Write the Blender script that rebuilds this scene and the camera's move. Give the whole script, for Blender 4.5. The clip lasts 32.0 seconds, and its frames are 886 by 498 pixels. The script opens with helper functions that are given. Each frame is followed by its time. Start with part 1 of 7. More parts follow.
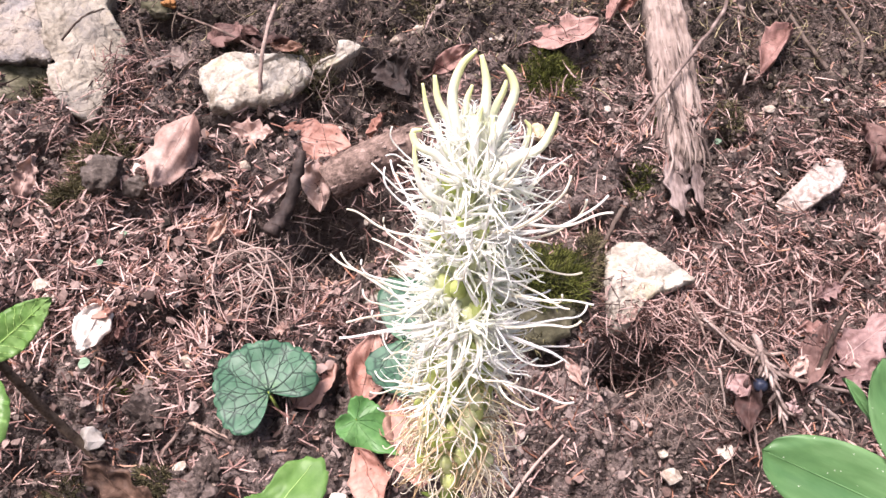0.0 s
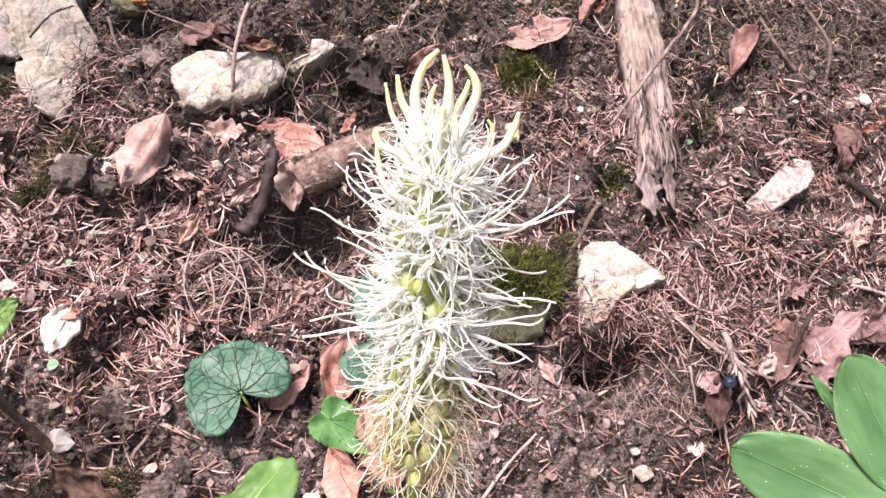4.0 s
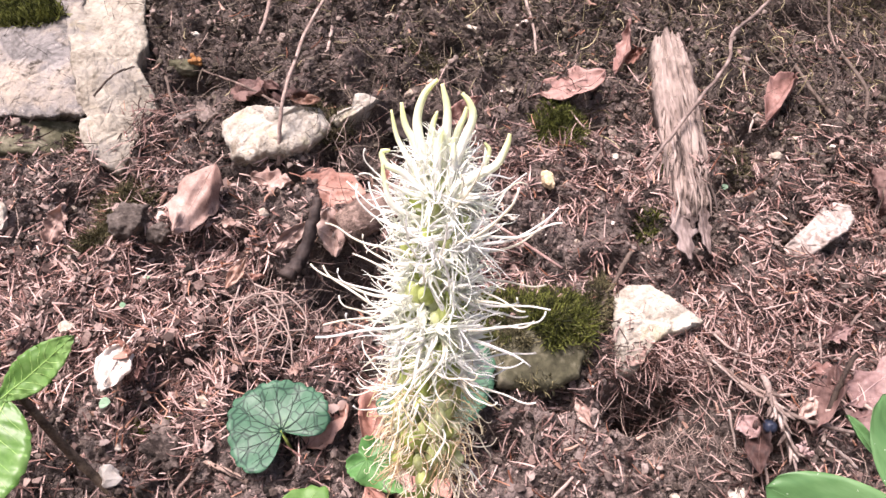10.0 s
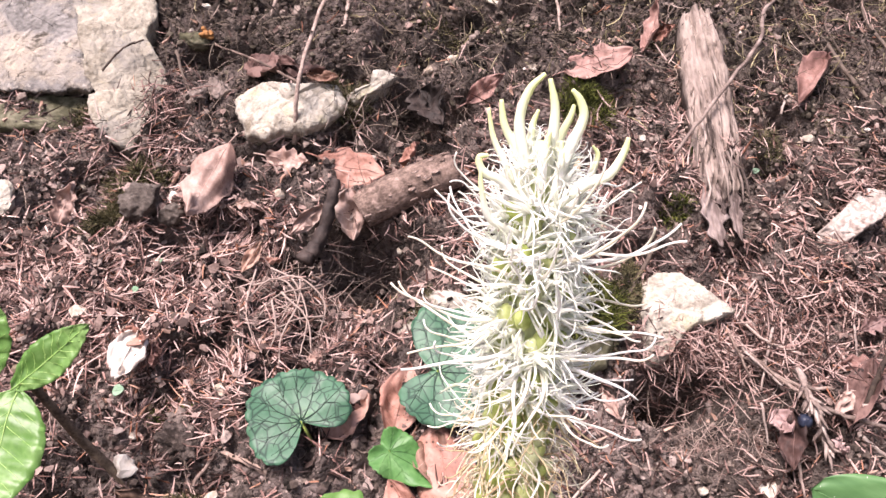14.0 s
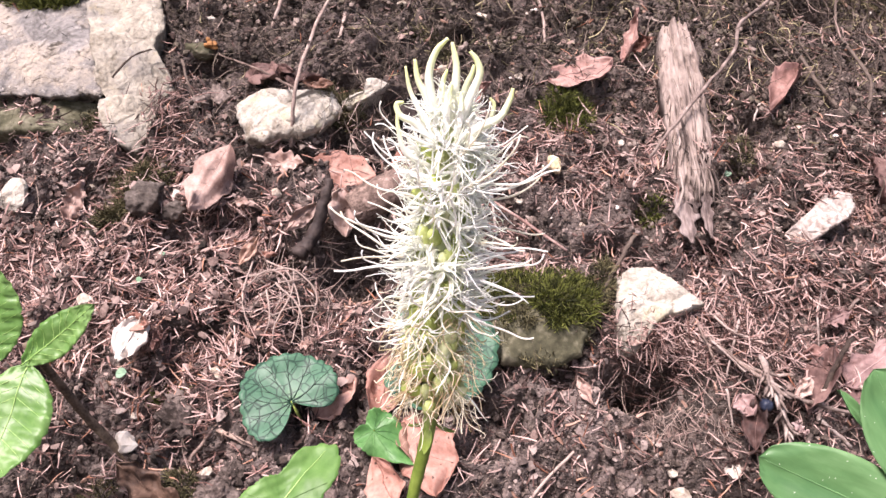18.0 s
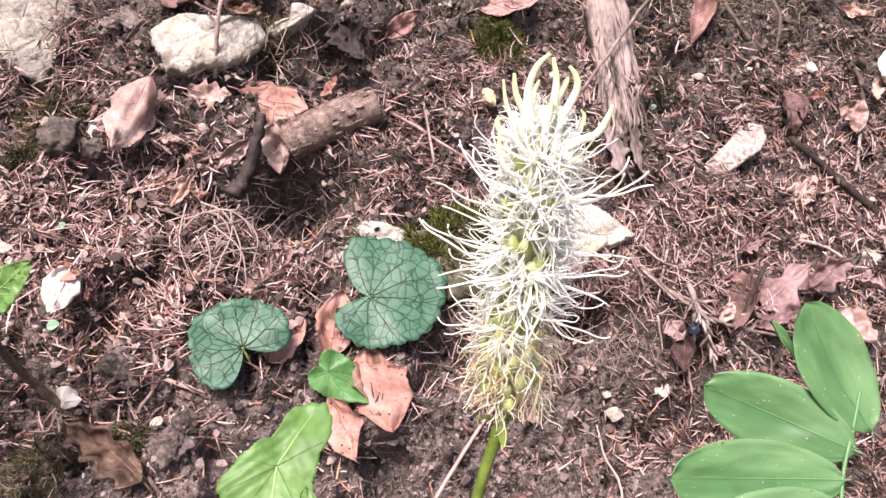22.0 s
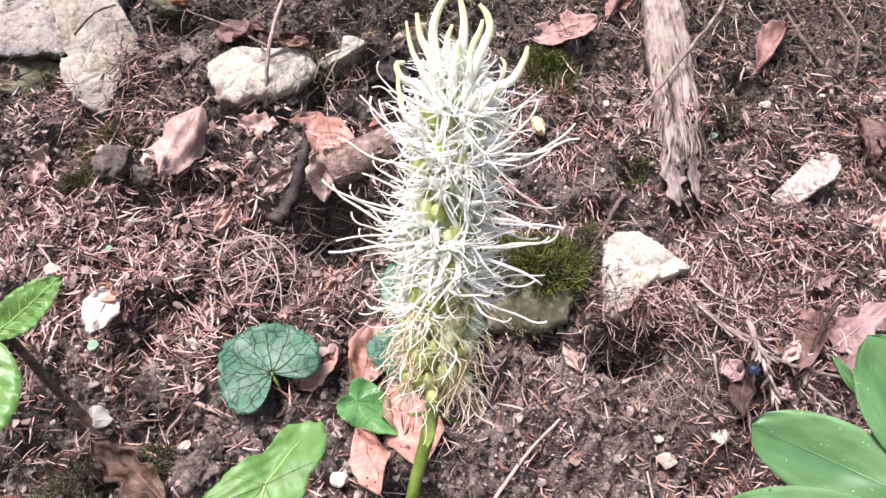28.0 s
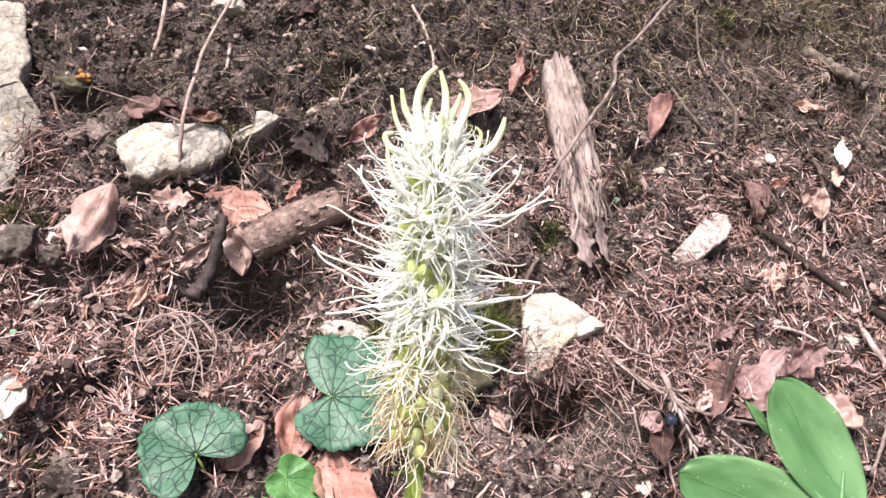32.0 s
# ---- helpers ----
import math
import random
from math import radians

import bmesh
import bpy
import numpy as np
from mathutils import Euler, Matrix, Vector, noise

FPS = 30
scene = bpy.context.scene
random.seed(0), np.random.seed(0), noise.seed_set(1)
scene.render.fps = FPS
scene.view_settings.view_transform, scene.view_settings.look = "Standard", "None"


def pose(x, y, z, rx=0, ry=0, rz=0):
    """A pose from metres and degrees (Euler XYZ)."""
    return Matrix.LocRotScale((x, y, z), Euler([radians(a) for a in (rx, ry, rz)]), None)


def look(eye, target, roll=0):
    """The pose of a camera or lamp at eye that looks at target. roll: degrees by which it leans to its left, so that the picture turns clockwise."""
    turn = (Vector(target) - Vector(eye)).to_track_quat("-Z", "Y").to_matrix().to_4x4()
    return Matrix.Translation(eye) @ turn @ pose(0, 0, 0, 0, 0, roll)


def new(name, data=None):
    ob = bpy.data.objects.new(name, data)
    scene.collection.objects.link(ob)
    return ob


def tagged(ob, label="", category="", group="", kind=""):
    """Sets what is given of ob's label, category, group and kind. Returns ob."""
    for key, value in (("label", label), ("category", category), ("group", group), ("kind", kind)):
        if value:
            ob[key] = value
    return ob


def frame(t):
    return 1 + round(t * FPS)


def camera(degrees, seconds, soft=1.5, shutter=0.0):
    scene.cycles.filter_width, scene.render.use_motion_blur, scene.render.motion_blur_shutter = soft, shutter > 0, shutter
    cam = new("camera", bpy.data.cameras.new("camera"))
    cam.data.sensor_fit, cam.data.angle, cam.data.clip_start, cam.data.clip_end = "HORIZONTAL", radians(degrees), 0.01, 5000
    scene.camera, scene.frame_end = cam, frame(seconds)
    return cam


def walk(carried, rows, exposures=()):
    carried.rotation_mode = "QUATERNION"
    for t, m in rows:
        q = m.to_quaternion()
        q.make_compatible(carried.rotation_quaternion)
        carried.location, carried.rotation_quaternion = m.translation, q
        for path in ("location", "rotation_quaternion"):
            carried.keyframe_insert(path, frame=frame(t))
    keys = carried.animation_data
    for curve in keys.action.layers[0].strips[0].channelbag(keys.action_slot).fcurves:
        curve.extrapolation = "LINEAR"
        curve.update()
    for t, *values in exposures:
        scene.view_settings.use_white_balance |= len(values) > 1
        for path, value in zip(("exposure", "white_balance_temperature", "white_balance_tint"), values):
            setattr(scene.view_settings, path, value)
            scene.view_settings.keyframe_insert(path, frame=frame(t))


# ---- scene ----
# the camera, held by hand in front of the bank
cam = camera(59.98, 32.0, soft=1.5)
PATH = [
    (0.0, pose(0.0000, -0.5500, 0.6200, 72.000, -0.000, -0.000)),
    (0.5, pose(0.0021, -0.5523, 0.6206, 72.076, 0.064, -0.030)),
    (1.0, pose(0.0031, -0.5528, 0.6211, 72.026, 0.093, -0.025)),
    (1.5, pose(0.0033, -0.5520, 0.6220, 71.901, 0.050, 0.077)),
    (2.0, pose(0.0073, -0.5533, 0.6223, 71.759, 0.063, 0.268)),
    (2.5, pose(0.0065, -0.5546, 0.6223, 71.760, -0.086, 0.256)),
    (3.0, pose(0.0084, -0.5545, 0.6223, 71.752, -0.161, 0.079)),
    (3.5, pose(0.0072, -0.5535, 0.6210, 71.805, -0.327, -0.505)),
    (5.5, pose(-0.0124, -0.5437, 0.6194, 72.793, -0.542, -4.627)),
    (6.0, pose(-0.0091, -0.5475, 0.6199, 72.910, -0.533, -4.499)),
    (6.5, pose(-0.0071, -0.5487, 0.6207, 73.213, -0.477, -3.765)),
    (7.0, pose(-0.0024, -0.5495, 0.6176, 73.836, -0.276, -2.650)),
    (7.5, pose(0.0039, -0.5499, 0.6170, 74.261, -0.015, -1.298)),
    (8.0, pose(0.0069, -0.5514, 0.6167, 74.717, 0.254, -0.018)),
    (8.5, pose(0.0120, -0.5551, 0.6191, 75.228, 0.461, 0.879)),
    (9.0, pose(0.0158, -0.5590, 0.6175, 75.678, 0.626, 1.605)),
    (9.5, pose(0.0143, -0.5617, 0.6138, 75.906, 0.693, 1.901)),
    (10.0, pose(0.0116, -0.5664, 0.6156, 76.122, 0.690, 1.801)),
    (10.5, pose(0.0097, -0.5664, 0.6128, 75.857, 0.593, 0.989)),
    (11.0, pose(0.0021, -0.5624, 0.6161, 75.534, 0.401, -0.295)),
    (11.5, pose(-0.0085, -0.5591, 0.6208, 75.003, 0.264, -1.428)),
    (12.0, pose(-0.0130, -0.5546, 0.6183, 74.681, 0.169, -1.875)),
    (12.5, pose(-0.0065, -0.5482, 0.6197, 74.152, 0.183, -1.288)),
    (13.0, pose(0.0010, -0.5410, 0.6224, 74.142, 0.175, -0.399)),
    (13.5, pose(0.0004, -0.5391, 0.6226, 73.949, 0.259, 1.030)),
    (14.0, pose(-0.0070, -0.5460, 0.6186, 74.189, 0.203, 1.869)),
    (14.5, pose(-0.0015, -0.5472, 0.6267, 74.319, 0.042, 2.375)),
    (15.0, pose(0.0026, -0.5470, 0.6248, 74.294, -0.054, 2.800)),
    (15.5, pose(0.0106, -0.5481, 0.6191, 74.167, -0.139, 3.463)),
    (17.5, pose(0.0139, -0.5733, 0.6078, 75.970, 0.041, 3.815)),
    (18.0, pose(0.0122, -0.5839, 0.6087, 75.706, 0.036, 2.547)),
    (18.5, pose(0.0072, -0.5850, 0.6079, 75.475, -0.108, 0.716)),
    (19.0, pose(-0.0064, -0.5806, 0.6108, 74.932, -0.208, -1.071)),
    (19.5, pose(-0.0111, -0.5772, 0.6185, 74.386, -0.465, -2.795)),
    (20.0, pose(-0.0169, -0.5802, 0.6190, 73.677, -0.635, -3.972)),
    (20.5, pose(-0.0198, -0.5856, 0.6237, 72.991, -0.846, -4.980)),
    (21.0, pose(-0.0217, -0.5845, 0.6217, 72.178, -1.139, -5.733)),
    (21.5, pose(-0.0299, -0.5808, 0.6232, 70.679, -1.393, -6.184)),
    (22.0, pose(-0.0349, -0.5772, 0.6310, 68.914, -1.548, -6.114)),
    (22.5, pose(-0.0397, -0.5783, 0.6333, 67.064, -1.420, -5.111)),
    (23.0, pose(-0.0306, -0.5779, 0.6399, 65.160, -1.220, -3.438)),
    (23.5, pose(-0.0135, -0.5777, 0.6478, 63.461, -1.103, -1.324)),
    (24.0, pose(-0.0028, -0.5773, 0.6565, 61.782, -1.190, 0.876)),
    (24.5, pose(0.0038, -0.5776, 0.6629, 60.586, -1.500, 2.607)),
    (26.5, pose(0.0101, -0.5689, 0.6518, 63.913, -1.044, 3.386)),
    (27.0, pose(0.0090, -0.5669, 0.6356, 67.175, -0.566, 2.548)),
    (27.5, pose(0.0101, -0.5687, 0.6244, 70.208, -0.178, 1.695)),
    (28.0, pose(0.0051, -0.5675, 0.6079, 72.776, -0.090, 0.581)),
    (28.5, pose(-0.0041, -0.5651, 0.6094, 74.671, -0.022, -0.348)),
    (29.0, pose(-0.0047, -0.5679, 0.6091, 76.034, 0.059, -1.482)),
    (29.5, pose(-0.0051, -0.5706, 0.6066, 76.729, 0.083, -2.832)),
    (30.0, pose(-0.0114, -0.5690, 0.6044, 77.099, 0.088, -3.974)),
    (30.5, pose(-0.0131, -0.5685, 0.6051, 77.371, 0.127, -5.056)),
    (31.0, pose(-0.0137, -0.5707, 0.6092, 77.763, 0.090, -6.059)),
    (31.5, pose(-0.0161, -0.5745, 0.6096, 78.084, 0.122, -6.756)),
    (32.0, pose(-0.0136, -0.5758, 0.6078, 78.057, 0.110, -7.291)),
]
walk(cam, PATH, exposures=[(0.0, 1.32, 6540, 25), (6.0, 1.33, 6540, 25), (9.0, 1.34, 6640, 25), (15.0, 1.33, 6640, 25), (19.0, 1.34, 6540, 25), (24.5, 1.30, 6500, 25), (27.0, 1.31, 6200, 22), (28.0, 1.33, 6200, 20), (30.0, 1.36, 6380, 18), (32.0, 1.37, 6420, 18)])

# ---- daylight under a bright, hazy sky ----
world = bpy.data.worlds.new("sky")
scene.world = world
world.use_nodes = True
sky = world.node_tree.nodes.new("ShaderNodeTexSky")
sky.sky_type = "NISHITA"
sky.sun_disc = False
sky.sun_elevation, sky.sun_rotation = radians(60), radians(211)
sky.air_density, sky.dust_density, sky.ozone_density = 1.0, 4.0, 0.6
back = world.node_tree.nodes["Background"]
back.inputs["Strength"].default_value = 0.070
world.node_tree.links.new(sky.outputs[0], back.inputs["Color"])
sun = new("sun", bpy.data.lights.new("sun", "SUN"))
sun.data.energy, sun.data.angle, sun.data.color = 3.5, radians(22), (1.0, 0.95, 0.91)
sun.matrix_world = look((-0.8, -1.35, 3.1), (0, 0, 0.4))

# ---- materials ----


def shade(name, colours, scale=40.0, rough=0.8, bump=0.3, grain=400.0, spread=0.35, sheen=0.0, through_light=0.0, by="object",
          stretch=(1, 1, 1), gloss=0.3, dist=0.002):
    """Base colours mixed by two scales of noise and varied piece by piece; fine relief from the same grain."""
    m = bpy.data.materials.new(name)
    m.use_nodes = True
    nt = m.node_tree
    nodes, link = nt.nodes, nt.links.new
    b = nodes["Principled BSDF"]
    co = nodes.new("ShaderNodeTexCoord")
    mp = nodes.new("ShaderNodeMapping")
    mp.inputs["Scale"].default_value = stretch
    link(co.outputs["Object"], mp.inputs["Vector"])
    big, fine = nodes.new("ShaderNodeTexNoise"), nodes.new("ShaderNodeTexNoise")
    big.inputs["Scale"].default_value, fine.inputs["Scale"].default_value = scale, grain
    big.inputs["Detail"].default_value, fine.inputs["Detail"].default_value = 6.0, 6.0
    big.inputs["Roughness"].default_value = 0.65
    link(mp.outputs[0], big.inputs["Vector"])
    link(mp.outputs[0], fine.inputs["Vector"])
    piece = nodes.new("ShaderNodeObjectInfo" if by == "object" else "ShaderNodeNewGeometry")
    rnd = piece.outputs["Random" if by == "object" else "Random Per Island"]
    mix = nodes.new("ShaderNodeMath")
    mix.operation = "MULTIPLY_ADD"
    link(rnd, mix.inputs[0])
    mix.inputs[1].default_value = spread
    link(big.outputs["Fac"], mix.inputs[2])
    add = nodes.new("ShaderNodeMath")
    add.operation = "MULTIPLY_ADD"
    link(fine.outputs["Fac"], add.inputs[0])
    add.inputs[1].default_value = 0.35
    link(mix.outputs[0], add.inputs[2])
    off = nodes.new("ShaderNodeMath")
    off.operation = "SUBTRACT"
    link(add.outputs[0], off.inputs[0])
    off.inputs[1].default_value = 0.175 + spread * 0.5
    ramp = nodes.new("ShaderNodeValToRGB")
    els = ramp.color_ramp.elements
    while len(els) < len(colours):
        els.new(0.5)
    for k, c in enumerate(colours):
        els[k].position = 0.30 + 0.42 * k / max(1, len(colours) - 1)
        els[k].color = (*c, 1)
    link(off.outputs[0], ramp.inputs["Fac"])
    link(ramp.outputs["Color"], b.inputs["Base Color"])
    b.inputs["Roughness"].default_value = rough
    b.inputs["Specular IOR Level"].default_value = gloss
    if sheen:
        b.inputs["Sheen Weight"].default_value = sheen
    if bump:
        bp = nodes.new("ShaderNodeBump")
        bp.inputs["Strength"].default_value, bp.inputs["Distance"].default_value = bump, dist
        link(add.outputs[0], bp.inputs["Height"])
        link(bp.outputs[0], b.inputs["Normal"])
    if through_light:
        tr, ms = nodes.new("ShaderNodeBsdfTranslucent"), nodes.new("ShaderNodeMixShader")
        link(ramp.outputs["Color"], tr.inputs["Color"])
        ms.inputs[0].default_value = through_light
        out = nodes["Material Output"]
        link(b.outputs[0], ms.inputs[1])
        link(tr.outputs[0], ms.inputs[2])
        link(ms.outputs[0], out.inputs["Surface"])
    return m


def netted(m, scale, width, colour, amount=0.8):
    """Lay a net of fine veins in another colour over a leaf material."""
    nt = m.node_tree
    nodes, link = nt.nodes, nt.links.new
    b = nodes["Principled BSDF"]
    source = b.inputs["Base Color"].links[0].from_socket
    co, vor = nodes.new("ShaderNodeTexCoord"), nodes.new("ShaderNodeTexVoronoi")
    vor.feature = "DISTANCE_TO_EDGE"
    vor.inputs["Scale"].default_value = scale
    flat = nodes.new("ShaderNodeMapping")
    flat.inputs["Scale"].default_value = (1, 1, 0)
    link(co.outputs["Object"], flat.inputs["Vector"])
    link(flat.outputs[0], vor.inputs["Vector"])
    rng = nodes.new("ShaderNodeMapRange")
    rng.inputs["From Min"].default_value, rng.inputs["From Max"].default_value = 0.0, width
    rng.inputs["To Min"].default_value, rng.inputs["To Max"].default_value = amount, 0.0
    link(vor.outputs["Distance"], rng.inputs["Value"])
    mx = nodes.new("ShaderNodeMix")
    mx.data_type = "RGBA"
    link(rng.outputs[0], mx.inputs["Factor"])
    link(source, mx.inputs["A"])
    mx.inputs["B"].default_value = (*colour, 1)
    link(mx.outputs["Result"], b.inputs["Base Color"])
    emboss = nodes.new("ShaderNodeBump")
    emboss.inputs["Strength"].default_value, emboss.inputs["Distance"].default_value = 0.45, 0.0010
    link(vor.outputs["Distance"], emboss.inputs["Height"])
    link(b.inputs["Normal"].links[0].from_socket, emboss.inputs["Normal"])
    link(emboss.outputs[0], b.inputs["Normal"])
    return m




def flecked(m, scale, size, colour, share):
    """Scatter small flecks of another colour over a material."""
    nt = m.node_tree
    nodes, link = nt.nodes, nt.links.new
    b = nodes["Principled BSDF"]
    source = b.inputs["Base Color"].links[0].from_socket
    co, vor = nodes.new("ShaderNodeTexCoord"), nodes.new("ShaderNodeTexVoronoi")
    vor.inputs["Scale"].default_value = scale
    link(co.outputs["Object"], vor.inputs["Vector"])
    near, rare, both = (nodes.new("ShaderNodeMath") for _ in range(3))
    near.operation, rare.operation, both.operation = "LESS_THAN", "LESS_THAN", "MULTIPLY"
    near.inputs[1].default_value, rare.inputs[1].default_value = size, share
    split = nodes.new("ShaderNodeSeparateColor")
    link(vor.outputs["Distance"], near.inputs[0])
    link(vor.outputs["Color"], split.inputs[0])
    link(split.outputs[0], rare.inputs[0])
    link(near.outputs[0], both.inputs[0])
    link(rare.outputs[0], both.inputs[1])
    mx = nodes.new("ShaderNodeMix")
    mx.data_type = "RGBA"
    link(both.outputs[0], mx.inputs["Factor"])
    link(source, mx.inputs["A"])
    mx.inputs["B"].default_value = (*colour, 1)
    link(mx.outputs["Result"], b.inputs["Base Color"])
    return m


def stained(m, scale, colour, low, high):
    """Blotches of another colour over a material."""
    nt = m.node_tree
    nodes, link = nt.nodes, nt.links.new
    b = nodes["Principled BSDF"]
    source = b.inputs["Base Color"].links[0].from_socket
    co, ns = nodes.new("ShaderNodeTexCoord"), nodes.new("ShaderNodeTexNoise")
    ns.inputs["Scale"].default_value, ns.inputs["Detail"].default_value, ns.inputs["Roughness"].default_value = scale, 8.0, 0.7
    link(co.outputs["Object"], ns.inputs["Vector"])
    rng = nodes.new("ShaderNodeMapRange")
    rng.inputs["From Min"].default_value, rng.inputs["From Max"].default_value = low, high
    link(ns.outputs["Fac"], rng.inputs["Value"])
    mx = nodes.new("ShaderNodeMix")
    mx.data_type = "RGBA"
    link(rng.outputs[0], mx.inputs["Factor"])
    link(source, mx.inputs["A"])
    mx.inputs["B"].default_value = (*colour, 1)
    link(mx.outputs["Result"], b.inputs["Base Color"])
    return m


def patched(m, spots, colour):
    """Patches of dry soil of another colour, with ragged edges: u, v and radius of each along the bank."""
    nt = m.node_tree
    nodes, link = nt.nodes, nt.links.new
    b = nodes["Principled BSDF"]
    source = b.inputs["Base Color"].links[0].from_socket
    co, ns, fine = nodes.new("ShaderNodeTexCoord"), nodes.new("ShaderNodeTexNoise"), nodes.new("ShaderNodeTexNoise")
    ns.inputs["Scale"].default_value, ns.inputs["Detail"].default_value, ns.inputs["Roughness"].default_value = 22.0, 8.0, 0.7
    fine.inputs["Scale"].default_value, fine.inputs["Detail"].default_value = 190.0, 6.0
    flat = nodes.new("ShaderNodeMapping")
    flat.inputs["Scale"].default_value = (1, 1, 0)
    link(co.outputs["Object"], flat.inputs["Vector"])
    link(co.outputs["Object"], ns.inputs["Vector"])
    link(co.outputs["Object"], fine.inputs["Vector"])
    most = None
    for u, v, r in spots:
        far, near = nodes.new("ShaderNodeVectorMath"), nodes.new("ShaderNodeMapRange")
        far.operation = "DISTANCE"
        far.inputs[1].default_value = (u, v, 0)
        link(flat.outputs[0], far.inputs[0])
        near.inputs["From Min"].default_value, near.inputs["From Max"].default_value = r * 0.35, r
        near.inputs["To Min"].default_value, near.inputs["To Max"].default_value = 1.0, 0.0
        link(far.outputs["Value"], near.inputs["Value"])
        if most is None:
            most = near.outputs[0]
        else:
            top = nodes.new("ShaderNodeMath")
            top.operation = "MAXIMUM"
            link(most, top.inputs[0])
            link(near.outputs[0], top.inputs[1])
            most = top.outputs[0]
    edge = nodes.new("ShaderNodeMath")
    edge.operation = "MULTIPLY_ADD"
    link(ns.outputs["Fac"], edge.inputs[0])
    edge.inputs[1].default_value = 1.6
    edge.inputs[2].default_value = -0.35
    amount = nodes.new("ShaderNodeMath")
    amount.operation, amount.use_clamp = "MULTIPLY", True
    link(most, amount.inputs[0])
    link(edge.outputs[0], amount.inputs[1])
    grain = nodes.new("ShaderNodeMapRange")
    grain.inputs["From Min"].default_value, grain.inputs["From Max"].default_value = 0.36, 0.60
    link(fine.outputs["Fac"], grain.inputs["Value"])
    mixed = nodes.new("ShaderNodeMath")
    mixed.operation = "MULTIPLY"
    link(amount.outputs[0], mixed.inputs[0])
    link(grain.outputs[0], mixed.inputs[1])
    mx = nodes.new("ShaderNodeMix")
    mx.data_type = "RGBA"
    link(mixed.outputs[0], mx.inputs["Factor"])
    link(source, mx.inputs["A"])
    mx.inputs["B"].default_value = (*colour, 1)
    link(mx.outputs["Result"], b.inputs["Base Color"])
    return m


def crumbled(m, scale, strength, dist):
    """Relief of small plates and crumbs with cracks between them."""
    nt = m.node_tree
    nodes, link = nt.nodes, nt.links.new
    b = nodes["Principled BSDF"]
    co, ns, vor = nodes.new("ShaderNodeTexCoord"), nodes.new("ShaderNodeTexNoise"), nodes.new("ShaderNodeTexVoronoi")
    ns.inputs["Scale"].default_value, ns.inputs["Detail"].default_value = scale * 0.7, 4.0
    bent = nodes.new("ShaderNodeVectorMath")
    bent.operation = "MULTIPLY_ADD"
    bent.inputs[1].default_value = (1.0 / scale,) * 3
    link(co.outputs["Object"], ns.inputs["Vector"])
    link(ns.outputs["Color"], bent.inputs[0])
    link(co.outputs["Object"], bent.inputs[2])
    vor.feature = "DISTANCE_TO_EDGE"
    vor.inputs["Scale"].default_value = scale
    link(bent.outputs[0], vor.inputs["Vector"])
    rng = nodes.new("ShaderNodeMapRange")
    rng.inputs["From Max"].default_value = 0.22
    link(vor.outputs["Distance"], rng.inputs["Value"])
    emboss = nodes.new("ShaderNodeBump")
    emboss.inputs["Strength"].default_value, emboss.inputs["Distance"].default_value = strength, dist
    link(rng.outputs[0], emboss.inputs["Height"])
    link(b.inputs["Normal"].links[0].from_socket, emboss.inputs["Normal"])
    link(emboss.outputs[0], b.inputs["Normal"])
    return m


SOIL = shade("soil", [(0.008, 0.0062, 0.005), (0.084, 0.066, 0.056), (0.235, 0.190, 0.166)], 34, 0.92, 1.0, 620, 0.0, dist=0.003)
stained(SOIL, 9, (0.150, 0.116, 0.104), 0.46, 0.66)
stained(SOIL, 70, (0.020, 0.014, 0.012), 0.57, 0.66)
patched(SOIL, ((0.09, -0.19, 0.16), (0.09, -0.085, 0.07), (-0.21, -0.15, 0.09), (-0.31, -0.09, 0.10), (0.18, -0.23, 0.12), (-0.23, -0.24, 0.13), (-0.12, -0.18, 0.08), (-0.33, 0.02, 0.12), (0.24, 0.01, 0.07), (0.09, 0.16, 0.12)), (0.30, 0.235, 0.215))
crumbled(SOIL, 210, 0.55, 0.0022)
crumbled(SOIL, 150, 0.55, 0.0022)
crumbled(SOIL, 420, 0.5, 0.0010)
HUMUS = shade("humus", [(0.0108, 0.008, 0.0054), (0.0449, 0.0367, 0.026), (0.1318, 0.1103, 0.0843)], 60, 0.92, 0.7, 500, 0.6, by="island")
CLOD = shade("clod", [(0.0121, 0.0094, 0.0073), (0.0814, 0.0616, 0.0506), (0.2585, 0.2057, 0.176)], 60, 0.92, 0.7, 500, 0.45, by="island")
NEEDLE = shade("needle", [(0.036, 0.019, 0.015), (0.198, 0.111, 0.093), (0.45, 0.322, 0.284)], 60, 0.7, 0.1, 900, 0.75, by="island")
FLAKE = shade("litter_flake", [(0.045, 0.028, 0.023), (0.150, 0.100, 0.084), (0.30, 0.222, 0.192)], 60, 0.75, 0.3, 500, 0.7, by="island")
MAT = shade("matted_litter", [(0.0682, 0.0363, 0.0297), (0.3135, 0.1738, 0.1452), (0.572, 0.4235, 0.374)], 60, 0.7, 0.2, 700, 0.75, by="island")
DARK_NEEDLE = shade("old_needle", [(0.016, 0.010, 0.009), (0.085, 0.053, 0.045), (0.23, 0.155, 0.135)], 70, 0.8, 0.1, 900, 0.8, by="island")
FIBRE = shade("rootlet", [(0.018, 0.014, 0.010), (0.080, 0.060, 0.046), (0.27, 0.210, 0.17)], 50, 0.85, 0.2, 700, 0.7, by="island")
PALE_FIBRE = shade("pale_rootlet", [(0.17, 0.122, 0.102), (0.40, 0.315, 0.27)], 60, 0.8, 0.2, 700, 0.6, by="island")
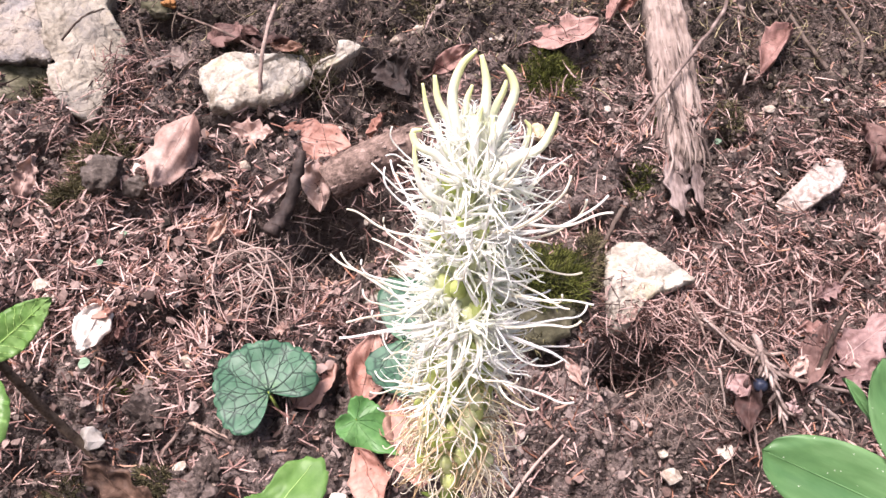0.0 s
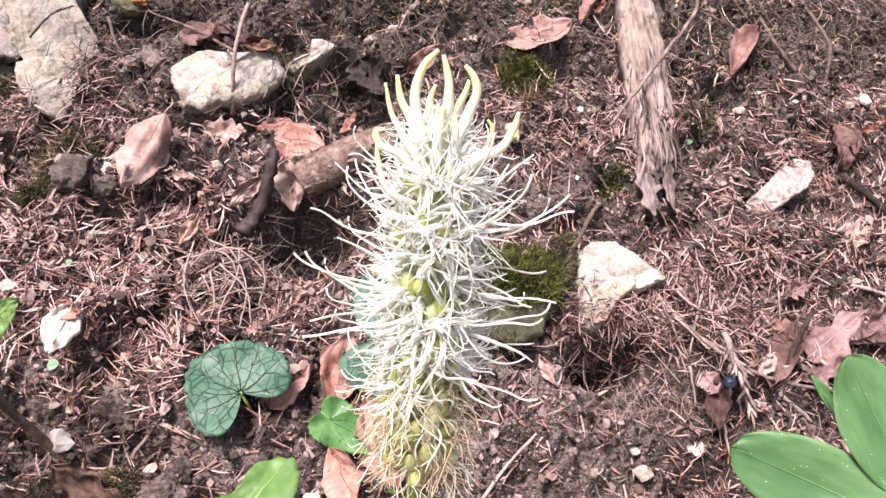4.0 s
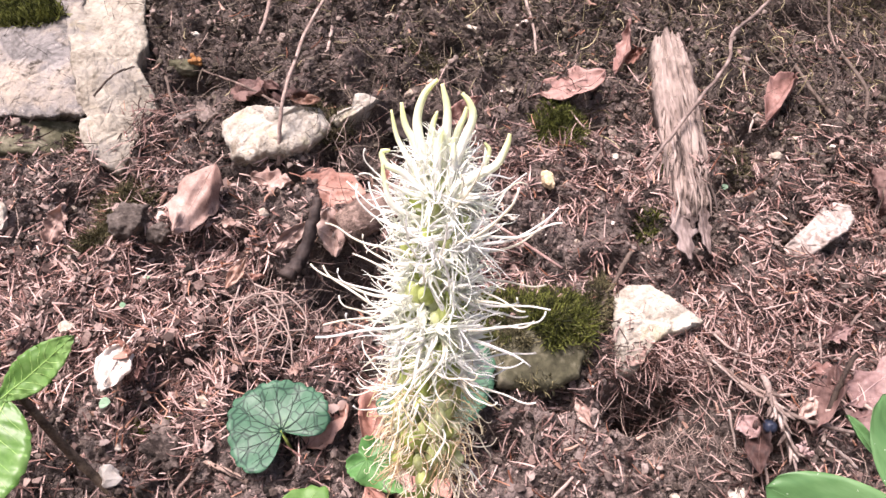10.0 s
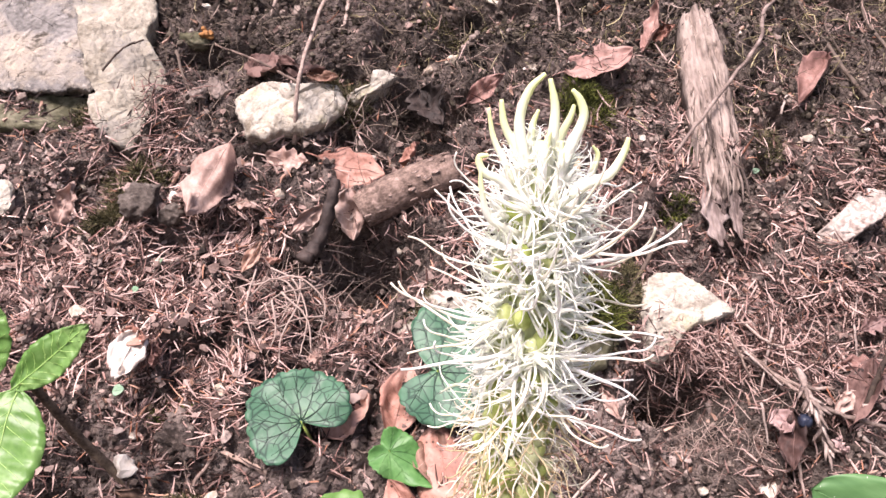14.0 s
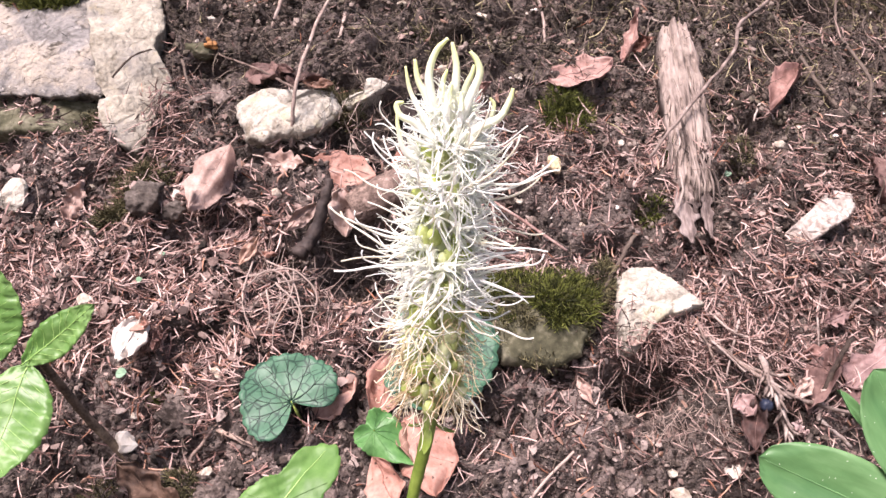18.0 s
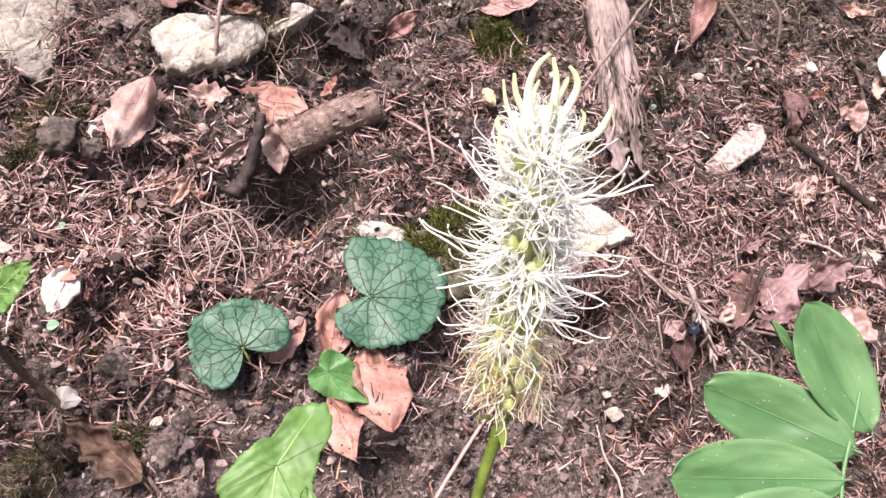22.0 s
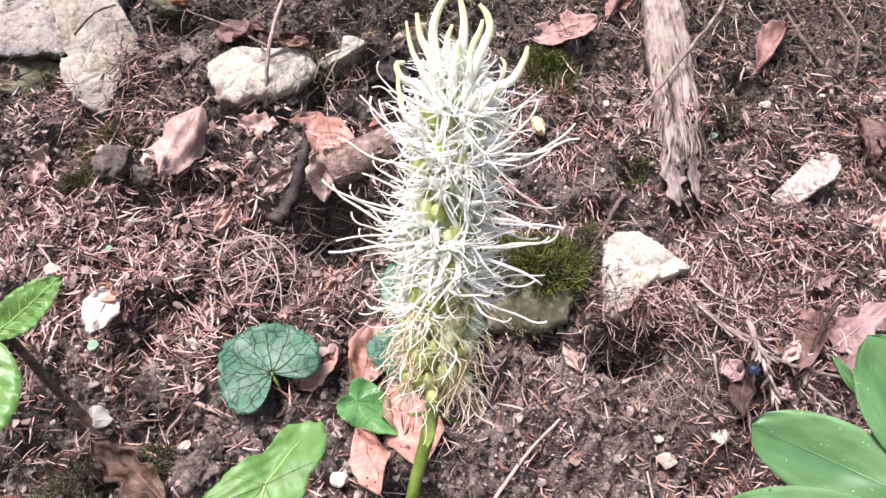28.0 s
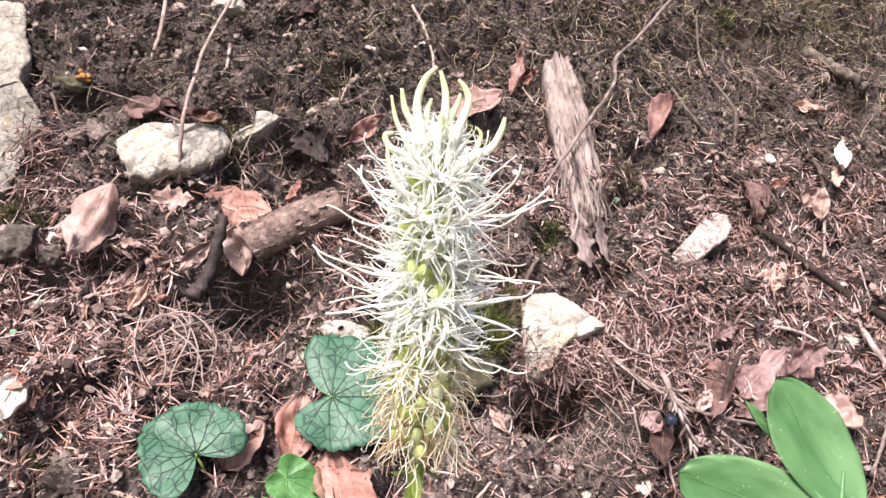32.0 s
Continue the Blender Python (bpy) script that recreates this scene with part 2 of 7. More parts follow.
LIME = shade("limestone", [(0.17, 0.13, 0.095), (0.43, 0.39, 0.32), (0.58, 0.545, 0.475)], 80, 0.88, 1.0, 380, 0.15, dist=0.004)
GREY_LIME = shade("weathered_limestone", [(0.070, 0.064, 0.058), (0.175, 0.165, 0.155), (0.30, 0.28, 0.26)], 34, 0.88, 1.0, 260, 0.1, dist=0.005)
# mossy green stone, also toned down to hold the shade of the boulder's recess
MOSSY_SHADED_LIME = shade("mossy_shaded_limestone", [(0.025, 0.024, 0.013), (0.075, 0.072, 0.042), (0.19, 0.178, 0.125)], 50, 0.9, 0.8, 260, 0.1)
stained(LIME, 55, (0.20, 0.155, 0.10), 0.58, 0.74)
stained(LIME, 140, (0.20, 0.19, 0.10), 0.60, 0.72)
stained(GREY_LIME, 14, (0.36, 0.31, 0.245), 0.47, 0.64)
stained(GREY_LIME, 60, (0.06, 0.05, 0.04), 0.56, 0.66)
stained(GREY_LIME, 150, (0.42, 0.39, 0.35), 0.62, 0.68)
BLOCK_LIME = shade("boulder_limestone", [(0.17, 0.145, 0.108), (0.37, 0.342, 0.288), (0.50, 0.472, 0.415)], 60, 0.88, 0.7, 300, 0.0, dist=0.0012)
stained(BLOCK_LIME, 26, (0.30, 0.255, 0.18), 0.55, 0.68)
stained(BLOCK_LIME, 38, (0.33, 0.31, 0.18), 0.55, 0.70)
stained(BLOCK_LIME, 110, (0.15, 0.125, 0.085), 0.59, 0.70)
BOULDER_LIME = shade("pale_boulder_limestone", [(0.1288, 0.1104, 0.0828), (0.3128, 0.2852, 0.23), (0.4416, 0.4094, 0.3358)], 40, 0.88, 0.7, 260, 0.0, dist=0.0012)
stained(BOULDER_LIME, 16, (0.20, 0.185, 0.165), 0.50, 0.64)
stained(BOULDER_LIME, 55, (0.27, 0.235, 0.16), 0.56, 0.68)
stained(BOULDER_LIME, 120, (0.10, 0.08, 0.06), 0.64, 0.71)
for m in (BLOCK_LIME, BOULDER_LIME, GREY_LIME):
    crumbled(m, 75, 0.40, 0.0030)
    crumbled(m, 260, 0.35, 0.0010)
ROSE_LIME = shade("rose_limestone", [(0.20, 0.158, 0.132), (0.40, 0.345, 0.305), (0.57, 0.51, 0.465)], 70, 0.88, 0.8, 300, 0.0, dist=0.0015)
stained(ROSE_LIME, 45, (0.15, 0.108, 0.088), 0.54, 0.66)
crumbled(ROSE_LIME, 110, 0.45, 0.0025)
OCHRE = shade("ochre_pebble", [(0.30, 0.22, 0.12), (0.50, 0.40, 0.25), (0.62, 0.53, 0.38)], 120, 0.8, 0.4, 500, 0.2)
CHIP = shade("stone_chip", [(0.3168, 0.2552, 0.1936), (0.4928, 0.44, 0.3696), (0.5984, 0.5632, 0.5016)], 90, 0.8, 0.4, 600, 0.3)
CHIPS = shade("stone_chips", [(0.30, 0.24, 0.19), (0.55, 0.48, 0.41), (0.78, 0.73, 0.66)], 90, 0.8, 0.4, 600, 0.6, by="island")
DARK_STONE = shade("dark_stone", [(0.0406, 0.0319, 0.0261), (0.1087, 0.0899, 0.0769), (0.2465, 0.2102, 0.1812)], 110, 0.85, 0.7, 400, 0.2)
DEAD = shade("dead_leaf", [(0.13, 0.068, 0.046), (0.31, 0.185, 0.135), (0.50, 0.345, 0.275)], 38, 0.62, 0.35, 330, 0.5, through_light=0.12)
SCRAP = shade("scrap", [(0.025, 0.016, 0.013), (0.10, 0.064, 0.054), (0.25, 0.175, 0.150)], 60, 0.75, 0.3, 500, 0.8, by="island")
DEAD_PINK = shade("pale_dead_leaf", [(0.25, 0.155, 0.125), (0.41, 0.29, 0.245), (0.56, 0.43, 0.37)], 30, 0.5, 0.3, 330, 0.25, through_light=0.12)
DEAD_ORANGE = shade("orange_dead_leaf", [(0.176, 0.0748, 0.0528), (0.3344, 0.1716, 0.1302), (0.4576, 0.2816, 0.2244)], 34, 0.55, 0.3, 330, 0.3, through_light=0.15)
DEAD_MAUVE = shade("mauve_dead_leaf", [(0.15, 0.088, 0.080), (0.29, 0.19, 0.175), (0.44, 0.315, 0.295)], 34, 0.55, 0.35, 330, 0.5, through_light=0.12)
DEAD_RED = shade("reddish_dead_leaf", [(0.11, 0.055, 0.046), (0.25, 0.14, 0.118), (0.40, 0.25, 0.215)], 36, 0.6, 0.35, 330, 0.4, through_light=0.12)
DEAD_DARK = shade("rotten_leaf", [(0.026, 0.014, 0.012), (0.078, 0.042, 0.036), (0.16, 0.096, 0.082)], 40, 0.7, 0.4, 330, 0.3)
BROWN_LEAF = shade("brown_leaf", [(0.030, 0.018, 0.013), (0.125, 0.076, 0.053), (0.27, 0.175, 0.125)], 60, 0.6, 0.5, 300, 0.2, through_light=0.1)
BLACK_LEAF = shade("blackened_leaf", [(0.008, 0.006, 0.005), (0.024, 0.017, 0.015), (0.060, 0.044, 0.038)], 40, 0.7, 0.4, 330, 0.2)
DEAD_WHITE = shade("bleached_leaf", [(0.52, 0.42, 0.35), (0.78, 0.73, 0.66)], 50, 0.5, 0.3, 330, 0.1, through_light=0.1)
BARK = shade("bark", [(0.055, 0.036, 0.028), (0.20, 0.14, 0.11), (0.40, 0.30, 0.245)], 90, 0.88, 0.8, 420, 0.35)
FLAKE_WOOD = shade("grey_wood", [(0.030, 0.021, 0.019), (0.13, 0.098, 0.088), (0.29, 0.235, 0.215)], 110, 0.88, 1.0, 420, 0.3, stretch=(0.22, 1, 1))
ROT = shade("rotten_wood", [(0.055, 0.040, 0.034), (0.205, 0.160, 0.137), (0.36, 0.292, 0.255)], 110, 0.88, 1.0, 420, 0.3, stretch=(0.22, 1, 1))
stained(ROT, 40, (0.29, 0.24, 0.205), 0.52, 0.70)
stained(ROT, 90, (0.07, 0.05, 0.042), 0.63, 0.72)
MOSSY_WOOD = shade("mossy_stick_bark", [(0.030, 0.024, 0.016), (0.110, 0.090, 0.066), (0.235, 0.200, 0.155)], 90, 0.88, 0.7, 420, 0.2)
LOG = shade("log_bark", [(0.085, 0.058, 0.046), (0.235, 0.168, 0.138), (0.42, 0.325, 0.28)], 130, 0.88, 0.8, 500, 0.3)
DARK_ROOT = shade("dark_root", [(0.0216, 0.0144, 0.0108), (0.0612, 0.0432, 0.0331), (0.1224, 0.0936, 0.0756)], 80, 0.85, 0.6, 500, 0.4)
SMALL_GREEN = shade("small_green_leaf", [(0.050, 0.15, 0.040), (0.085, 0.22, 0.062), (0.15, 0.31, 0.11)], 40, 0.42, 0.3, 300, 0.1, through_light=0.2)
DARK_FIBRE = shade("dark_rootlet", [(0.012, 0.009, 0.006), (0.042, 0.032, 0.023), (0.14, 0.112, 0.086)], 50, 0.88, 0.2, 700, 0.8, by="island")
SEEDLING = shade("seedling_leaf", [(0.16, 0.28, 0.17), (0.25, 0.38, 0.26)], 90, 0.5, 0.1, 400, 0.2, through_light=0.15)
TWIG = shade("twig_bark", [(0.075, 0.052, 0.042), (0.20, 0.145, 0.120), (0.37, 0.29, 0.25)], 80, 0.8, 0.6, 500, 0.5)
PALE_TWIG = shade("pale_twig", [(0.11, 0.08, 0.067), (0.24, 0.185, 0.16), (0.40, 0.335, 0.295)], 80, 0.75, 0.6, 500, 0.3)
LUMP = shade("soil_lump", [(0.030, 0.022, 0.018), (0.150, 0.118, 0.102), (0.29, 0.235, 0.207)], 130, 0.92, 1.0, 420, 0.3, dist=0.003)
MOSS = shade("moss", [(0.020, 0.024, 0.006), (0.070, 0.083, 0.015), (0.185, 0.205, 0.044)], 90, 0.8, 0.1, 500, 0.7, by="island", through_light=0.2)
OLIVE = shade("olive_moss_thread", [(0.05, 0.0425, 0.02), (0.1688, 0.1438, 0.07), (0.3875, 0.3375, 0.2)], 90, 0.85, 0.1, 500, 0.8, by="island")
DULL_MOSS = shade("dull_moss", [(0.026, 0.024, 0.011), (0.078, 0.071, 0.031), (0.175, 0.155, 0.080)], 90, 0.85, 0.1, 500, 0.7, by="island")
HEART = netted(patched(shade("basal_leaf", [(0.044, 0.116, 0.066), (0.061, 0.148, 0.088), (0.080, 0.178, 0.110)], 45, 0.47, 0.15, 300, 0.2, through_light=0.12), ((0.0, 0.0, 0.011),), (0.10, 0.22, 0.085)),
               125, 0.085, (0.006, 0.024, 0.018), 0.9)
VEIN = shade("leaf_vein", [(0.010, 0.030, 0.020), (0.026, 0.060, 0.036)], 60, 0.5, 0.1)
FRESH = shade("fresh_leaf", [(0.070, 0.165, 0.034), (0.122, 0.245, 0.062), (0.205, 0.345, 0.12)], 30, 0.46, 0.25, 260, 0.25, through_light=0.22)
BEECH = shade("beech_leaf", [(0.062, 0.155, 0.030), (0.105, 0.225, 0.052), (0.18, 0.32, 0.10)], 30, 0.36, 0.25, 260, 0.25, through_light=0.22)
FRESH_VEIN = shade("fresh_leaf_vein", [(0.22, 0.40, 0.10), (0.36, 0.52, 0.18)], 60, 0.45, 0.1)
LILY = shade("lily_leaf", [(0.058, 0.150, 0.052), (0.092, 0.205, 0.074), (0.15, 0.285, 0.12)], 26, 0.4, 0.15, 260, 0.1, through_light=0.18, stretch=(0.12, 1, 1))
flecked(LILY, 420, 0.12, (0.62, 0.68, 0.55), 0.16)
flecked(DEAD_ORANGE, 240, 0.22, (0.05, 0.028, 0.02), 0.22)
LILY_VEIN = shade("lily_leaf_vein", [(0.085, 0.20, 0.072), (0.13, 0.26, 0.105)], 60, 0.4, 0.1)
ORANGE_NEEDLE = shade("orange_needle", [(0.14, 0.055, 0.032), (0.34, 0.155, 0.095), (0.52, 0.30, 0.21)], 60, 0.65, 0.1, 900, 0.75, by="island")
AXIS_GREEN = shade("flower_axis", [(0.55, 0.62, 0.26), (0.70, 0.76, 0.42), (0.82, 0.86, 0.60)], 120, 0.5, 0.1, 600, 0.1, through_light=0.3)
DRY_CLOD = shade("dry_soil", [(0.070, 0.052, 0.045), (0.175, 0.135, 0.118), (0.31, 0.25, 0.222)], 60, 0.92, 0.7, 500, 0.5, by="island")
STALK = shade("green_stalk", [(0.10, 0.155, 0.022), (0.18, 0.25, 0.045), (0.30, 0.37, 0.11)], 70, 0.45, 0.15, 500, 0.1, through_light=0.1)
WOODY = shade("woody_stem", [(0.055, 0.038, 0.026), (0.155, 0.115, 0.080), (0.27, 0.215, 0.15)], 120, 0.75, 0.5, 600, 0.2)
PETAL = shade("petal", [(0.90, 0.93, 0.80), (0.95, 0.965, 0.90), (0.97, 0.97, 0.95)], 160, 0.5, 0.0, 900, 0.4, through_light=0.45)
STYLE = shade("style", [(0.84, 0.80, 0.66), (0.93, 0.92, 0.85), (0.96, 0.96, 0.92)], 140, 0.5, 0.0, 900, 0.5, through_light=0.40)
HORN = shade("bud_petal", [(0.88, 0.90, 0.76), (0.92, 0.93, 0.84), (0.95, 0.95, 0.90)], 110, 0.45, 0.05, 700, 0.4, through_light=0.3)
def greened(m, colour, low, high):
    """Another colour towards the upper end of a piece."""
    nt = m.node_tree
    nodes, link = nt.nodes, nt.links.new
    b = nodes["Principled BSDF"]
    source = b.inputs["Base Color"].links[0].from_socket
    co, cut, rng, mx = nodes.new("ShaderNodeTexCoord"), nodes.new("ShaderNodeSeparateXYZ"), nodes.new("ShaderNodeMapRange"), nodes.new("ShaderNodeMix")
    link(co.outputs["Generated"], cut.inputs[0])
    rng.inputs["From Min"].default_value, rng.inputs["From Max"].default_value = low, high
    link(cut.outputs["Z"], rng.inputs["Value"])
    mx.data_type = "RGBA"
    link(rng.outputs[0], mx.inputs["Factor"])
    link(source, mx.inputs["A"])
    mx.inputs["B"].default_value = (*colour, 1)
    link(mx.outputs["Result"], b.inputs["Base Color"])
    for link_out in list(source.links):
        if link_out.to_node.bl_idname == "ShaderNodeBsdfTranslucent":
            link(mx.outputs["Result"], link_out.to_socket)


greened(HORN, (0.77, 0.82, 0.44), 0.45, 0.90)
WITHER = shade("withered_petal", [(0.46, 0.33, 0.18), (0.74, 0.62, 0.42), (0.90, 0.84, 0.68)], 120, 0.65, 0.0, 800, 0.9, through_light=0.35)
CREAM = shade("faded_style", [(0.66, 0.56, 0.34), (0.84, 0.78, 0.58), (0.93, 0.90, 0.78)], 130, 0.55, 0.0, 900, 0.8, through_light=0.40)
CAPSULE = shade("seed_capsule", [(0.38, 0.46, 0.12), (0.54, 0.61, 0.24), (0.72, 0.76, 0.46)], 150, 0.5, 0.1, 800, 0.4, through_light=0.2)
BERRY = shade("berry", [(0.012, 0.016, 0.030), (0.035, 0.045, 0.075)], 200, 0.45, 0.1, 900, 0.1)
FUNGUS = shade("fungus", [(0.20, 0.085, 0.03), (0.42, 0.21, 0.07)], 250, 0.7, 0.6, 900, 0.1)

# ---- the bank's own axes: u along it, v up the slope, n out of it ----
BANK = Matrix(((0.99667, 0.05679, 0.05844, 0.0), (0.0, 0.71713, -0.69694, 0.0), (-0.08149, 0.69463, 0.71474, 0.42375), (0, 0, 0, 1)))
OUT = BANK.to_3x3() @ Vector((0, 0, 1))
rng = np.random.default_rng(7)

# swells and hollows of the bank: u, v, spread, height (metres, along the bank)
SWELLS = (
    (0.225, -0.075, 0.050, 0.026), (-0.050, -0.010, 0.045, -0.016), (-0.103, 0.035, 0.024, -0.040), (-0.073, 0.016, 0.018, -0.020), (-0.051, 0.172, 0.020, -0.028), (0.152, -0.065, 0.022, -0.026), (-0.085, 0.135, 0.020, -0.016),
    (0.110, -0.230, 0.085, -0.042), (-0.290, -0.230, 0.070, -0.042), (0.185, -0.145, 0.035, -0.026),
    (0.195, 0.090, 0.055, 0.013), (-0.240, 0.215, 0.030, -0.016), (0.345, 0.120, 0.030, -0.012),
    (-0.090, 0.130, 0.040, -0.014), (0.170, -0.100, 0.022, -0.018), (0.060, 0.240, 0.080, 0.008),
    (-0.130, 0.225, 0.050, 0.010), (0.420, 0.420, 0.060, -0.035), (0.300, 0.380, 0.050, -0.020),
)


def swell(u, v):
    """Height of the bank over its mean plane, without the clods."""
    h = 0.0 * u
    for cu, cv, r, a in SWELLS:
        h = h + a * np.exp(-((u - cu) ** 2 + (v - cv) ** 2) / (2 * r * r))
    low = -(v + 0.62) * 0.975
    top = -(v - 0.80) * 0.60
    h = np.where(v < 0, 0.5 * (h + low + np.sqrt((h - low) ** 2 + 0.004)), h)
    return np.where(v > 0.5, 0.5 * (h + top - np.sqrt((h - top) ** 2 + 0.004)), h)


def speckle(x, y, seed):
    """Smooth value noise from 0 to 1."""
    xi, yi = np.floor(x).astype(np.int64), np.floor(y).astype(np.int64)
    fx, fy = x - xi, y - yi
    fx, fy = fx * fx * (3 - 2 * fx), fy * fy * (3 - 2 * fy)

    def corner(i, j):
        k = ((xi + i) * 374761393 + (yi + j) * 668265263 + seed * 974634777) & 0x7FFFFFFF
        k = ((k ^ (k >> 13)) * 1274126177) & 0x7FFFFFFF
        return ((k ^ (k >> 16)) & 0xFFFF) / 65535.0

    a = corner(0, 0) * (1 - fx) + corner(1, 0) * fx
    b = corner(0, 1) * (1 - fx) + corner(1, 1) * fx
    return a * (1 - fy) + b * fy


# deep hollows under stones, wood and roots: u, v, half widths and depth
HOLLOWS = ((-0.0849, 0.0360, 0.042, 0.028, 0.044), (-0.0485, 0.1919, 0.040, 0.016, 0.034), (0.1500, -0.0575, 0.036, 0.018, 0.046), (-0.0448, 0.1462, 0.020, 0.014, 0.025), (-0.2677, -0.1507, 0.030, 0.020, 0.020), (0.1499, 0.0795, 0.012, 0.020, 0.016),
           (0.3480, 0.3960, 0.030, 0.018, 0.070), (0.4673, 0.4302, 0.040, 0.018, 0.028), (0.5658, 0.4361, 0.040, 0.018, 0.030), (0.3856, 0.2356, 0.020, 0.012, 0.018), (-0.1650, 0.1200, 0.038, 0.009, 0.018))


def soil_height(u, v):
    """The bank with its clods and crumbs."""
    h = swell(u, v)
    near = np.exp(-np.maximum(0, np.abs(u) - 0.9) * 2) * np.exp(-np.maximum(0, np.abs(v - 0.1) - 0.8) * 2)
    wu, wv = u + 0.01 * speckle(u * 40, v * 40, 11), v + 0.01 * speckle(u * 40, v * 40, 12)
    lumps = (speckle(wu * 20, wv * 20, 1) - 0.5) * 0.022 + np.abs(speckle(wu * 55, wv * 55, 2) - 0.5) * 0.027
    lumps += np.abs(speckle(wu * 120, wv * 120, 3) - 0.5) * 0.016 + np.abs(speckle(u * 240, v * 240, 4) - 0.5) * 0.007 + (speckle(u * 430, v * 430, 14) - 0.5) * 0.0030
    pit = speckle(wu * 34 + 9, wv * 34, 6)
    lumps -= np.maximum(0, pit - 0.64) * 0.095
    lumps -= 0.002
    for a, b, ru, rv, deep in HOLLOWS:
        lumps = lumps - deep * np.exp(-(((u - a) / ru) ** 2 + ((v - b) / rv) ** 2) ** 2)
    far = (speckle(u * 1.3, v * 1.3, 5) - 0.5) * 0.25 * (1 - near)
    return h + (lumps - 0.006) * near + far


def at(u, v, n=0.0):
    """A point n above the bank at u, v, in the world."""
    return BANK @ Vector((u, v, float(soil_height(np.float64(u), np.float64(v))) + n))


def smooth_at(u, v, n=0.0):
    return BANK @ Vector((u, v, float(swell(np.float64(u), np.float64(v))) + n))


def mesh(name, verts, faces, material, smooth=True):
    me = bpy.data.meshes.new(name)
    me.from_pydata([tuple(p) for p in verts], [], [tuple(f) for f in faces])
    me.materials.append(material)
    if smooth:
        me.polygons.foreach_set("use_smooth", [True] * len(me.polygons))
    me.update()
    return me


def part(name, me, parent, label="", m=None):
    ob = new(name, me)
    ob.parent = parent
    if m is not None:
        ob.matrix_basis = m
    if label:
        tagged(ob, label)
    return ob


def thing(name, m, label, category, group=""):
    ob = new(name)
    ob.empty_display_size = 0.01
    ob.matrix_basis = m
    return tagged(ob, label, category, group)


def tube(points, radii, sides=6, lump=0.0, seed=0):
    """A closed round bar along points."""
    p = np.array([tuple(q) for q in points], float)
    k = len(p)
    r = np.interp(np.linspace(0, 1, k), np.linspace(0, 1, len(radii)), radii)
    d = np.gradient(p, axis=0)
    d /= np.linalg.norm(d, axis=1)[:, None] + 1e-12
    ref = np.array([0.31, 0.17, 0.93]) if abs(d[0][2]) < 0.9 else np.array([0.95, 0.2, 0.1])
    a = np.cross(d, ref)
    a /= np.linalg.norm(a, axis=1)[:, None] + 1e-12
    b = np.cross(d, a)
    ang = np.arange(sides) * 2 * np.pi / sides
    g = np.random.default_rng(seed)
    rr = r[:, None] * (1 + lump * (g.random((k, sides)) - 0.5))
    ring = p[:, None] + rr[..., None] * (np.cos(ang)[None, :, None] * a[:, None] + np.sin(ang)[None, :, None] * b[:, None])
    verts = ring.reshape(-1, 3)
    faces = [(i * sides + j, i * sides + (j + 1) % sides, (i + 1) * sides + (j + 1) % sides, (i + 1) * sides + j)
             for i in range(k - 1) for j in range(sides)]
    faces += [tuple(range(sides - 1, -1, -1)), tuple((k - 1) * sides + j for j in range(sides))]
    return verts, faces


def joined(pieces):
    verts, faces, n = [], [], 0
    for v, f in pieces:
        verts.append(np.asarray(v))
        faces += [tuple(i + n for i in q) for q in f]
        n += len(v)
    return np.concatenate(verts), faces


def spline(points, steps=6):
    """A smooth line through the points."""
    p = [Vector(q) for q in points]
    if len(p) == 2:
        return [p[0].lerp(p[1], k / steps) for k in range(steps + 1)]
    q = [2 * p[0] - p[1], *p, 2 * p[-1] - p[-2]]
    out = []
    for i in range(1, len(q) - 2):
        for k in range(steps):
            t = k / steps
            out.append(0.5 * (2 * q[i] + (q[i + 1] - q[i - 1]) * t + (2 * q[i - 1] - 5 * q[i] + 4 * q[i + 1] - q[i + 2]) * t * t
                              + (3 * q[i] - q[i - 1] - 3 * q[i + 1] + q[i + 2]) * t ** 3))
    return out + [p[-1]]


ICO = {}


def ico(level):
    if level not in ICO:
        bm = bmesh.new()
        bmesh.ops.create_icosphere(bm, subdivisions=level, radius=1.0)
        ICO[level] = (np.array([v.co[:] for v in bm.verts]), [tuple(v.index for v in f.verts) for f in bm.faces])
        bm.free()
    return ICO[level]


def rock_shape(size, seed, cuts=9, rough=0.10, level=4, planes=(), box=3.0):
    """A broken stone: a boxy ball cut by planes, with a rough, stepped face. planes: further cuts (direction, distance)."""
    v, f = ico(level)
    v = v / (np.sum(np.abs(v) ** box, axis=1) ** (1 / box))[:, None]
    g = np.random.default_rng(seed)
    for _ in range(cuts):
        d = g.normal(size=3)
        d /= np.linalg.norm(d)
        k = 0.66 + 0.28 * g.random()
        v -= np.maximum(0, v @ d - k)[:, None] * d
    for d, k in planes:
        d = np.array(d, float) / np.linalg.norm(d)
        v -= np.maximum(0, v @ d - k)[:, None] * d
    s = seed * 7.13
    for i, p in enumerate(v):
        q = Vector(p)
        a = noise.fractal(q * 2.2 + Vector((s, 0, 0)), 0.8, 2.1, 4)
        step = math.floor(a * 5) / 5
        v[i] = p * (1 + rough * (0.5 * a + 0.6 * step) + noise.noise(q * 11 + Vector((0, s, 0))) * rough * 0.35)
    return v * np.array(size), f


def frame_of(x_way, up):
    x = Vector(x_way).normalized()
    y = Vector(up).cross(x).normalized()
    z = x.cross(y)
    return Matrix((x, y, z)).transposed().to_4x4()


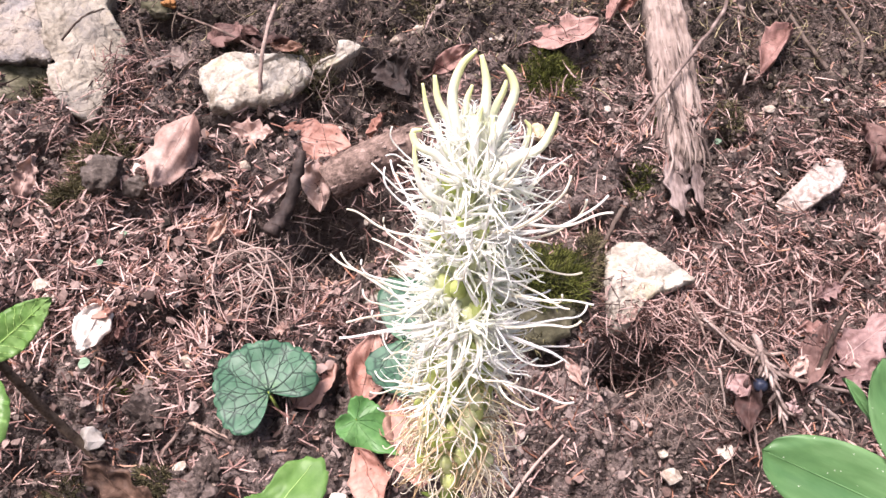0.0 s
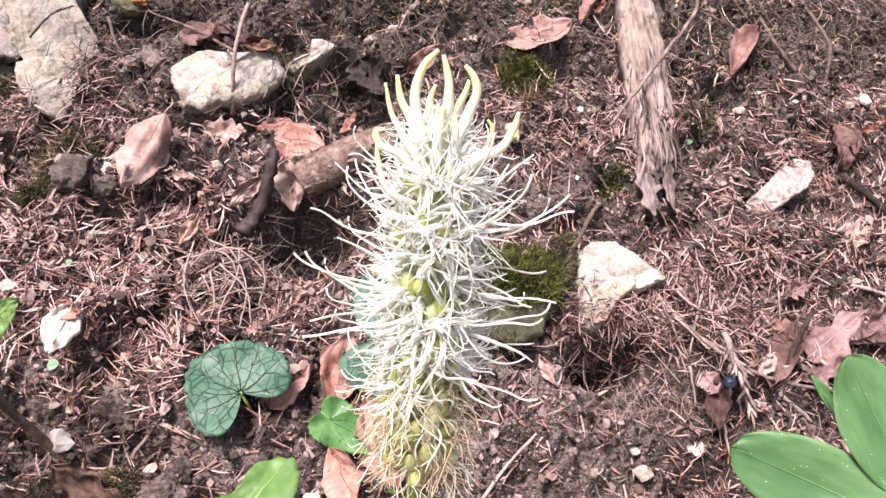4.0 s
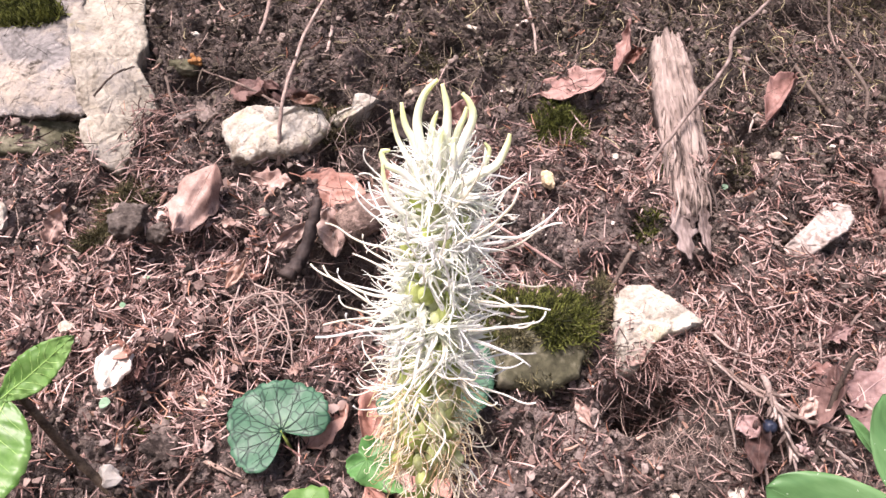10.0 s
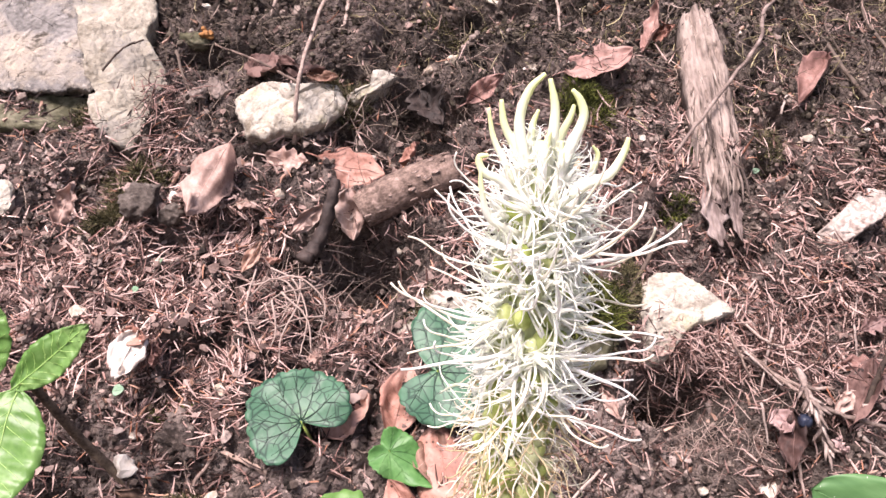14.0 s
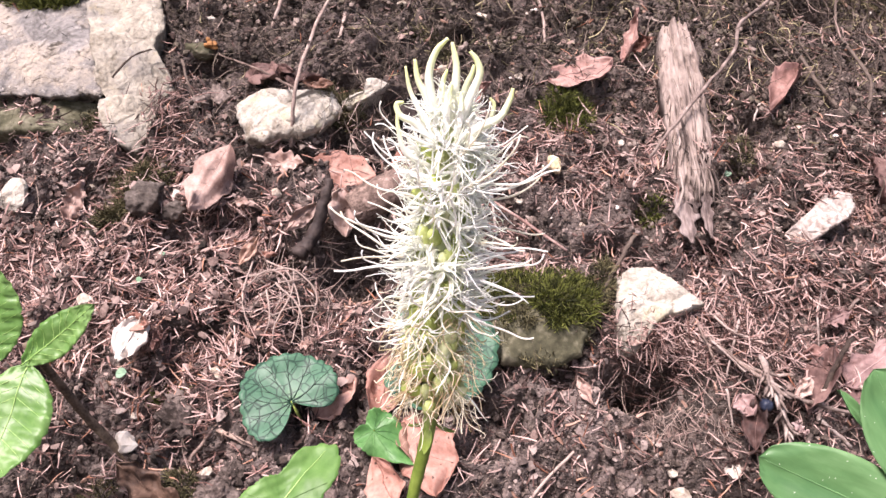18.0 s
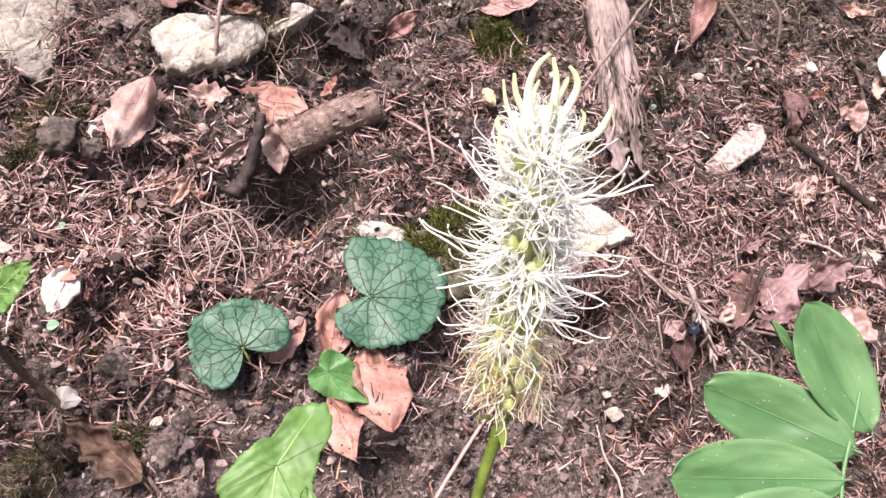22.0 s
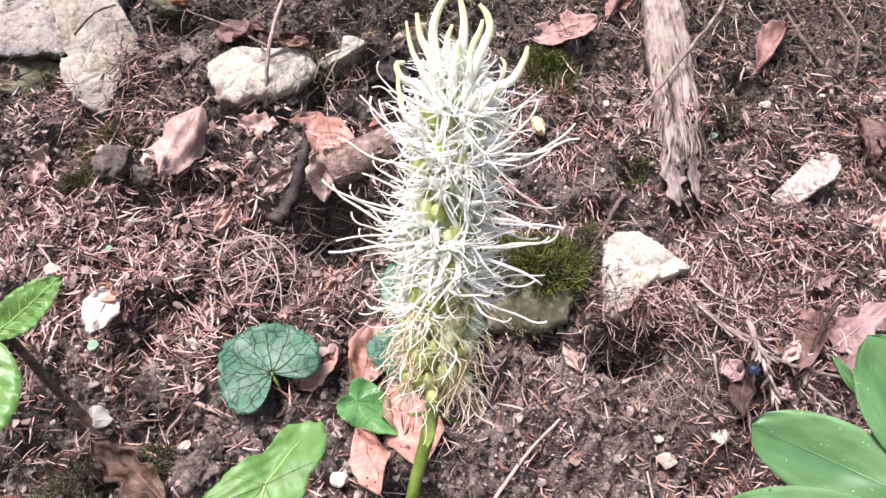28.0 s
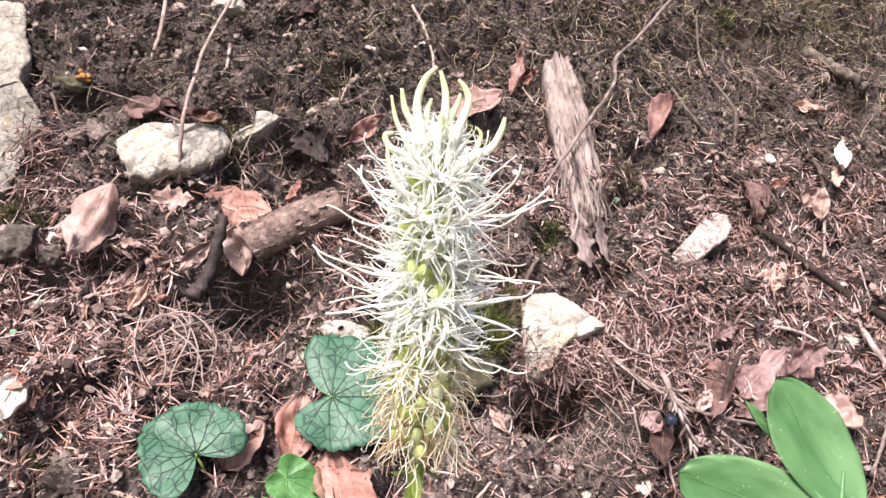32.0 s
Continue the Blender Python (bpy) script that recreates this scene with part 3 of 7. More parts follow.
def on_bank(u, v, n=0.0, yaw=0.0, tip=0.0, lean=0.0):
    """A pose on the bank: z out of it, x turned by yaw from its length."""
    return Matrix.Translation(at(u, v, n)) @ BANK.to_3x3().to_4x4() @ pose(0, 0, 0, lean, tip, yaw)


def stone(name, label, u, v, size, yaw=0.0, seed=1, material=None, sink=0.3, cuts=9, level=3, rough=0.10, planes=(), tip=0.0, lean=0.0, category="stone", group=""):
    verts, faces = rock_shape(size, seed, cuts, rough, level, planes)
    ob = new(name, mesh(name, verts, faces, material or LIME, smooth=level > 3))
    ob.matrix_basis = on_bank(u, v, size[2] * (1 - 2 * sink), yaw, tip, lean)
    return tagged(ob, label, category, group)


def block_shape(corners, deep=0.04, rough=0.004, seed=1, edge=0.10, rings=34, around=170, under=0.80):
    """A broken stone set in the bank: corners (u, v, n) of its outline, filled with a faceted, rough face; its sides slant in under the rim.
    Returns verts in the bank's axes round the outline's middle, faces and that middle."""
    c = np.array(corners, float)
    if np.sum(c[:, 0] * np.roll(c[:, 1], -1) - np.roll(c[:, 0], -1) * c[:, 1]) < 0:
        c = c[::-1].copy()
    c[:, 2] += swell(c[:, 0], c[:, 1])
    mid = c.mean(axis=0)
    g = np.random.default_rng(seed)
    k = len(c)
    where = np.arange(around) * k / around
    i = where.astype(int) % k
    t = (where - np.floor(where))[:, None]
    line = c[i] * (1 - t) + c[(i + 1) % k] * t - mid
    size = np.abs(line[:, :2]).max()
    line = 0.6 * line + 0.2 * (np.roll(line, 1, 0) + np.roll(line, -1, 0))
    line[:, :2] *= (1 + 0.07 * (speckle(where * 3.1, where * 0 + seed, seed) - 0.5) + 0.035 * (g.random(around) - 0.5))[:, None]
    verts = [np.zeros(3)]
    for r in np.linspace(1 / rings, 1, rings):
        ring = line * r
        ring[:, 2] -= size * edge * r ** 22
        verts += list(ring)
    v = np.array(verts)
    # flat facets that slope off towards the rim
    for _ in range(11):
        a = g.uniform(0, 6.283)
        reach = size * (0.02 + 0.62 * g.random())
        v[:, 2] -= (0.03 + 0.22 * g.random()) * edge / 0.1 * np.maximum(0, v[:, 0] * math.cos(a) + v[:, 1] * math.sin(a) - reach)
    for q, p in enumerate(v):
        a = noise.fractal(Vector((p[0] * 26 + seed, p[1] * 26, 0)), 0.8, 2.1, 5)
        b = noise.noise(Vector((p[0] * 90, p[1] * 90 + seed, 3)))
        d = noise.noise(Vector((p[0] * 260 + seed, p[1] * 260, 7)))
        v[q][2] += rough * (0.55 * a + 0.35 * max(0.0, math.floor(a * 2) / 2) + 0.16 * b + 0.07 * d)
    low, lower = v[-around:].copy(), line * np.array([under, under, 1])
    low[:, :2] *= 0.5 + 0.5 * under
    low[:, 2] -= deep * 0.25
    lower[:, 2] -= deep
    v = np.concatenate([v, low, lower])
    faces = [(0, 1 + j, 1 + (j + 1) % around) for j in range(around)]
    for r in range(rings + 1):
        a, b = 1 + r * around, 1 + (r + 1) * around
        faces += [(a + j, b + j, b + (j + 1) % around, a + (j + 1) % around) for j in range(around)]
    faces.append(tuple(1 + (rings + 1) * around + j for j in range(around - 1, -1, -1)))
    return v, faces, Vector(mid)


def block(name, label, corners, material, parent=None, category="stone", **kw):
    v, f, mid = block_shape(corners, **kw)
    m = BANK @ Matrix.Translation(mid)
    me = mesh(name, v, f, material)
    if parent is not None:
        return part(name, me, parent, label, parent.matrix_basis.inverted() @ m)
    ob = new(name, me)
    ob.matrix_basis = m
    return tagged(ob, label, category)


def eased(points, room, most):
    """Points (u, v, n) raised clear of the clods that they would sink into."""
    p = np.array(points, float)
    t = np.linspace(0, len(p) - 1, 9)
    u, v, n = (np.interp(t, np.arange(len(p)), p[:, k]) for k in range(3))
    up = float(np.clip(np.percentile(soil_height(u, v) - swell(u, v) + room - n, 75), 0, most))
    return [(a - 2.3 * a * up, b - 0.77 * up, c + up) for a, b, c in points]


def twig(label, points, r0, r1, material=None, name="twig", category="twig", lump=0.35, seed=0, sides=7, buds=0, group="twigs on the bank", steps=7):
    """A dry stick along (u, v, n) points on the bank, with side buds as parts."""
    line = spline([smooth_at(*p) for p in eased(points, 0.002, 0.006)], steps)
    g = np.random.default_rng(seed)
    for k, q in enumerate(line):
        q += Vector(g.normal(size=3)) * r0 * 0.18
    base = line[0].copy()
    ob = thing(name, Matrix.Translation(base), label, category, group)
    v, f = tube([q - base for q in line], (r0, (r0 + r1) / 2, r1), sides, lump, seed)
    part("stick", mesh("stick", v, f, material or TWIG), ob)
    for k in range(buds):
        i = 1 + int(g.random() * (len(line) - 2))
        p = line[i] - base
        w = Vector(g.normal(size=3)).normalized() + (line[i] - line[i - 1]).normalized()
        v, f = tube([p, p + w * r0 * 2.0, p + w * r0 * 3.6], (r0 * 0.8, r0 * 0.6, r0 * 0.2), 5, 0.2, k)
        part("bud", mesh("bud", v, f, material or TWIG), ob)
    return ob


def leaf_shape(length, width, kind="oval", pleats=0, pleat=0.0, bend=0.0, cup=0.0, twist=0.0, ragged=0.0, teeth=0.0, crumple=0.0, skew=0.0,
               seed=0, ns=22, nw=10, thick=0.0003):
    """A leaf blade from its foot along x, face up. Returns verts, faces and the line of its midrib."""
    g = np.random.default_rng(seed)
    s = np.linspace(0, 1, ns + 1)
    t = np.linspace(-1, 1, nw + 1)
    if kind == "oval":
        w = np.sin(np.pi * s ** 0.85) ** 0.75
    elif kind == "broad":
        w = np.sin(np.pi * s ** 0.70) ** 0.62
    elif kind == "lily":
        w = np.sin(np.pi * s ** 1.0) ** 0.46
    elif kind == "lance":
        w = np.sin(np.pi * s ** 0.9) ** 0.9
    else:
        w = np.sin(np.pi * s ** 0.8) ** 0.7 * (0.80 + 0.20 * np.cos(s * 7.5 * np.pi + seed)) * (0.85 + 0.3 * speckle(s * 12 + seed, s * 0 + 3, seed))
    w = np.maximum(w, 0.015) * width / 2
    S, T = np.meshgrid(s, t, indexing="ij")
    edge = np.abs(T) ** 4
    saw = ((S * 11 + 0.35 * np.abs(T)) % 1.0)
    Wd = w[:, None] * (1 + teeth * edge * (saw - 0.5) + ragged * edge * (speckle(S * 9 + seed, np.sign(T) * 3 + 7 + 0 * T, seed + 3) - 0.6))
    Wd = Wd * np.where(T > 0, 1 + skew, 1 - skew)
    x = S * length + 0.08 * length * np.abs(T) * w[:, None] / width * (1 - S)
    y = T * Wd
    ph = S * pleats * np.pi * 2 - np.abs(T) * 2.2
    z = cup * (np.abs(T) ** 1.7) * w[:, None] + pleat * np.cos(ph) * np.minimum(1, np.abs(T) * 2.5) * (1 - edge * 0.4)
    z += crumple * ((speckle(S * 5 + seed, T * 2.5 + 9, seed) - 0.5) + 0.5 * (speckle(S * 11 + seed, T * 6 + 9, seed + 1) - 0.5))
    z += ragged * 0.35 * w[:, None] * np.abs(T) ** 2.5 * np.sin(S * 9 + seed * 1.7 + 2.2 * np.sign(T))
    a = twist * (S - 0.3)
    y, z = y * np.cos(a) - z * np.sin(a), y * np.sin(a) + z * np.cos(a)
    if abs(bend) > 1e-4:
        r = length / bend
        ang = x / r
        x, z = np.sin(ang) * (r - z), r - np.cos(ang) * (r - z)
    top = np.stack([x, y, z], -1).reshape(-1, 3)
    c = nw + 1
    m = len(top)
    quads = [(i * c + j, (i + 1) * c + j, (i + 1) * c + j + 1, i * c + j + 1) for i in range(ns) for j in range(nw)]
    low = [(q[3] + m, q[2] + m, q[1] + m, q[0] + m) for q in quads]
    rim = [i * c for i in range(ns + 1)], [i * c + nw for i in range(ns + 1)]
    side = [(rim[0][i], rim[0][i] + m, rim[0][i + 1] + m, rim[0][i + 1]) for i in range(ns)]
    side += [(rim[1][i + 1], rim[1][i + 1] + m, rim[1][i] + m, rim[1][i]) for i in range(ns)]
    side += [(j + 1, j + 1 + m, j + m, j) for j in range(nw)] + [(ns * c + j, ns * c + j + m, ns * c + j + 1 + m, ns * c + j + 1) for j in range(nw)]
    grid = top.reshape(ns + 1, c, 3)
    return np.concatenate([top, top - np.array([0, 0, thick])]), quads + low + side, grid


def leaf(name, label, foot, tip, width, material, rib_material=None, roll=0.0, kind="oval", stalk=0.0, category="leaf", group="", ribs=0, rib=0.0004, own=None, up=None,
         stalk_way=(-1, 0, -0.3), **shape):
    """A leaf between two points of the world, face out of the bank, with midrib, side ribs and stalk as parts."""
    foot, tip = Vector(foot), Vector(tip)
    m = Matrix.Translation(foot) @ frame_of(tip - foot, up or OUT) @ pose(0, 0, 0, roll)
    ob = own or thing(name, m, label, category, group)
    if own:
        holder = part(name, None, own, label, own.matrix_basis.inverted() @ m)
    else:
        holder = ob
    length = (tip - foot).length
    v, f, grid = leaf_shape(length, width, kind, **shape)
    me = mesh("blade", v, f, material)
    part("blade", me, holder)
    nw = grid.shape[1] // 2
    line = grid[:, nw] + np.array([0, 0, rib * 0.5])
    rv, rf = tube(line[:-1], (rib, rib * 0.8, rib * 0.3), 5)
    part("midrib", mesh("midrib", rv, rf, rib_material or material), holder)
    for k in range(ribs):
        i = int((0.10 + 0.75 * k / ribs) * (len(grid) - 1))
        for sgn in (-1, 1):
            pts = []
            for q in np.linspace(0.04, 0.86, 7):
                j = nw + sgn * q * nw
                ii = min(len(grid) - 1.01, i + q * 0.16 * (len(grid) - 1))
                i0, j0 = int(ii), int(np.floor(j))
                j0 = min(j0, grid.shape[1] - 2)
                a, b = ii - i0, j - j0
                pts.append((grid[i0, j0] * (1 - a) + grid[i0 + 1, j0] * a) * (1 - b) + (grid[i0, j0 + 1] * (1 - a) + grid[i0 + 1, j0 + 1] * a) * b + np.array([0, 0, rib * 0.15]))
            rv, rf = tube(pts, (rib * 0.55, rib * 0.25), 4)
            part("side_rib", mesh("side_rib", rv, rf, rib_material or material), holder)
    if stalk:
        w = Vector(stalk_way).normalized() * stalk
        rv, rf = tube([(0.002, 0, rib * 0.5), w * 0.5 + Vector((0, 0, stalk * 0.04)), w], (rib * 1.4, rib * 1.6), 6)
        part("stalk", mesh("stalk", rv, rf, rib_material or material), holder)
    return holder


def fuzz(name, label, category, places, ways, lengths, radius, material, curl=0.35, bends=3, sides=3, seed=3, out=None):
    """Many thin bent blades as one object: needles, rootlets, moss. places and ways are arrays in the bank's own axes."""
    g = np.random.default_rng(seed)
    k = len(places)
    w = ways / (np.linalg.norm(ways, axis=1)[:, None] + 1e-9)
    side = np.cross(w, g.normal(size=(k, 3)))
    side /= np.linalg.norm(side, axis=1)[:, None] + 1e-9
    other = np.cross(w, side)
    rows = bends + 1
    s = np.linspace(0, 1, rows)
    amp = curl * g.normal(size=k) * lengths
    amp2 = curl * 0.5 * g.normal(size=k) * lengths
    centre = (places[:, None] + w[:, None] * (lengths[:, None] * s)[..., None] + side[:, None] * (amp[:, None] * (s * s))[..., None]
              + other[:, None] * (amp2[:, None] * np.sin(s * 3.1))[..., None])
    rad = (radius * (0.7 + 0.6 * g.random(k)))[:, None] * np.interp(s, (0, 0.3, 1), (0.85, 1, 0.35))
    ang = np.arange(sides) * 2 * np.pi / sides
    ring = centre[:, :, None] + rad[..., None, None] * (np.cos(ang)[None, None, :, None] * side[:, None, None] + np.sin(ang)[None, None, :, None] * other[:, None, None])
    verts = ring.reshape(-1, 3)
    i, j = np.meshgrid(np.arange(rows - 1), np.arange(sides), indexing="ij")
    one = np.stack([i * sides + j, i * sides + (j + 1) % sides, (i + 1) * sides + (j + 1) % sides, (i + 1) * sides + j], -1).reshape(-1, 4)
    faces = (one[None] + (np.arange(k) * rows * sides)[:, None, None]).reshape(-1, 4)
    me = bpy.data.meshes.new(name)
    me.from_pydata(verts, [], faces)
    me.materials.append(material)
    me.update()
    ob = new(name, me)
    ob.matrix_basis = BANK.copy() if out is None else out
    return tagged(ob, label, category, kind="stuff")


def lift(u, v, n=0.0):
    """Places on the bank, in its own axes, for arrays."""
    return np.stack([u, v, soil_height(u, v) + n], -1)


# ---- the ground: one sheet, fine where it is seen near, coarse to the horizon ----


def stations(lo, hi, step, reach):
    mid = np.arange(lo, hi + step / 2, step)
    grow = step * np.cumsum(1.13 ** np.arange(1, 200))
    grow = grow[grow < reach]
    return np.concatenate([lo - grow[::-1], mid, hi + grow])


gu, gv = stations(-0.50, 0.66, 0.0018, 60), stations(-0.31, 0.53, 0.0018, 60)
GU, GV = np.meshgrid(gu, gv, indexing="ij")
GZ = soil_height(GU, GV)
cols = len(gv)
gi = (np.arange(len(gu) - 1)[:, None] * cols + np.arange(cols - 1)[None]).reshape(-1)
me = bpy.data.meshes.new("ground")
me.from_pydata(np.stack([GU, GV, GZ], -1).reshape(-1, 3), [], np.stack([gi, gi + cols, gi + cols + 1, gi + 1], -1))
me.materials.append(SOIL)
me.polygons.foreach_set("use_smooth", [True] * len(me.polygons))
me.update()
ground = new("ground", me)
ground.matrix_basis = BANK
tagged(ground, "steep bank of dark crumbly forest soil", "ground", kind="structure")


def tufts(places, seed):
    """Random places round several spots: u, v, spread along, spread up, count."""
    g = np.random.default_rng(seed)
    out = [np.stack([u + ru * g.normal(size=k), v + rv * g.normal(size=k)], -1) for u, v, ru, rv, k in places]
    p = np.concatenate(out)
    return p[:, 0], p[:, 1], g


def moss_on(label, ob, count, keep, length=0.008, material=None, seed=1, radius=0.0004):
    """Moss blades on the faces of a stone for which keep(place, normal), in the bank's own axes, says so."""
    g = np.random.default_rng(seed)
    m = BANK.inverted() @ ob.matrix_basis if ob.parent is None else BANK.inverted() @ ob.parent.matrix_basis @ ob.matrix_basis
    turn = np.array(m.to_3x3())
    p = np.array([v.co[:] for v in ob.data.vertices]) @ turn.T + np.array(m.translation)
    n = np.array([v.normal[:] for v in ob.data.vertices]) @ turn.T
    ok = np.nonzero(keep(p, n))[0]
    i = g.choice(ok, count)
    spot = p[i] + g.normal(size=(count, 3)) * 0.0016
    fuzz("moss", label, "moss", spot - n[i] * 0.001, n[i] + 0.55 * g.normal(size=(count, 3)) + np.array([0, -0.15, 0.2]), length * (0.45 + 0.9 * g.random(count)), radius, material or MOSS, 0.3, 3, 3, seed)

import itertools

# ---- stones ----
boulder = thing("boulder", on_bank(-0.4101, 0.2289, -0.014), "large pale limestone boulder set in the bank", "boulder")
grey_face = block("grey_face", "weathered grey limestone face", ((-0.4458, 0.3050, 0.022), (-0.3800, 0.3120, 0.024), (-0.3740, 0.2600, 0.024), (-0.3600, 0.2203, 0.024), (-0.3350, 0.1590, 0.024), (-0.3559, 0.1545, 0.024), (-0.4036, 0.1500, 0.022), (-0.4395, 0.1431, 0.022), (-0.4829, 0.1512, 0.020), (-0.5099, 0.2097, 0.018), (-0.4760, 0.2600, 0.020)),
                  GREY_LIME, boulder, rough=0.0042, seed=21, edge=0.020)
block("white_edge", "fresh whitish broken edge", ((-0.4000, 0.3260, 0.022), (-0.3300, 0.3300, 0.020), (-0.3190, 0.2888, 0.018), (-0.3060, 0.2561, 0.016), (-0.3093, 0.2271, 0.016), (-0.2900, 0.2032, 0.012), (-0.2816, 0.1871, 0.010), (-0.2878, 0.1673, 0.012), (-0.3000, 0.1580, 0.018), (-0.3300, 0.1560, 0.024), (-0.3430, 0.1700, 0.027), (-0.3640, 0.2203, 0.027), (-0.3800, 0.2600, 0.026)),
      BOULDER_LIME, boulder, rough=0.0050, seed=22, edge=0.020)
block("knob", "", ((-0.3373, 0.1540, 0.020), (-0.3120, 0.1600, 0.022), (-0.2900, 0.1660, 0.016), (-0.2848, 0.1412, 0.010), (-0.2938, 0.1110, 0.006), (-0.3151, 0.1164, 0.008), (-0.3336, 0.1363, 0.014)), BOULDER_LIME, boulder, rough=0.0042, seed=23, edge=0.05)
# the shade under the grey lip is put into this part's dark greenish colour
underside = block("underside", "greenish underside, recess shade in its colour", ((-0.4854, 0.1477, 0.009), (-0.4208, 0.1600, 0.009), (-0.3400, 0.1640, 0.009), (-0.3240, 0.1300, 0.006), (-0.3499, 0.1236, 0.006), (-0.4073, 0.1186, 0.006), (-0.4727, 0.1136, 0.006)), MOSSY_SHADED_LIME, boulder, rough=0.006, seed=24, edge=0.05)
block("stone", "pale limestone block under a dry twig", ((-0.2200, 0.1710, 0.026), (-0.2100, 0.1800, 0.026), (-0.1970, 0.1810, 0.028), (-0.1825, 0.1740, 0.031), (-0.1620, 0.1720, 0.032), (-0.1455, 0.1770, 0.030), (-0.1310, 0.1850, 0.026), (-0.1200, 0.1715, 0.024), (-0.1290, 0.1560, 0.022), (-0.1400, 0.1405, 0.024), (-0.1530, 0.1318, 0.024), (-0.1679, 0.1300, 0.024), (-0.1810, 0.1232, 0.024), (-0.1985, 0.1270, 0.022), (-0.2070, 0.1410, 0.022)), BLOCK_LIME, rough=0.0042, seed=31, edge=0.09, deep=0.055, under=0.62)
block("stone", "small bent tail of limestone beside the block", ((-0.1245, 0.1788, 0.012), (-0.1142, 0.1816, 0.013), (-0.1043, 0.1897, 0.013), (-0.1032, 0.2064, 0.013), (-0.0936, 0.2094, 0.013), (-0.0815, 0.2070, 0.012), (-0.0902, 0.1960, 0.012), (-0.1015, 0.1847, 0.012), (-0.1152, 0.1743, 0.010)), BLOCK_LIME, rough=0.0030, seed=32, edge=0.10, under=0.7)
mossy = block("stone", "flat boulder overgrown with green moss", ((0.0020, 0.0120, 0.014), (0.0300, 0.0240, 0.018), (0.0659, 0.0286, 0.020), (0.0962, 0.0246, 0.020), (0.1081, 0.0180, 0.018), (0.1070, -0.0041, 0.022), (0.0990, -0.0315, 0.024), (0.0940, -0.0487, 0.022), (0.0667, -0.0600, 0.022), (0.0384, -0.0600, 0.022), (0.0100, -0.0500, 0.018), (-0.0060, -0.0200, 0.014)), MOSSY_SHADED_LIME, rough=0.0070, seed=34, edge=0.10, deep=0.06, under=0.70)
pale_flat = block("stone", "pale flat stone beside the mossy boulder", ((-0.0642, 0.0199, 0.012), (-0.0560, 0.0190, 0.014), (-0.0300, 0.0100, 0.014), (0.0035, 0.0010, 0.014), (0.0100, -0.0229, 0.012), (-0.0069, -0.0380, 0.010), (-0.0480, -0.0430, 0.008), (-0.0620, -0.0241, 0.010)), BLOCK_LIME, rough=0.0060, seed=35, edge=0.10, under=0.75)
block("stone", "whitish three-cornered limestone in the bank", ((0.1230, 0.0190, 0.016), (0.1326, 0.0285, 0.018), (0.1484, 0.0256, 0.021), (0.1646, 0.0140, 0.023), (0.1880, -0.0010, 0.016), (0.1746, -0.0085, 0.017), (0.1582, -0.0150, 0.018), (0.1500, -0.0210, 0.015), (0.1400, -0.0360, 0.013), (0.1250, -0.0400, 0.012), (0.1200, -0.0084, 0.014)), BLOCK_LIME, rough=0.0060, seed=38, edge=0.08, under=0.85)
block("stone", "angular whitish stone in needle litter", ((0.2700, 0.0857, 0.014), (0.2684, 0.0713, 0.015), (0.2794, 0.0693, 0.017), (0.2962, 0.0799, 0.020), (0.3155, 0.0936, 0.023), (0.3292, 0.1109, 0.023), (0.3310, 0.1290, 0.020), (0.3160, 0.1310, 0.016), (0.2990, 0.1170, 0.014), (0.2900, 0.1040, 0.013), (0.2810, 0.0960, 0.013)), ROSE_LIME, rough=0.0075, seed=40, edge=0.08, deep=0.05, under=0.50)
stone("stone", "rounded dark stone beside a leaf", -0.2629, 0.0515, (0.017, 0.015, 0.014), 10, 41, DARK_STONE, 0.2, 8, 5, 0.15)
stone("stone", "small dark stone in the litter", -0.2418, 0.0474, (0.009, 0.008, 0.008), 50, 42, DARK_STONE, 0.25, 9, 4, 0.14)
stone("stone", "pale stone edge at the foot of the bank", -0.3043, -0.2327, (0.012, 0.009, 0.007), 20, 43, CHIP, 0.25)
stone("stone", "pale limestone corner poking from soil", -0.3813, 0.0510, (0.016, 0.016, 0.012), 10, 44, LIME, 0.3)
stone("stone", "mossy yellowish stone with a fungus", -0.2750, 0.2456, (0.014, 0.008, 0.008), -8, 45, MOSSY_SHADED_LIME, 0.35, 5, 4, 0.15)
stone("stone", "pale stone on the upper bank", -0.1452, 0.3488, (0.016, 0.011, 0.010), 15, 46, LIME, 0.3)
stone("stone", "pinkish pebble on the upper bank", -0.1931, 0.3509, (0.011, 0.009, 0.008), 15, 47, DEAD_PINK, 0.3)
CHIPS_LAID = itertools.count()


def chip(u, v, a, b, yaw):
    n = next(CHIPS_LAID)
    stone("pebble", "small whitish limestone chip", u, v, (a * 0.00095, b * 0.00095, min(a, b) * 0.0008), yaw, 60 + n, CHIP, -0.05, 9, 2, 0.25, category="pebble", group="limestone chips")


chip(-0.0558, 0.2323, 6, 5, 60)
chip(-0.0372, 0.2463, 7, 4, 40)
chip(0.0377, 0.2372, 5, 4, 0)
stone("pebble", "oblong ochre pebble on the soil", 0.0718, 0.1275, (0.0062, 0.0098, 0.0055), 10, 63, OCHRE, -0.05, 6, 3, 0.15, category="pebble")
chip(0.1369, 0.2755, 4, 5, 0)
chip(0.2785, 0.1828, 7, 4, 20)
chip(0.2937, 0.1977, 4, 4, 0)
chip(0.1316, 0.1629, 3.5, 3.5, 0)
chip(-0.2459, 0.0678, 6, 5, 15)
chip(-0.1640, 0.0795, 6, 5, 0)
chip(-0.3328, 0.0825, 4, 3, 0)
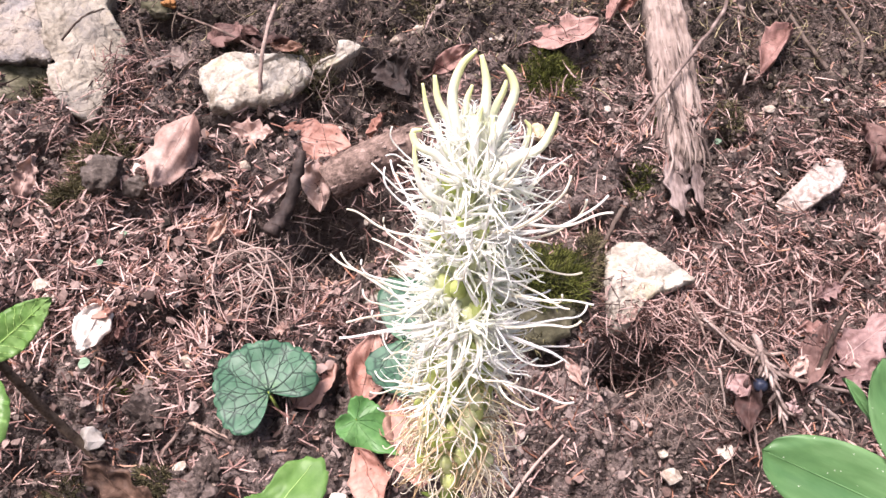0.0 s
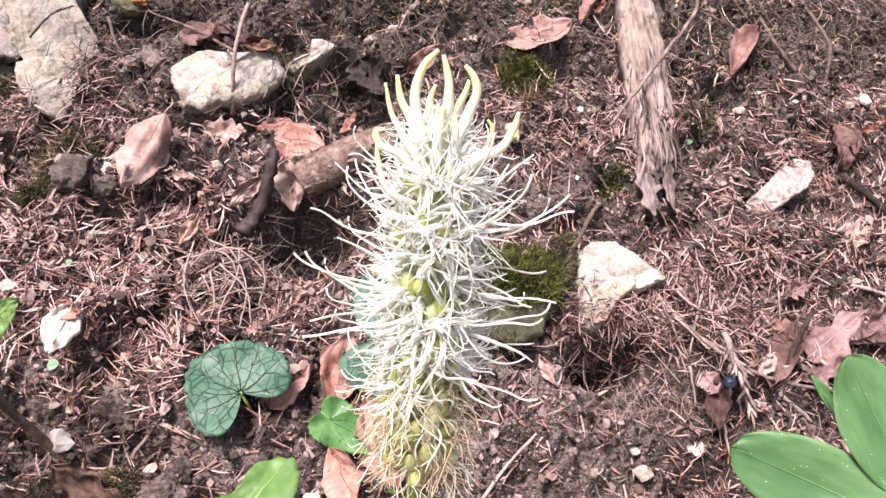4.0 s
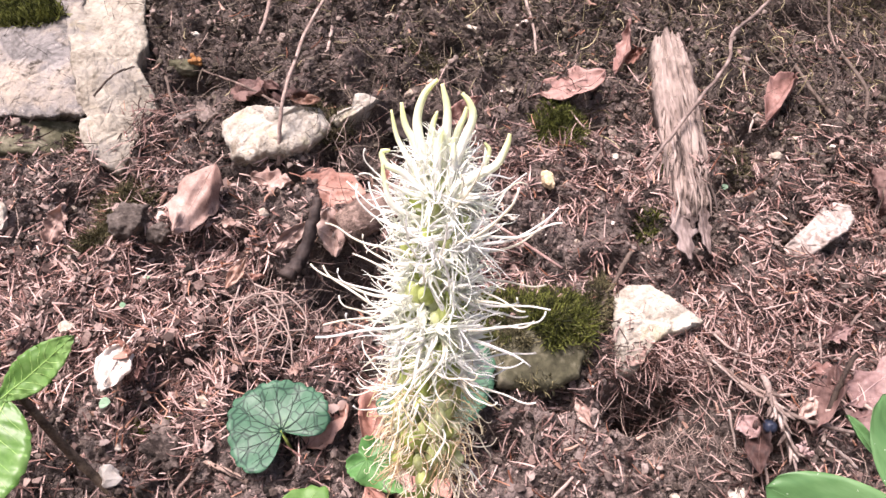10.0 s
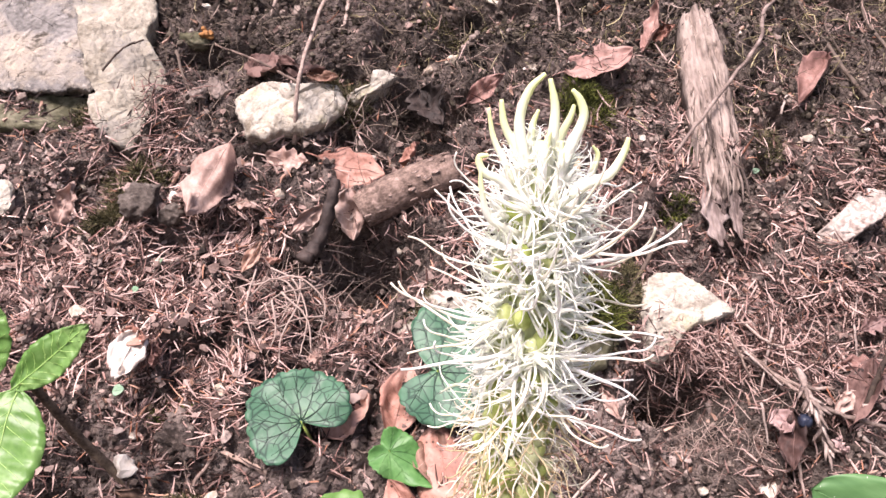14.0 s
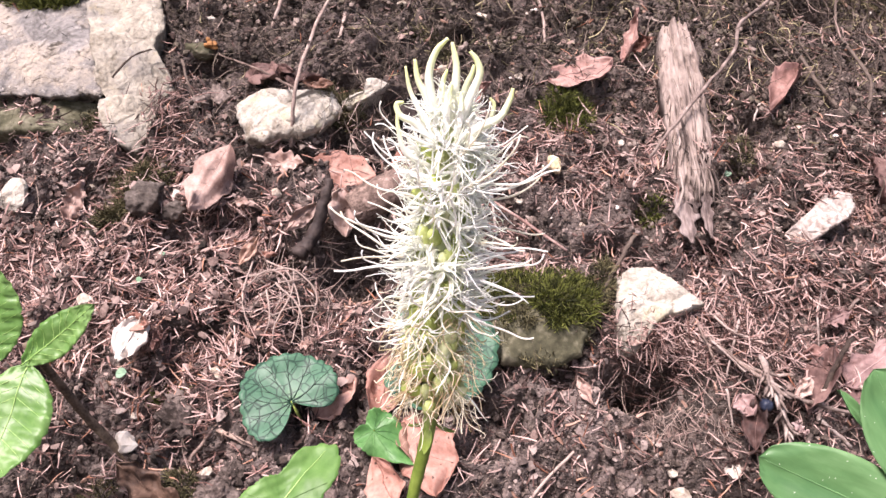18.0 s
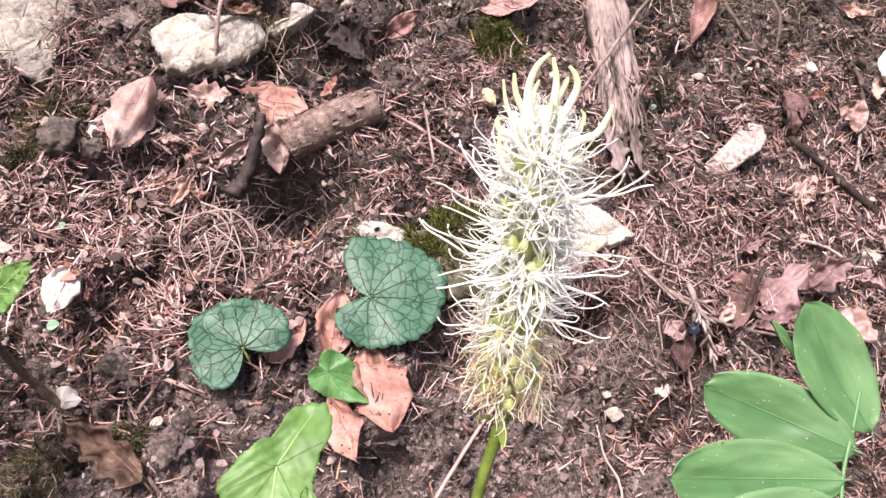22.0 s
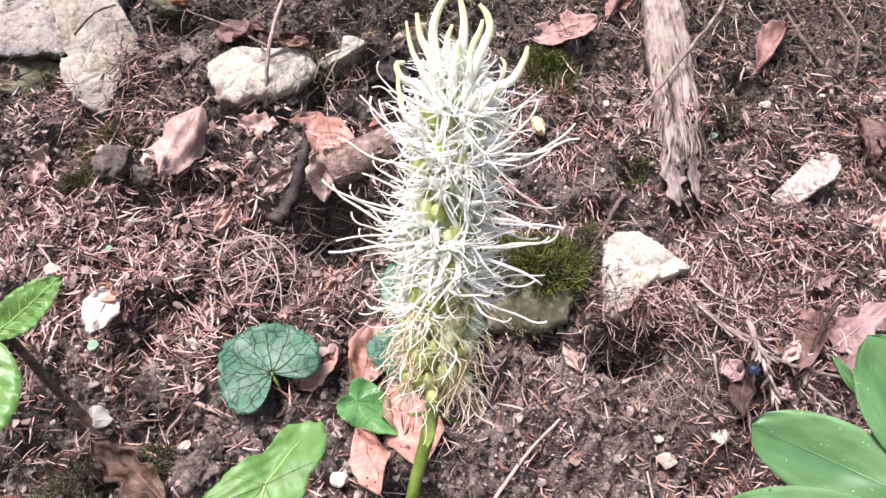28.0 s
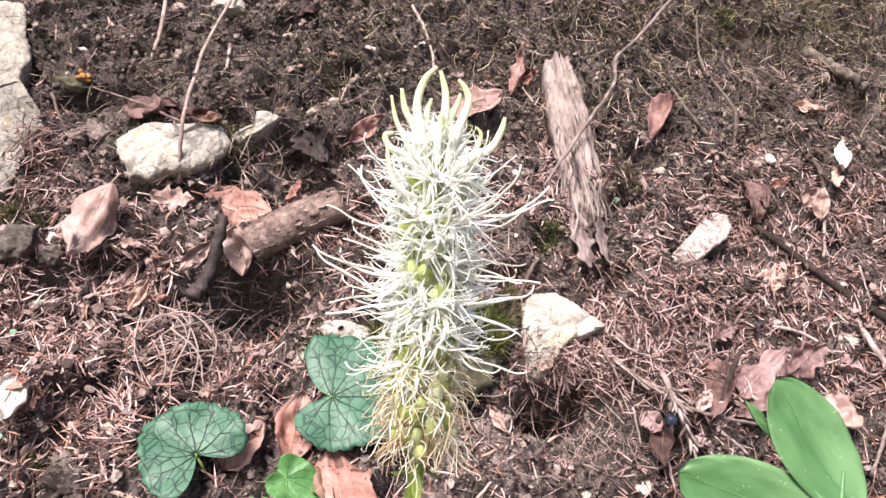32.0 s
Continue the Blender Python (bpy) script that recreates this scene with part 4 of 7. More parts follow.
chip(-0.2445, 0.0088, 4, 4, 0)
chip(-0.2789, -0.0492, 5, 4, 30)
chip(-0.2231, -0.1459, 9, 8, 10)
chip(0.1738, -0.1355, 8, 6, 10)
chip(0.1683, -0.1198, 4, 3.5, 0)
chip(-0.1724, -0.0888, 4, 3, 0)
chip(-0.1651, -0.1587, 5, 4, 30)
chip(0.3926, 0.2063, 5, 6, 0)
chip(-0.0583, -0.1720, 7, 6, 0)
chip(-0.1911, -0.2498, 6, 5, 40)
chip(-0.2845, -0.0419, 7, 5, 15)
chip(-0.2763, -0.0494, 5, 4, 0)
chip(0.3316, -0.0294, 8, 5, 0)
chip(0.4060, 0.0030, 13, 8, -8)
chip(0.3896, 0.1968, 5, 6, 0)
chip(0.3765, 0.1922, 5, 4, 0)
chip(0.2744, 0.1835, 7, 3, 30)
chip(-0.0984, 0.1396, 5, 6, 0)
chip(-0.0640, 0.0564, 3.5, 3.5, 0)
chip(-0.1701, -0.0913, 4, 4, 0)
chip(0.2051, -0.1209, 7, 6, 40)
chip(-0.2307, -0.1199, 4, 3, 0)
chip(0.0428, 0.0931, 4, 4, 0)
chip(-0.0721, -0.0294, 3, 4, 0)
chip(-0.0035, 0.3153, 7, 2.5, -15)
chip(-0.2702, 0.2795, 5, 3, 0)
chip(-0.0857, 0.3367, 6, 3, 10)

for n, (u, v, a) in enumerate(((-0.1921, -0.1265, 0.016), (-0.1522, -0.1732, 0.017), (-0.2079, -0.1196, 0.011), (-0.1441, -0.1587, 0.010), (-0.1947, -0.1146, 0.013), (-0.2555, 0.1718, 0.012), (-0.1077, 0.0265, 0.010), (-0.2437, 0.1091, 0.009), (-0.0992, -0.2119, 0.010), (-0.2398, 0.1873, 0.013))):
    stone("soil_clod", "crumbly lump of dark soil on the bank", u, v, (a * 0.9, a * 0.76, a * 0.58), 37 * n, 700 + n, LUMP, 0.32, 5, 4, 0.50, category="soil clod", group="soil clods")

# ---- wood ----
# a slab of rotten wood down the slope, split and frayed at its foot
slab_top, slab_foot = smooth_at(0.1855, 0.3120, 0.010), smooth_at(0.1890, 0.1030, 0.010)
m = Matrix.Translation(slab_top) @ frame_of(slab_foot - slab_top, OUT)
slab = thing("rotten_slab", m, "weathered grey slab of rotten fibrous wood", "dead wood")
long = (slab_foot - slab_top).length
sn, sw = 110, 40
SS, TT = np.meshgrid(np.linspace(0, 1, sn + 1), np.linspace(-1, 1, sw + 1), indexing="ij")
half = np.interp(SS, (0, 0.08, 0.3, 0.55, 0.8, 1), (0.0145, 0.0170, 0.0195, 0.0200, 0.0190, 0.0165)) * (1 + 0.22 * (speckle(SS * 13, np.sign(TT) + 2, 5) - 0.5))
grain = np.abs(speckle(TT * 26 + 40 + 2 * speckle(SS * 3, TT, 9), SS * 5, 7) - 0.5)
zz = 0.011 * np.sqrt(np.maximum(0, 1 - TT ** 2)) + 0.007 * (speckle(TT * 6 + 20, SS * 4.0, 6) - 0.5) + 0.0032 * grain + 0.0022 * np.abs(speckle(TT * 60 + 9, SS * 14, 17) - 0.5) - 0.004 * SS
zz -= 0.006 * (speckle(TT * 9 + 60, SS * 7, 19) > 0.70)
top = np.stack([SS * long * (1 + 0.10 * (speckle(TT * 6 + 3, TT * 0, 8) - 0.5)) + 0.010 * (1 - SS) ** 4 * np.abs(TT) ** 2, TT * half + 0.0015 * np.sin(SS * 3.4), zz], -1).reshape(-1, 3)
low = top * np.array([1, 1, 0]) - np.array([0, 0, 0.012])
quads = [(i * (sw + 1) + j, (i + 1) * (sw + 1) + j, (i + 1) * (sw + 1) + j + 1, i * (sw + 1) + j + 1) for i in range(sn) for j in range(sw)]
k = len(top)
ring = [i * (sw + 1) for i in range(sn + 1)] + [sn * (sw + 1) + j for j in range(1, sw + 1)] + [i * (sw + 1) + sw for i in range(sn - 1, -1, -1)] + list(range(sw - 1, 0, -1))
quads += [(q[3] + k, q[2] + k, q[1] + k, q[0] + k) for q in quads] + [(ring[i - 1], ring[i - 1] + k, ring[i] + k, ring[i]) for i in range(len(ring))]
part("slab", mesh("slab", np.concatenate([top, low]), quads, ROT), slab)
for n in range(44):
    y = (n / 43 - 0.5) * 0.034
    x0, ln = long * (0.30 + 0.62 * rng.random()), 0.016 + 0.034 * rng.random()
    h = 0.0105 * math.sqrt(max(0.1, 1 - (y / 0.017) ** 2))
    v, f = tube([(x0, y, h - 0.001), (x0 + ln * 0.5, y * 1.05 + 0.001, h + 0.0005), (x0 + ln, y * 1.15 + rng.normal() * 0.002, h - 0.003 * rng.random())], (0.0013, 0.0011, 0.0004), 5, 0.5, n)
    part("splinter", mesh("splinter", v, f, ROT), slab)
for n, (a, b, w) in enumerate((((0.1760, 0.1130, 0.010), (0.1805, 0.0475, 0.008), 0.022), ((0.1960, 0.1080, 0.010), (0.1985, 0.0560, 0.005), 0.012), ((0.1860, 0.1150, 0.011), (0.1880, 0.0800, 0.006), 0.013))):
    p, q = smooth_at(*a), smooth_at(*b)
    ob = leaf("wood_flake", "grey flake of rotten wood hanging from the slab", p, q, w, FLAKE_WOOD, FLAKE_WOOD, roll=8 * n, kind="lobed", category="dead wood", ragged=0.6, crumple=0.004, thick=0.002, seed=70 + n, bend=0.3)
# a short piece of branch
p, q = smooth_at(-0.0975, 0.0740, 0.011), smooth_at(-0.0245, 0.1120, 0.014)
m = Matrix.Translation(p) @ frame_of(q - p, OUT)
log = thing("branch_piece", m, "short broken piece of brown branch lying on leaves", "dead wood")
ln = (q - p).length
ln_pts = [(ln * t, 0.002 * math.sin(t * 3), 0.001 * math.sin(t * 5)) for t in np.linspace(0, 1, 26)]
v, f = tube(ln_pts, (0.0150, 0.0162, 0.0160, 0.0152), 26, 0.10, 5)
part("wood", mesh("wood", v, f, LOG), log)
for n in range(40):
    a, t = rng.random() * 2.6 - 1.3, rng.random() * 0.94 + 0.02
    r = 0.0160
    v, f = rock_shape((0.0015 + 0.003 * rng.random(), 0.0010 + 0.0010 * rng.random(), 0.0003), 300 + n, 4, 0.2, 1)
    part("bark_flake", mesh("bark_flake", v, f, LOG), log, "", pose(ln * t, math.sin(a) * r, math.cos(a) * r, -math.degrees(a)))
# a curved strip of blackened bark
BARK_STRIP = ((-0.1170, 0.0840, 0.034), (-0.1195, 0.0620, 0.032), (-0.1270, 0.0380, 0.026), (-0.1350, 0.0190, 0.016))
twig("curved strip of blackened wet bark", BARK_STRIP, 0.0036, 0.0068, BLACK_LEAF, "bark_strip", "dead wood", lump=0.55, seed=81, sides=10, group="")

# ---- dry sticks and roots ----
twig("upright grey twig leaning over the pale stone", [(-0.1379, 0.3595, 0.022), (-0.1512, 0.2575, 0.034), (-0.1567, 0.1661, 0.044), (-0.1600, 0.1279, 0.006)], 0.0014, 0.0018, buds=2, seed=1)
twig("grey twig standing in the upper bank", [(-0.2038, 0.3575, 0.016), (-0.2010, 0.2864, 0.016), (-0.2110, 0.2630, 0.000)], 0.0022, 0.0016, seed=2)
twig("thin twig resting on the pale stone", [(-0.2534, 0.2392, 0.006), (-0.2077, 0.2084, 0.020), (-0.1577, 0.1615, 0.042)], 0.0008, 0.0013, seed=3)
twig("long pale root hanging down the bank", [(0.3527, 0.4575, 0.020), (0.2916, 0.3746, 0.024), (0.2507, 0.3170, 0.024), (0.2340, 0.2625, 0.032), (0.2020, 0.2101, 0.036), (0.1690, 0.1586, 0.032), (0.1497, 0.1318, 0.018)], 0.0019, 0.0014, PALE_TWIG, "root", "root", seed=4)
twig("grey-brown stick on the upper bank", [(0.3162, 0.2980, 0.004), (0.3264, 0.2516, 0.006), (0.3441, 0.2202, 0.003)], 0.0017, 0.0021, DARK_ROOT, seed=5)
twig("dark crooked root on the upper bank", [(0.3836, 0.4439, 0.012), (0.3661, 0.3574, 0.010), (0.3685, 0.2992, 0.008), (0.3729, 0.2586, 0.008), (0.3552, 0.2007, 0.002)], 0.0014, 0.0019, DARK_ROOT, "root", "root", seed=6)
twig("long dark stick across the needle litter", [(0.3609, 0.1229, 0.010), (0.3886, 0.0764, 0.013), (0.4197, 0.0419, 0.013), (0.4634, 0.0112, 0.010)], 0.0028, 0.0040, DARK_ROOT, seed=7, buds=2)
twig("thick brown stick on the upper bank", [(0.4920, 0.3746, 0.016), (0.5080, 0.3362, 0.018), (0.5348, 0.3096, 0.016)], 0.0064, 0.0060, MOSSY_WOOD, seed=8, sides=12, lump=0.12)
twig("short pale stick on the bank", [(0.3181, 0.1859, 0.003), (0.3492, 0.1875, 0.003)], 0.0017, 0.0015, PALE_TWIG, seed=9)
twig("scaly pale spruce twig", [(0.2175, -0.0487, 0.016), (0.2229, -0.0780, 0.020), (0.2349, -0.1032, 0.014)], 0.0022, 0.0020, PALE_TWIG, seed=10, buds=40, lump=0.7)
twig("thin dry spruce twig on soil", [(0.1892, -0.0287, 0.006), (0.2052, -0.0528, 0.012), (0.2215, -0.0728, 0.018)], 0.0011, 0.0016, seed=11, buds=6)
twig("thin grey twig over the litter", [(0.1836, -0.0294, 0.004), (0.1972, -0.0418, 0.006), (0.2197, -0.0609, 0.012), (0.2429, -0.0595, 0.010)], 0.0010, 0.0013, seed=12, buds=3)
twig("brown twig across dead leaves", [(0.2234, -0.0741, 0.018), (0.2535, -0.0819, 0.016), (0.2980, -0.0805, 0.010)], 0.0017, 0.0013, PALE_TWIG, seed=13)
twig("brown stick leaning on dead leaves", [(0.2911, -0.0235, 0.022), (0.2629, -0.0625, 0.022), (0.2546, -0.0938, 0.008)], 0.0017, 0.0021, DARK_ROOT, seed=14)
twig("pale short twig among dead leaves", [(0.2553, -0.0885, 0.010), (0.2816, -0.1030, 0.006)], 0.0019, 0.0014, PALE_TWIG, seed=15)
twig("pale flat splinter of wood", [(0.3875, 0.0152, 0.006), (0.4196, 0.0322, 0.006)], 0.0030, 0.0022, PALE_TWIG, seed=16)
twig("pale bent stick on the litter", [(0.4207, 0.0322, 0.006), (0.4241, 0.0032, 0.008), (0.4352, -0.0226, 0.006)], 0.0026, 0.0028, PALE_TWIG, seed=17)
twig("thin stick on bare soil", [(0.0994, -0.1091, 0.008), (0.0669, -0.1453, 0.010), (0.0277, -0.2057, 0.008)], 0.0010, 0.0016, seed=18)
twig("thin dry stem on bare soil", [(0.1590, -0.1440, 0.007), (0.1630, -0.1680, 0.010), (0.1724, -0.1894, 0.009), (0.1714, -0.2230, 0.006)], 0.0008, 0.0012, TWIG, seed=19)
twig("reddish twig on the litter", [(-0.0285, 0.1192, 0.003), (0.0092, 0.0958, 0.005), (0.0838, 0.0469, 0.002)], 0.0018, 0.0012, NEEDLE, seed=20)
twig("thin grey root on the litter", [(-0.0033, 0.1810, 0.005), (0.0119, 0.1293, 0.006), (0.0248, 0.0650, 0.002)], 0.0009, 0.0013, PALE_TWIG, "root", "root", seed=21)
twig("dark root on the upper bank", [(0.0401, 0.3829, 0.006), (0.0553, 0.3286, 0.006), (0.0610, 0.2784, 0.001)], 0.0018, 0.0012, seed=22)
twig("scaly brown twig on the soil", [(-0.1743, -0.1221, 0.002), (-0.1527, -0.1303, 0.005), (-0.1313, -0.1374, 0.003)], 0.0014, 0.0018, BARK, seed=23, buds=8, lump=0.6)
twig("brittle twig beside a dead leaf", [(-0.1652, -0.1946, 0.008), (-0.1331, -0.2308, 0.006), (-0.1114, -0.2672, 0.002)], 0.0014, 0.0010, seed=24)
twig("short dark twig on bare soil", [(-0.1798, -0.1482, 0.002), (-0.1657, -0.1218, 0.004)], 0.0014, 0.0010, seed=25)
twig("curled orange scrap of bark", [(0.0859, -0.2033, 0.002), (0.0977, -0.2001, 0.005), (0.1108, -0.2049, 0.001)], 0.0028, 0.0022, DEAD_RED, "bark_scrap", "bark", seed=26)
twig("bent pale root over the stone", [(0.1382, 0.0613, 0.004), (0.1261, 0.0376, 0.008), (0.1085, 0.0043, 0.006)], 0.0020, 0.0014, DARK_ROOT, "root", "root", seed=27)
twig("thin pale root standing in litter", [(0.4330, 0.1480, 0.010), (0.4110, 0.0850, 0.010)], 0.0017, 0.0012, PALE_TWIG, "root", "root", seed=28, buds=18, lump=0.6)
twig("dark knotted twig in the litter", [(0.4369, 0.2211, 0.004), (0.4434, 0.1921, 0.008), (0.4378, 0.1510, 0.006)], 0.0028, 0.0022, DARK_ROOT, seed=29, buds=3)
twig("thin pale root on the bank", [(0.2542, 0.2012, 0.006), (0.2648, 0.2250, 0.006), (0.2763, 0.2056, 0.004)], 0.0012, 0.0009, PALE_TWIG, "root", "root", seed=30)
twig("thin dark root lying across the boulder", [(-0.3255, 0.1698, 0.028), (-0.3179, 0.1874, 0.031), (-0.3119, 0.1987, 0.030), (-0.3039, 0.2132, 0.024)], 0.0010, 0.0007, DARK_ROOT, "root", "root", seed=33)
for n, pts in enumerate((((-0.1677, -0.0200, 0.004), (-0.1519, -0.0066, 0.014), (-0.1344, -0.0121, 0.016), (-0.1256, -0.0374, 0.004)), ((-0.1476, -0.0229, 0.014), (-0.1407, -0.0472, 0.012), (-0.1461, -0.0619, 0.003)),
                         ((-0.1650, -0.0106, 0.008), (-0.1347, -0.0007, 0.016), (-0.1118, -0.0165, 0.012), (-0.1124, -0.0405, 0.003)), ((-0.1426, -0.0157, 0.014), (-0.1217, -0.0329, 0.012), (-0.1153, -0.0553, 0.003)),
                         ((-0.1656, 0.0037, 0.008), (-0.1654, -0.0299, 0.010), (-0.1549, -0.0562, 0.004)),
                         ((-0.1560, 0.0080, 0.006), (-0.1360, -0.0040, 0.014), (-0.1220, -0.0300, 0.010), (-0.1230, -0.0600, 0.003)), ((-0.1330, 0.0010, 0.012), (-0.1290, -0.0220, 0.014), (-0.1370, -0.0480, 0.008), (-0.1360, -0.0680, 0.003)),
                         ((-0.1180, 0.0060, 0.008), (-0.1270, -0.0100, 0.016), (-0.1450, -0.0180, 0.012), (-0.1600, -0.0400, 0.004)), ((-0.1100, -0.0280, 0.010), (-0.1280, -0.0350, 0.012), (-0.1450, -0.0450, 0.008)))):
    twig("thin bent pale root arching over the needles", [(a, b, c + 0.006) for a, b, c in pts], 0.0008, 0.0005, PALE_FIBRE, "root", "root", seed=180 + n, group="bent pale roots", lump=0.2)
twig("dark root beside the boulder", [(-0.2840, 0.2237, 0.006), (-0.2710, 0.1959, 0.010), (-0.2629, 0.1834, 0.002)], 0.0015, 0.0010, DARK_ROOT, "root", "root", seed=31)
twig("thin root arching on the upper bank", [(-0.1389, 0.2977, 0.004), (-0.1356, 0.2618, 0.008), (-0.1410, 0.2517, 0.002)], 0.0018, 0.0012, TWIG, "root", "root", seed=32)
STICKS = itertools.count()


def short_stick(mat, r, pts):
    n = next(STICKS)
    twig("short dry stick in the needle litter", pts, r * 0.8, r * 0.55, mat, seed=140 + n, buds=2 if n % 3 == 0 else 0, group="short sticks in the litter")


short_stick(PALE_TWIG, 0.0010, ((0.2898, 0.0439, 0.010), (0.2777, 0.0055, 0.010)))
short_stick(PALE_TWIG, 0.0011, ((0.2742, -0.0029, 0.010), (0.2665, -0.0312, 0.012)))
short_stick(PALE_TWIG, 0.0016, ((0.3138, 0.0221, 0.008), (0.2995, 0.0056, 0.008)))
short_stick(TWIG, 0.0022, ((0.2577, -0.0717, 0.020), (0.2545, -0.0909, 0.010)))
short_stick(PALE_TWIG, 0.0021, ((0.4077, -0.0773, 0.012), (0.3811, -0.1144, 0.010)))
short_stick(TWIG, 0.0022, ((0.3394, 0.0118, 0.008), (0.3635, 0.0050, 0.010), (0.3870, -0.0129, 0.008)))
short_stick(PALE_TWIG, 0.0010, ((0.2600, 0.1075, 0.006), (0.2733, 0.0885, 0.008)))
short_stick(PALE_TWIG, 0.0013, ((0.1894, -0.0331, 0.010), (0.2079, -0.0598, 0.012)))
short_stick(TWIG, 0.0014, ((0.1817, -0.0192, 0.008), (0.1911, -0.0513, 0.010)))
short_stick(PALE_TWIG, 0.0014, ((0.2114, -0.0127, 0.008), (0.1961, -0.0616, 0.012)))
short_stick(TWIG, 0.0015, ((0.2281, -0.0343, 0.008), (0.2034, -0.0245, 0.010), (0.1911, -0.0059, 0.006)))
short_stick(PALE_TWIG, 0.0012, ((0.1963, -0.0696, 0.012), (0.2021, -0.0957, 0.010)))
short_stick(TWIG, 0.0018, ((0.2906, -0.0604, 0.016), (0.3233, -0.0817, 0.010)))
short_stick(PALE_TWIG, 0.0015, ((0.3152, -0.0719, 0.012), (0.3558, -0.0631, 0.008)))
short_stick(TWIG, 0.0013, ((0.2183, -0.1016, 0.008), (0.2245, -0.1266, 0.008)))
short_stick(PALE_TWIG, 0.0012, ((0.3808, 0.0458, 0.008), (0.3982, 0.0267, 0.008)))
short_stick(TWIG, 0.0014, ((0.3814, 0.0977, 0.006), (0.3713, 0.0573, 0.008)))
short_stick(PALE_TWIG, 0.0011, ((0.4461, 0.0801, 0.006), (0.4419, 0.0430, 0.008)))
for n in range(34):
    a, b = float(0.12 + 0.42 * rng.random()), float(0.30 + 0.16 * rng.random())
    twig("thin dark root hanging from the upper bank", [(a, b, 0.004), (a + 0.015 * rng.normal(), b - 0.035, 0.010), (a + 0.02 * rng.normal(), b - 0.08, 0.003)],
         0.0009, 0.0005, DARK_ROOT, "root", "root", seed=100 + n, group="roots of the upper bank")

# ---- fallen leaves ----
PX = 0.00044
COUNT = itertools.count()


def fallen_leaf(label, a, b, w, mat, roll, kind, bend, cup):
    """A dead leaf from foot a to tip b on the bank."""
    n = next(COUNT)
    a, b = eased((a, b), 0.003, 0.008)
    leaf("fallen_leaf", label, smooth_at(*a), smooth_at(*b), w * PX, mat, mat, roll=roll, kind=kind, category="dead leaf", group="fallen leaves", stalk=0.012 if w > 40 else 0.0, ribs=5 if w > 60 else 0,
         bend=bend, cup=cup, ragged=0.3, crumple=0.010 if w > 40 else 0.007, teeth=0.05, seed=200 + n, thick=0.0004, stalk_way=(-1, 0.2, -0.5), pleats=6, pleat=0.0004)


fallen_leaf("large pinkish fallen beech leaf, curled", (-0.2056, 0.1095, 0.026), (-0.2275, 0.0400, 0.012), 80, DEAD_PINK, -20, "oval", 0.55, -0.5)
fallen_leaf("torn pale-brown fallen leaf", (-0.1798, 0.1103, 0.010), (-0.1431, 0.1078, 0.008), 62, DEAD_PINK, 10, "lobed", 0.5, -0.2)
fallen_leaf("brown fallen leaf under the branch", (-0.1388, 0.1175, 0.010), (-0.0831, 0.1091, 0.008), 88, DEAD_ORANGE, 8, "oval", 0.4, -0.2)
fallen_leaf("pinkish fallen leaf against the branch", (-0.1092, 0.0858, 0.020), (-0.1016, 0.0552, 0.014), 56, DEAD_PINK, 4, "broad", 0.3, 0.15)
fallen_leaf("pale edge of a folded fallen leaf", (-0.1497, 0.0424, 0.008), (-0.1263, 0.0720, 0.014), 34, DEAD_PINK, 30, "lance", 0.5, 0.5)
fallen_leaf("small orange-brown fallen leaf", (-0.0720, 0.1345, 0.006), (-0.0529, 0.1451, 0.016), 36, DEAD_ORANGE, -20, "oval", 0.6, 0.4)
fallen_leaf("brown fallen leaf, half sunk in soil", (-0.0200, 0.1881, 0.006), (0.0106, 0.2127, 0.010), 42, DEAD_RED, 25, "oval", 0.6, 0.5)
fallen_leaf("reddish-brown fallen leaf, lying flat", (0.0640, 0.2230, 0.008), (0.1240, 0.2460, 0.008), 80, DEAD_RED, -4, "broad", 0.25, 0.25)
fallen_leaf("rolled-up brown fallen leaf", (0.3061, 0.2763, 0.012), (0.2680, 0.2000, 0.010), 54, DEAD_RED, 25, "lance", 0.3, 1.5)
fallen_leaf("ragged pink scrap of leaf", (-0.3272, 0.0285, 0.006), (-0.3227, 0.0670, 0.008), 50, DEAD_PINK, 15, "lobed", 0.6, 0.4)
fallen_leaf("bleached crumpled leaf on the litter", (-0.2335, -0.0560, 0.022), (-0.2440, -0.0905, 0.014), 56, DEAD_WHITE, -18, "broad", 0.6, 0.35)
fallen_leaf("orange-brown curled scrap over the bleached leaf", (-0.2470, -0.0560, 0.018), (-0.2190, -0.0600, 0.020), 34, DEAD_ORANGE, 30, "oval", 0.8, 0.6)
fallen_leaf("reddish scrap beside the bleached leaf", (-0.2220, -0.0600, 0.014), (-0.2190, -0.0790, 0.012), 24, DEAD_RED, 20, "lobed", 0.6, 0.4)
fallen_leaf("orange-brown spotted fallen leaf", (-0.0525, -0.1086, 0.004), (-0.0475, -0.0539, 0.004), 72, DEAD_ORANGE, 10, "oval", 0.4, 0.3)
fallen_leaf("tan fallen leaf behind a green leaf", (-0.0962, -0.1145, 0.004), (-0.0686, -0.0835, 0.008), 60, DEAD_ORANGE, -8, "broad", 0.3, 0.3)
fallen_leaf("large orange-brown fallen beech leaf", (-0.0242, -0.0990, 0.014), (-0.0040, -0.1640, 0.018), 108, DEAD_ORANGE, 6, "oval", 0.25, -0.10)
fallen_leaf("brown fallen leaf under another leaf", (-0.0332, -0.0937, 0.004), (-0.0201, -0.1401, 0.004), 66, DEAD, -10, "oval", 0.3, 0.2)
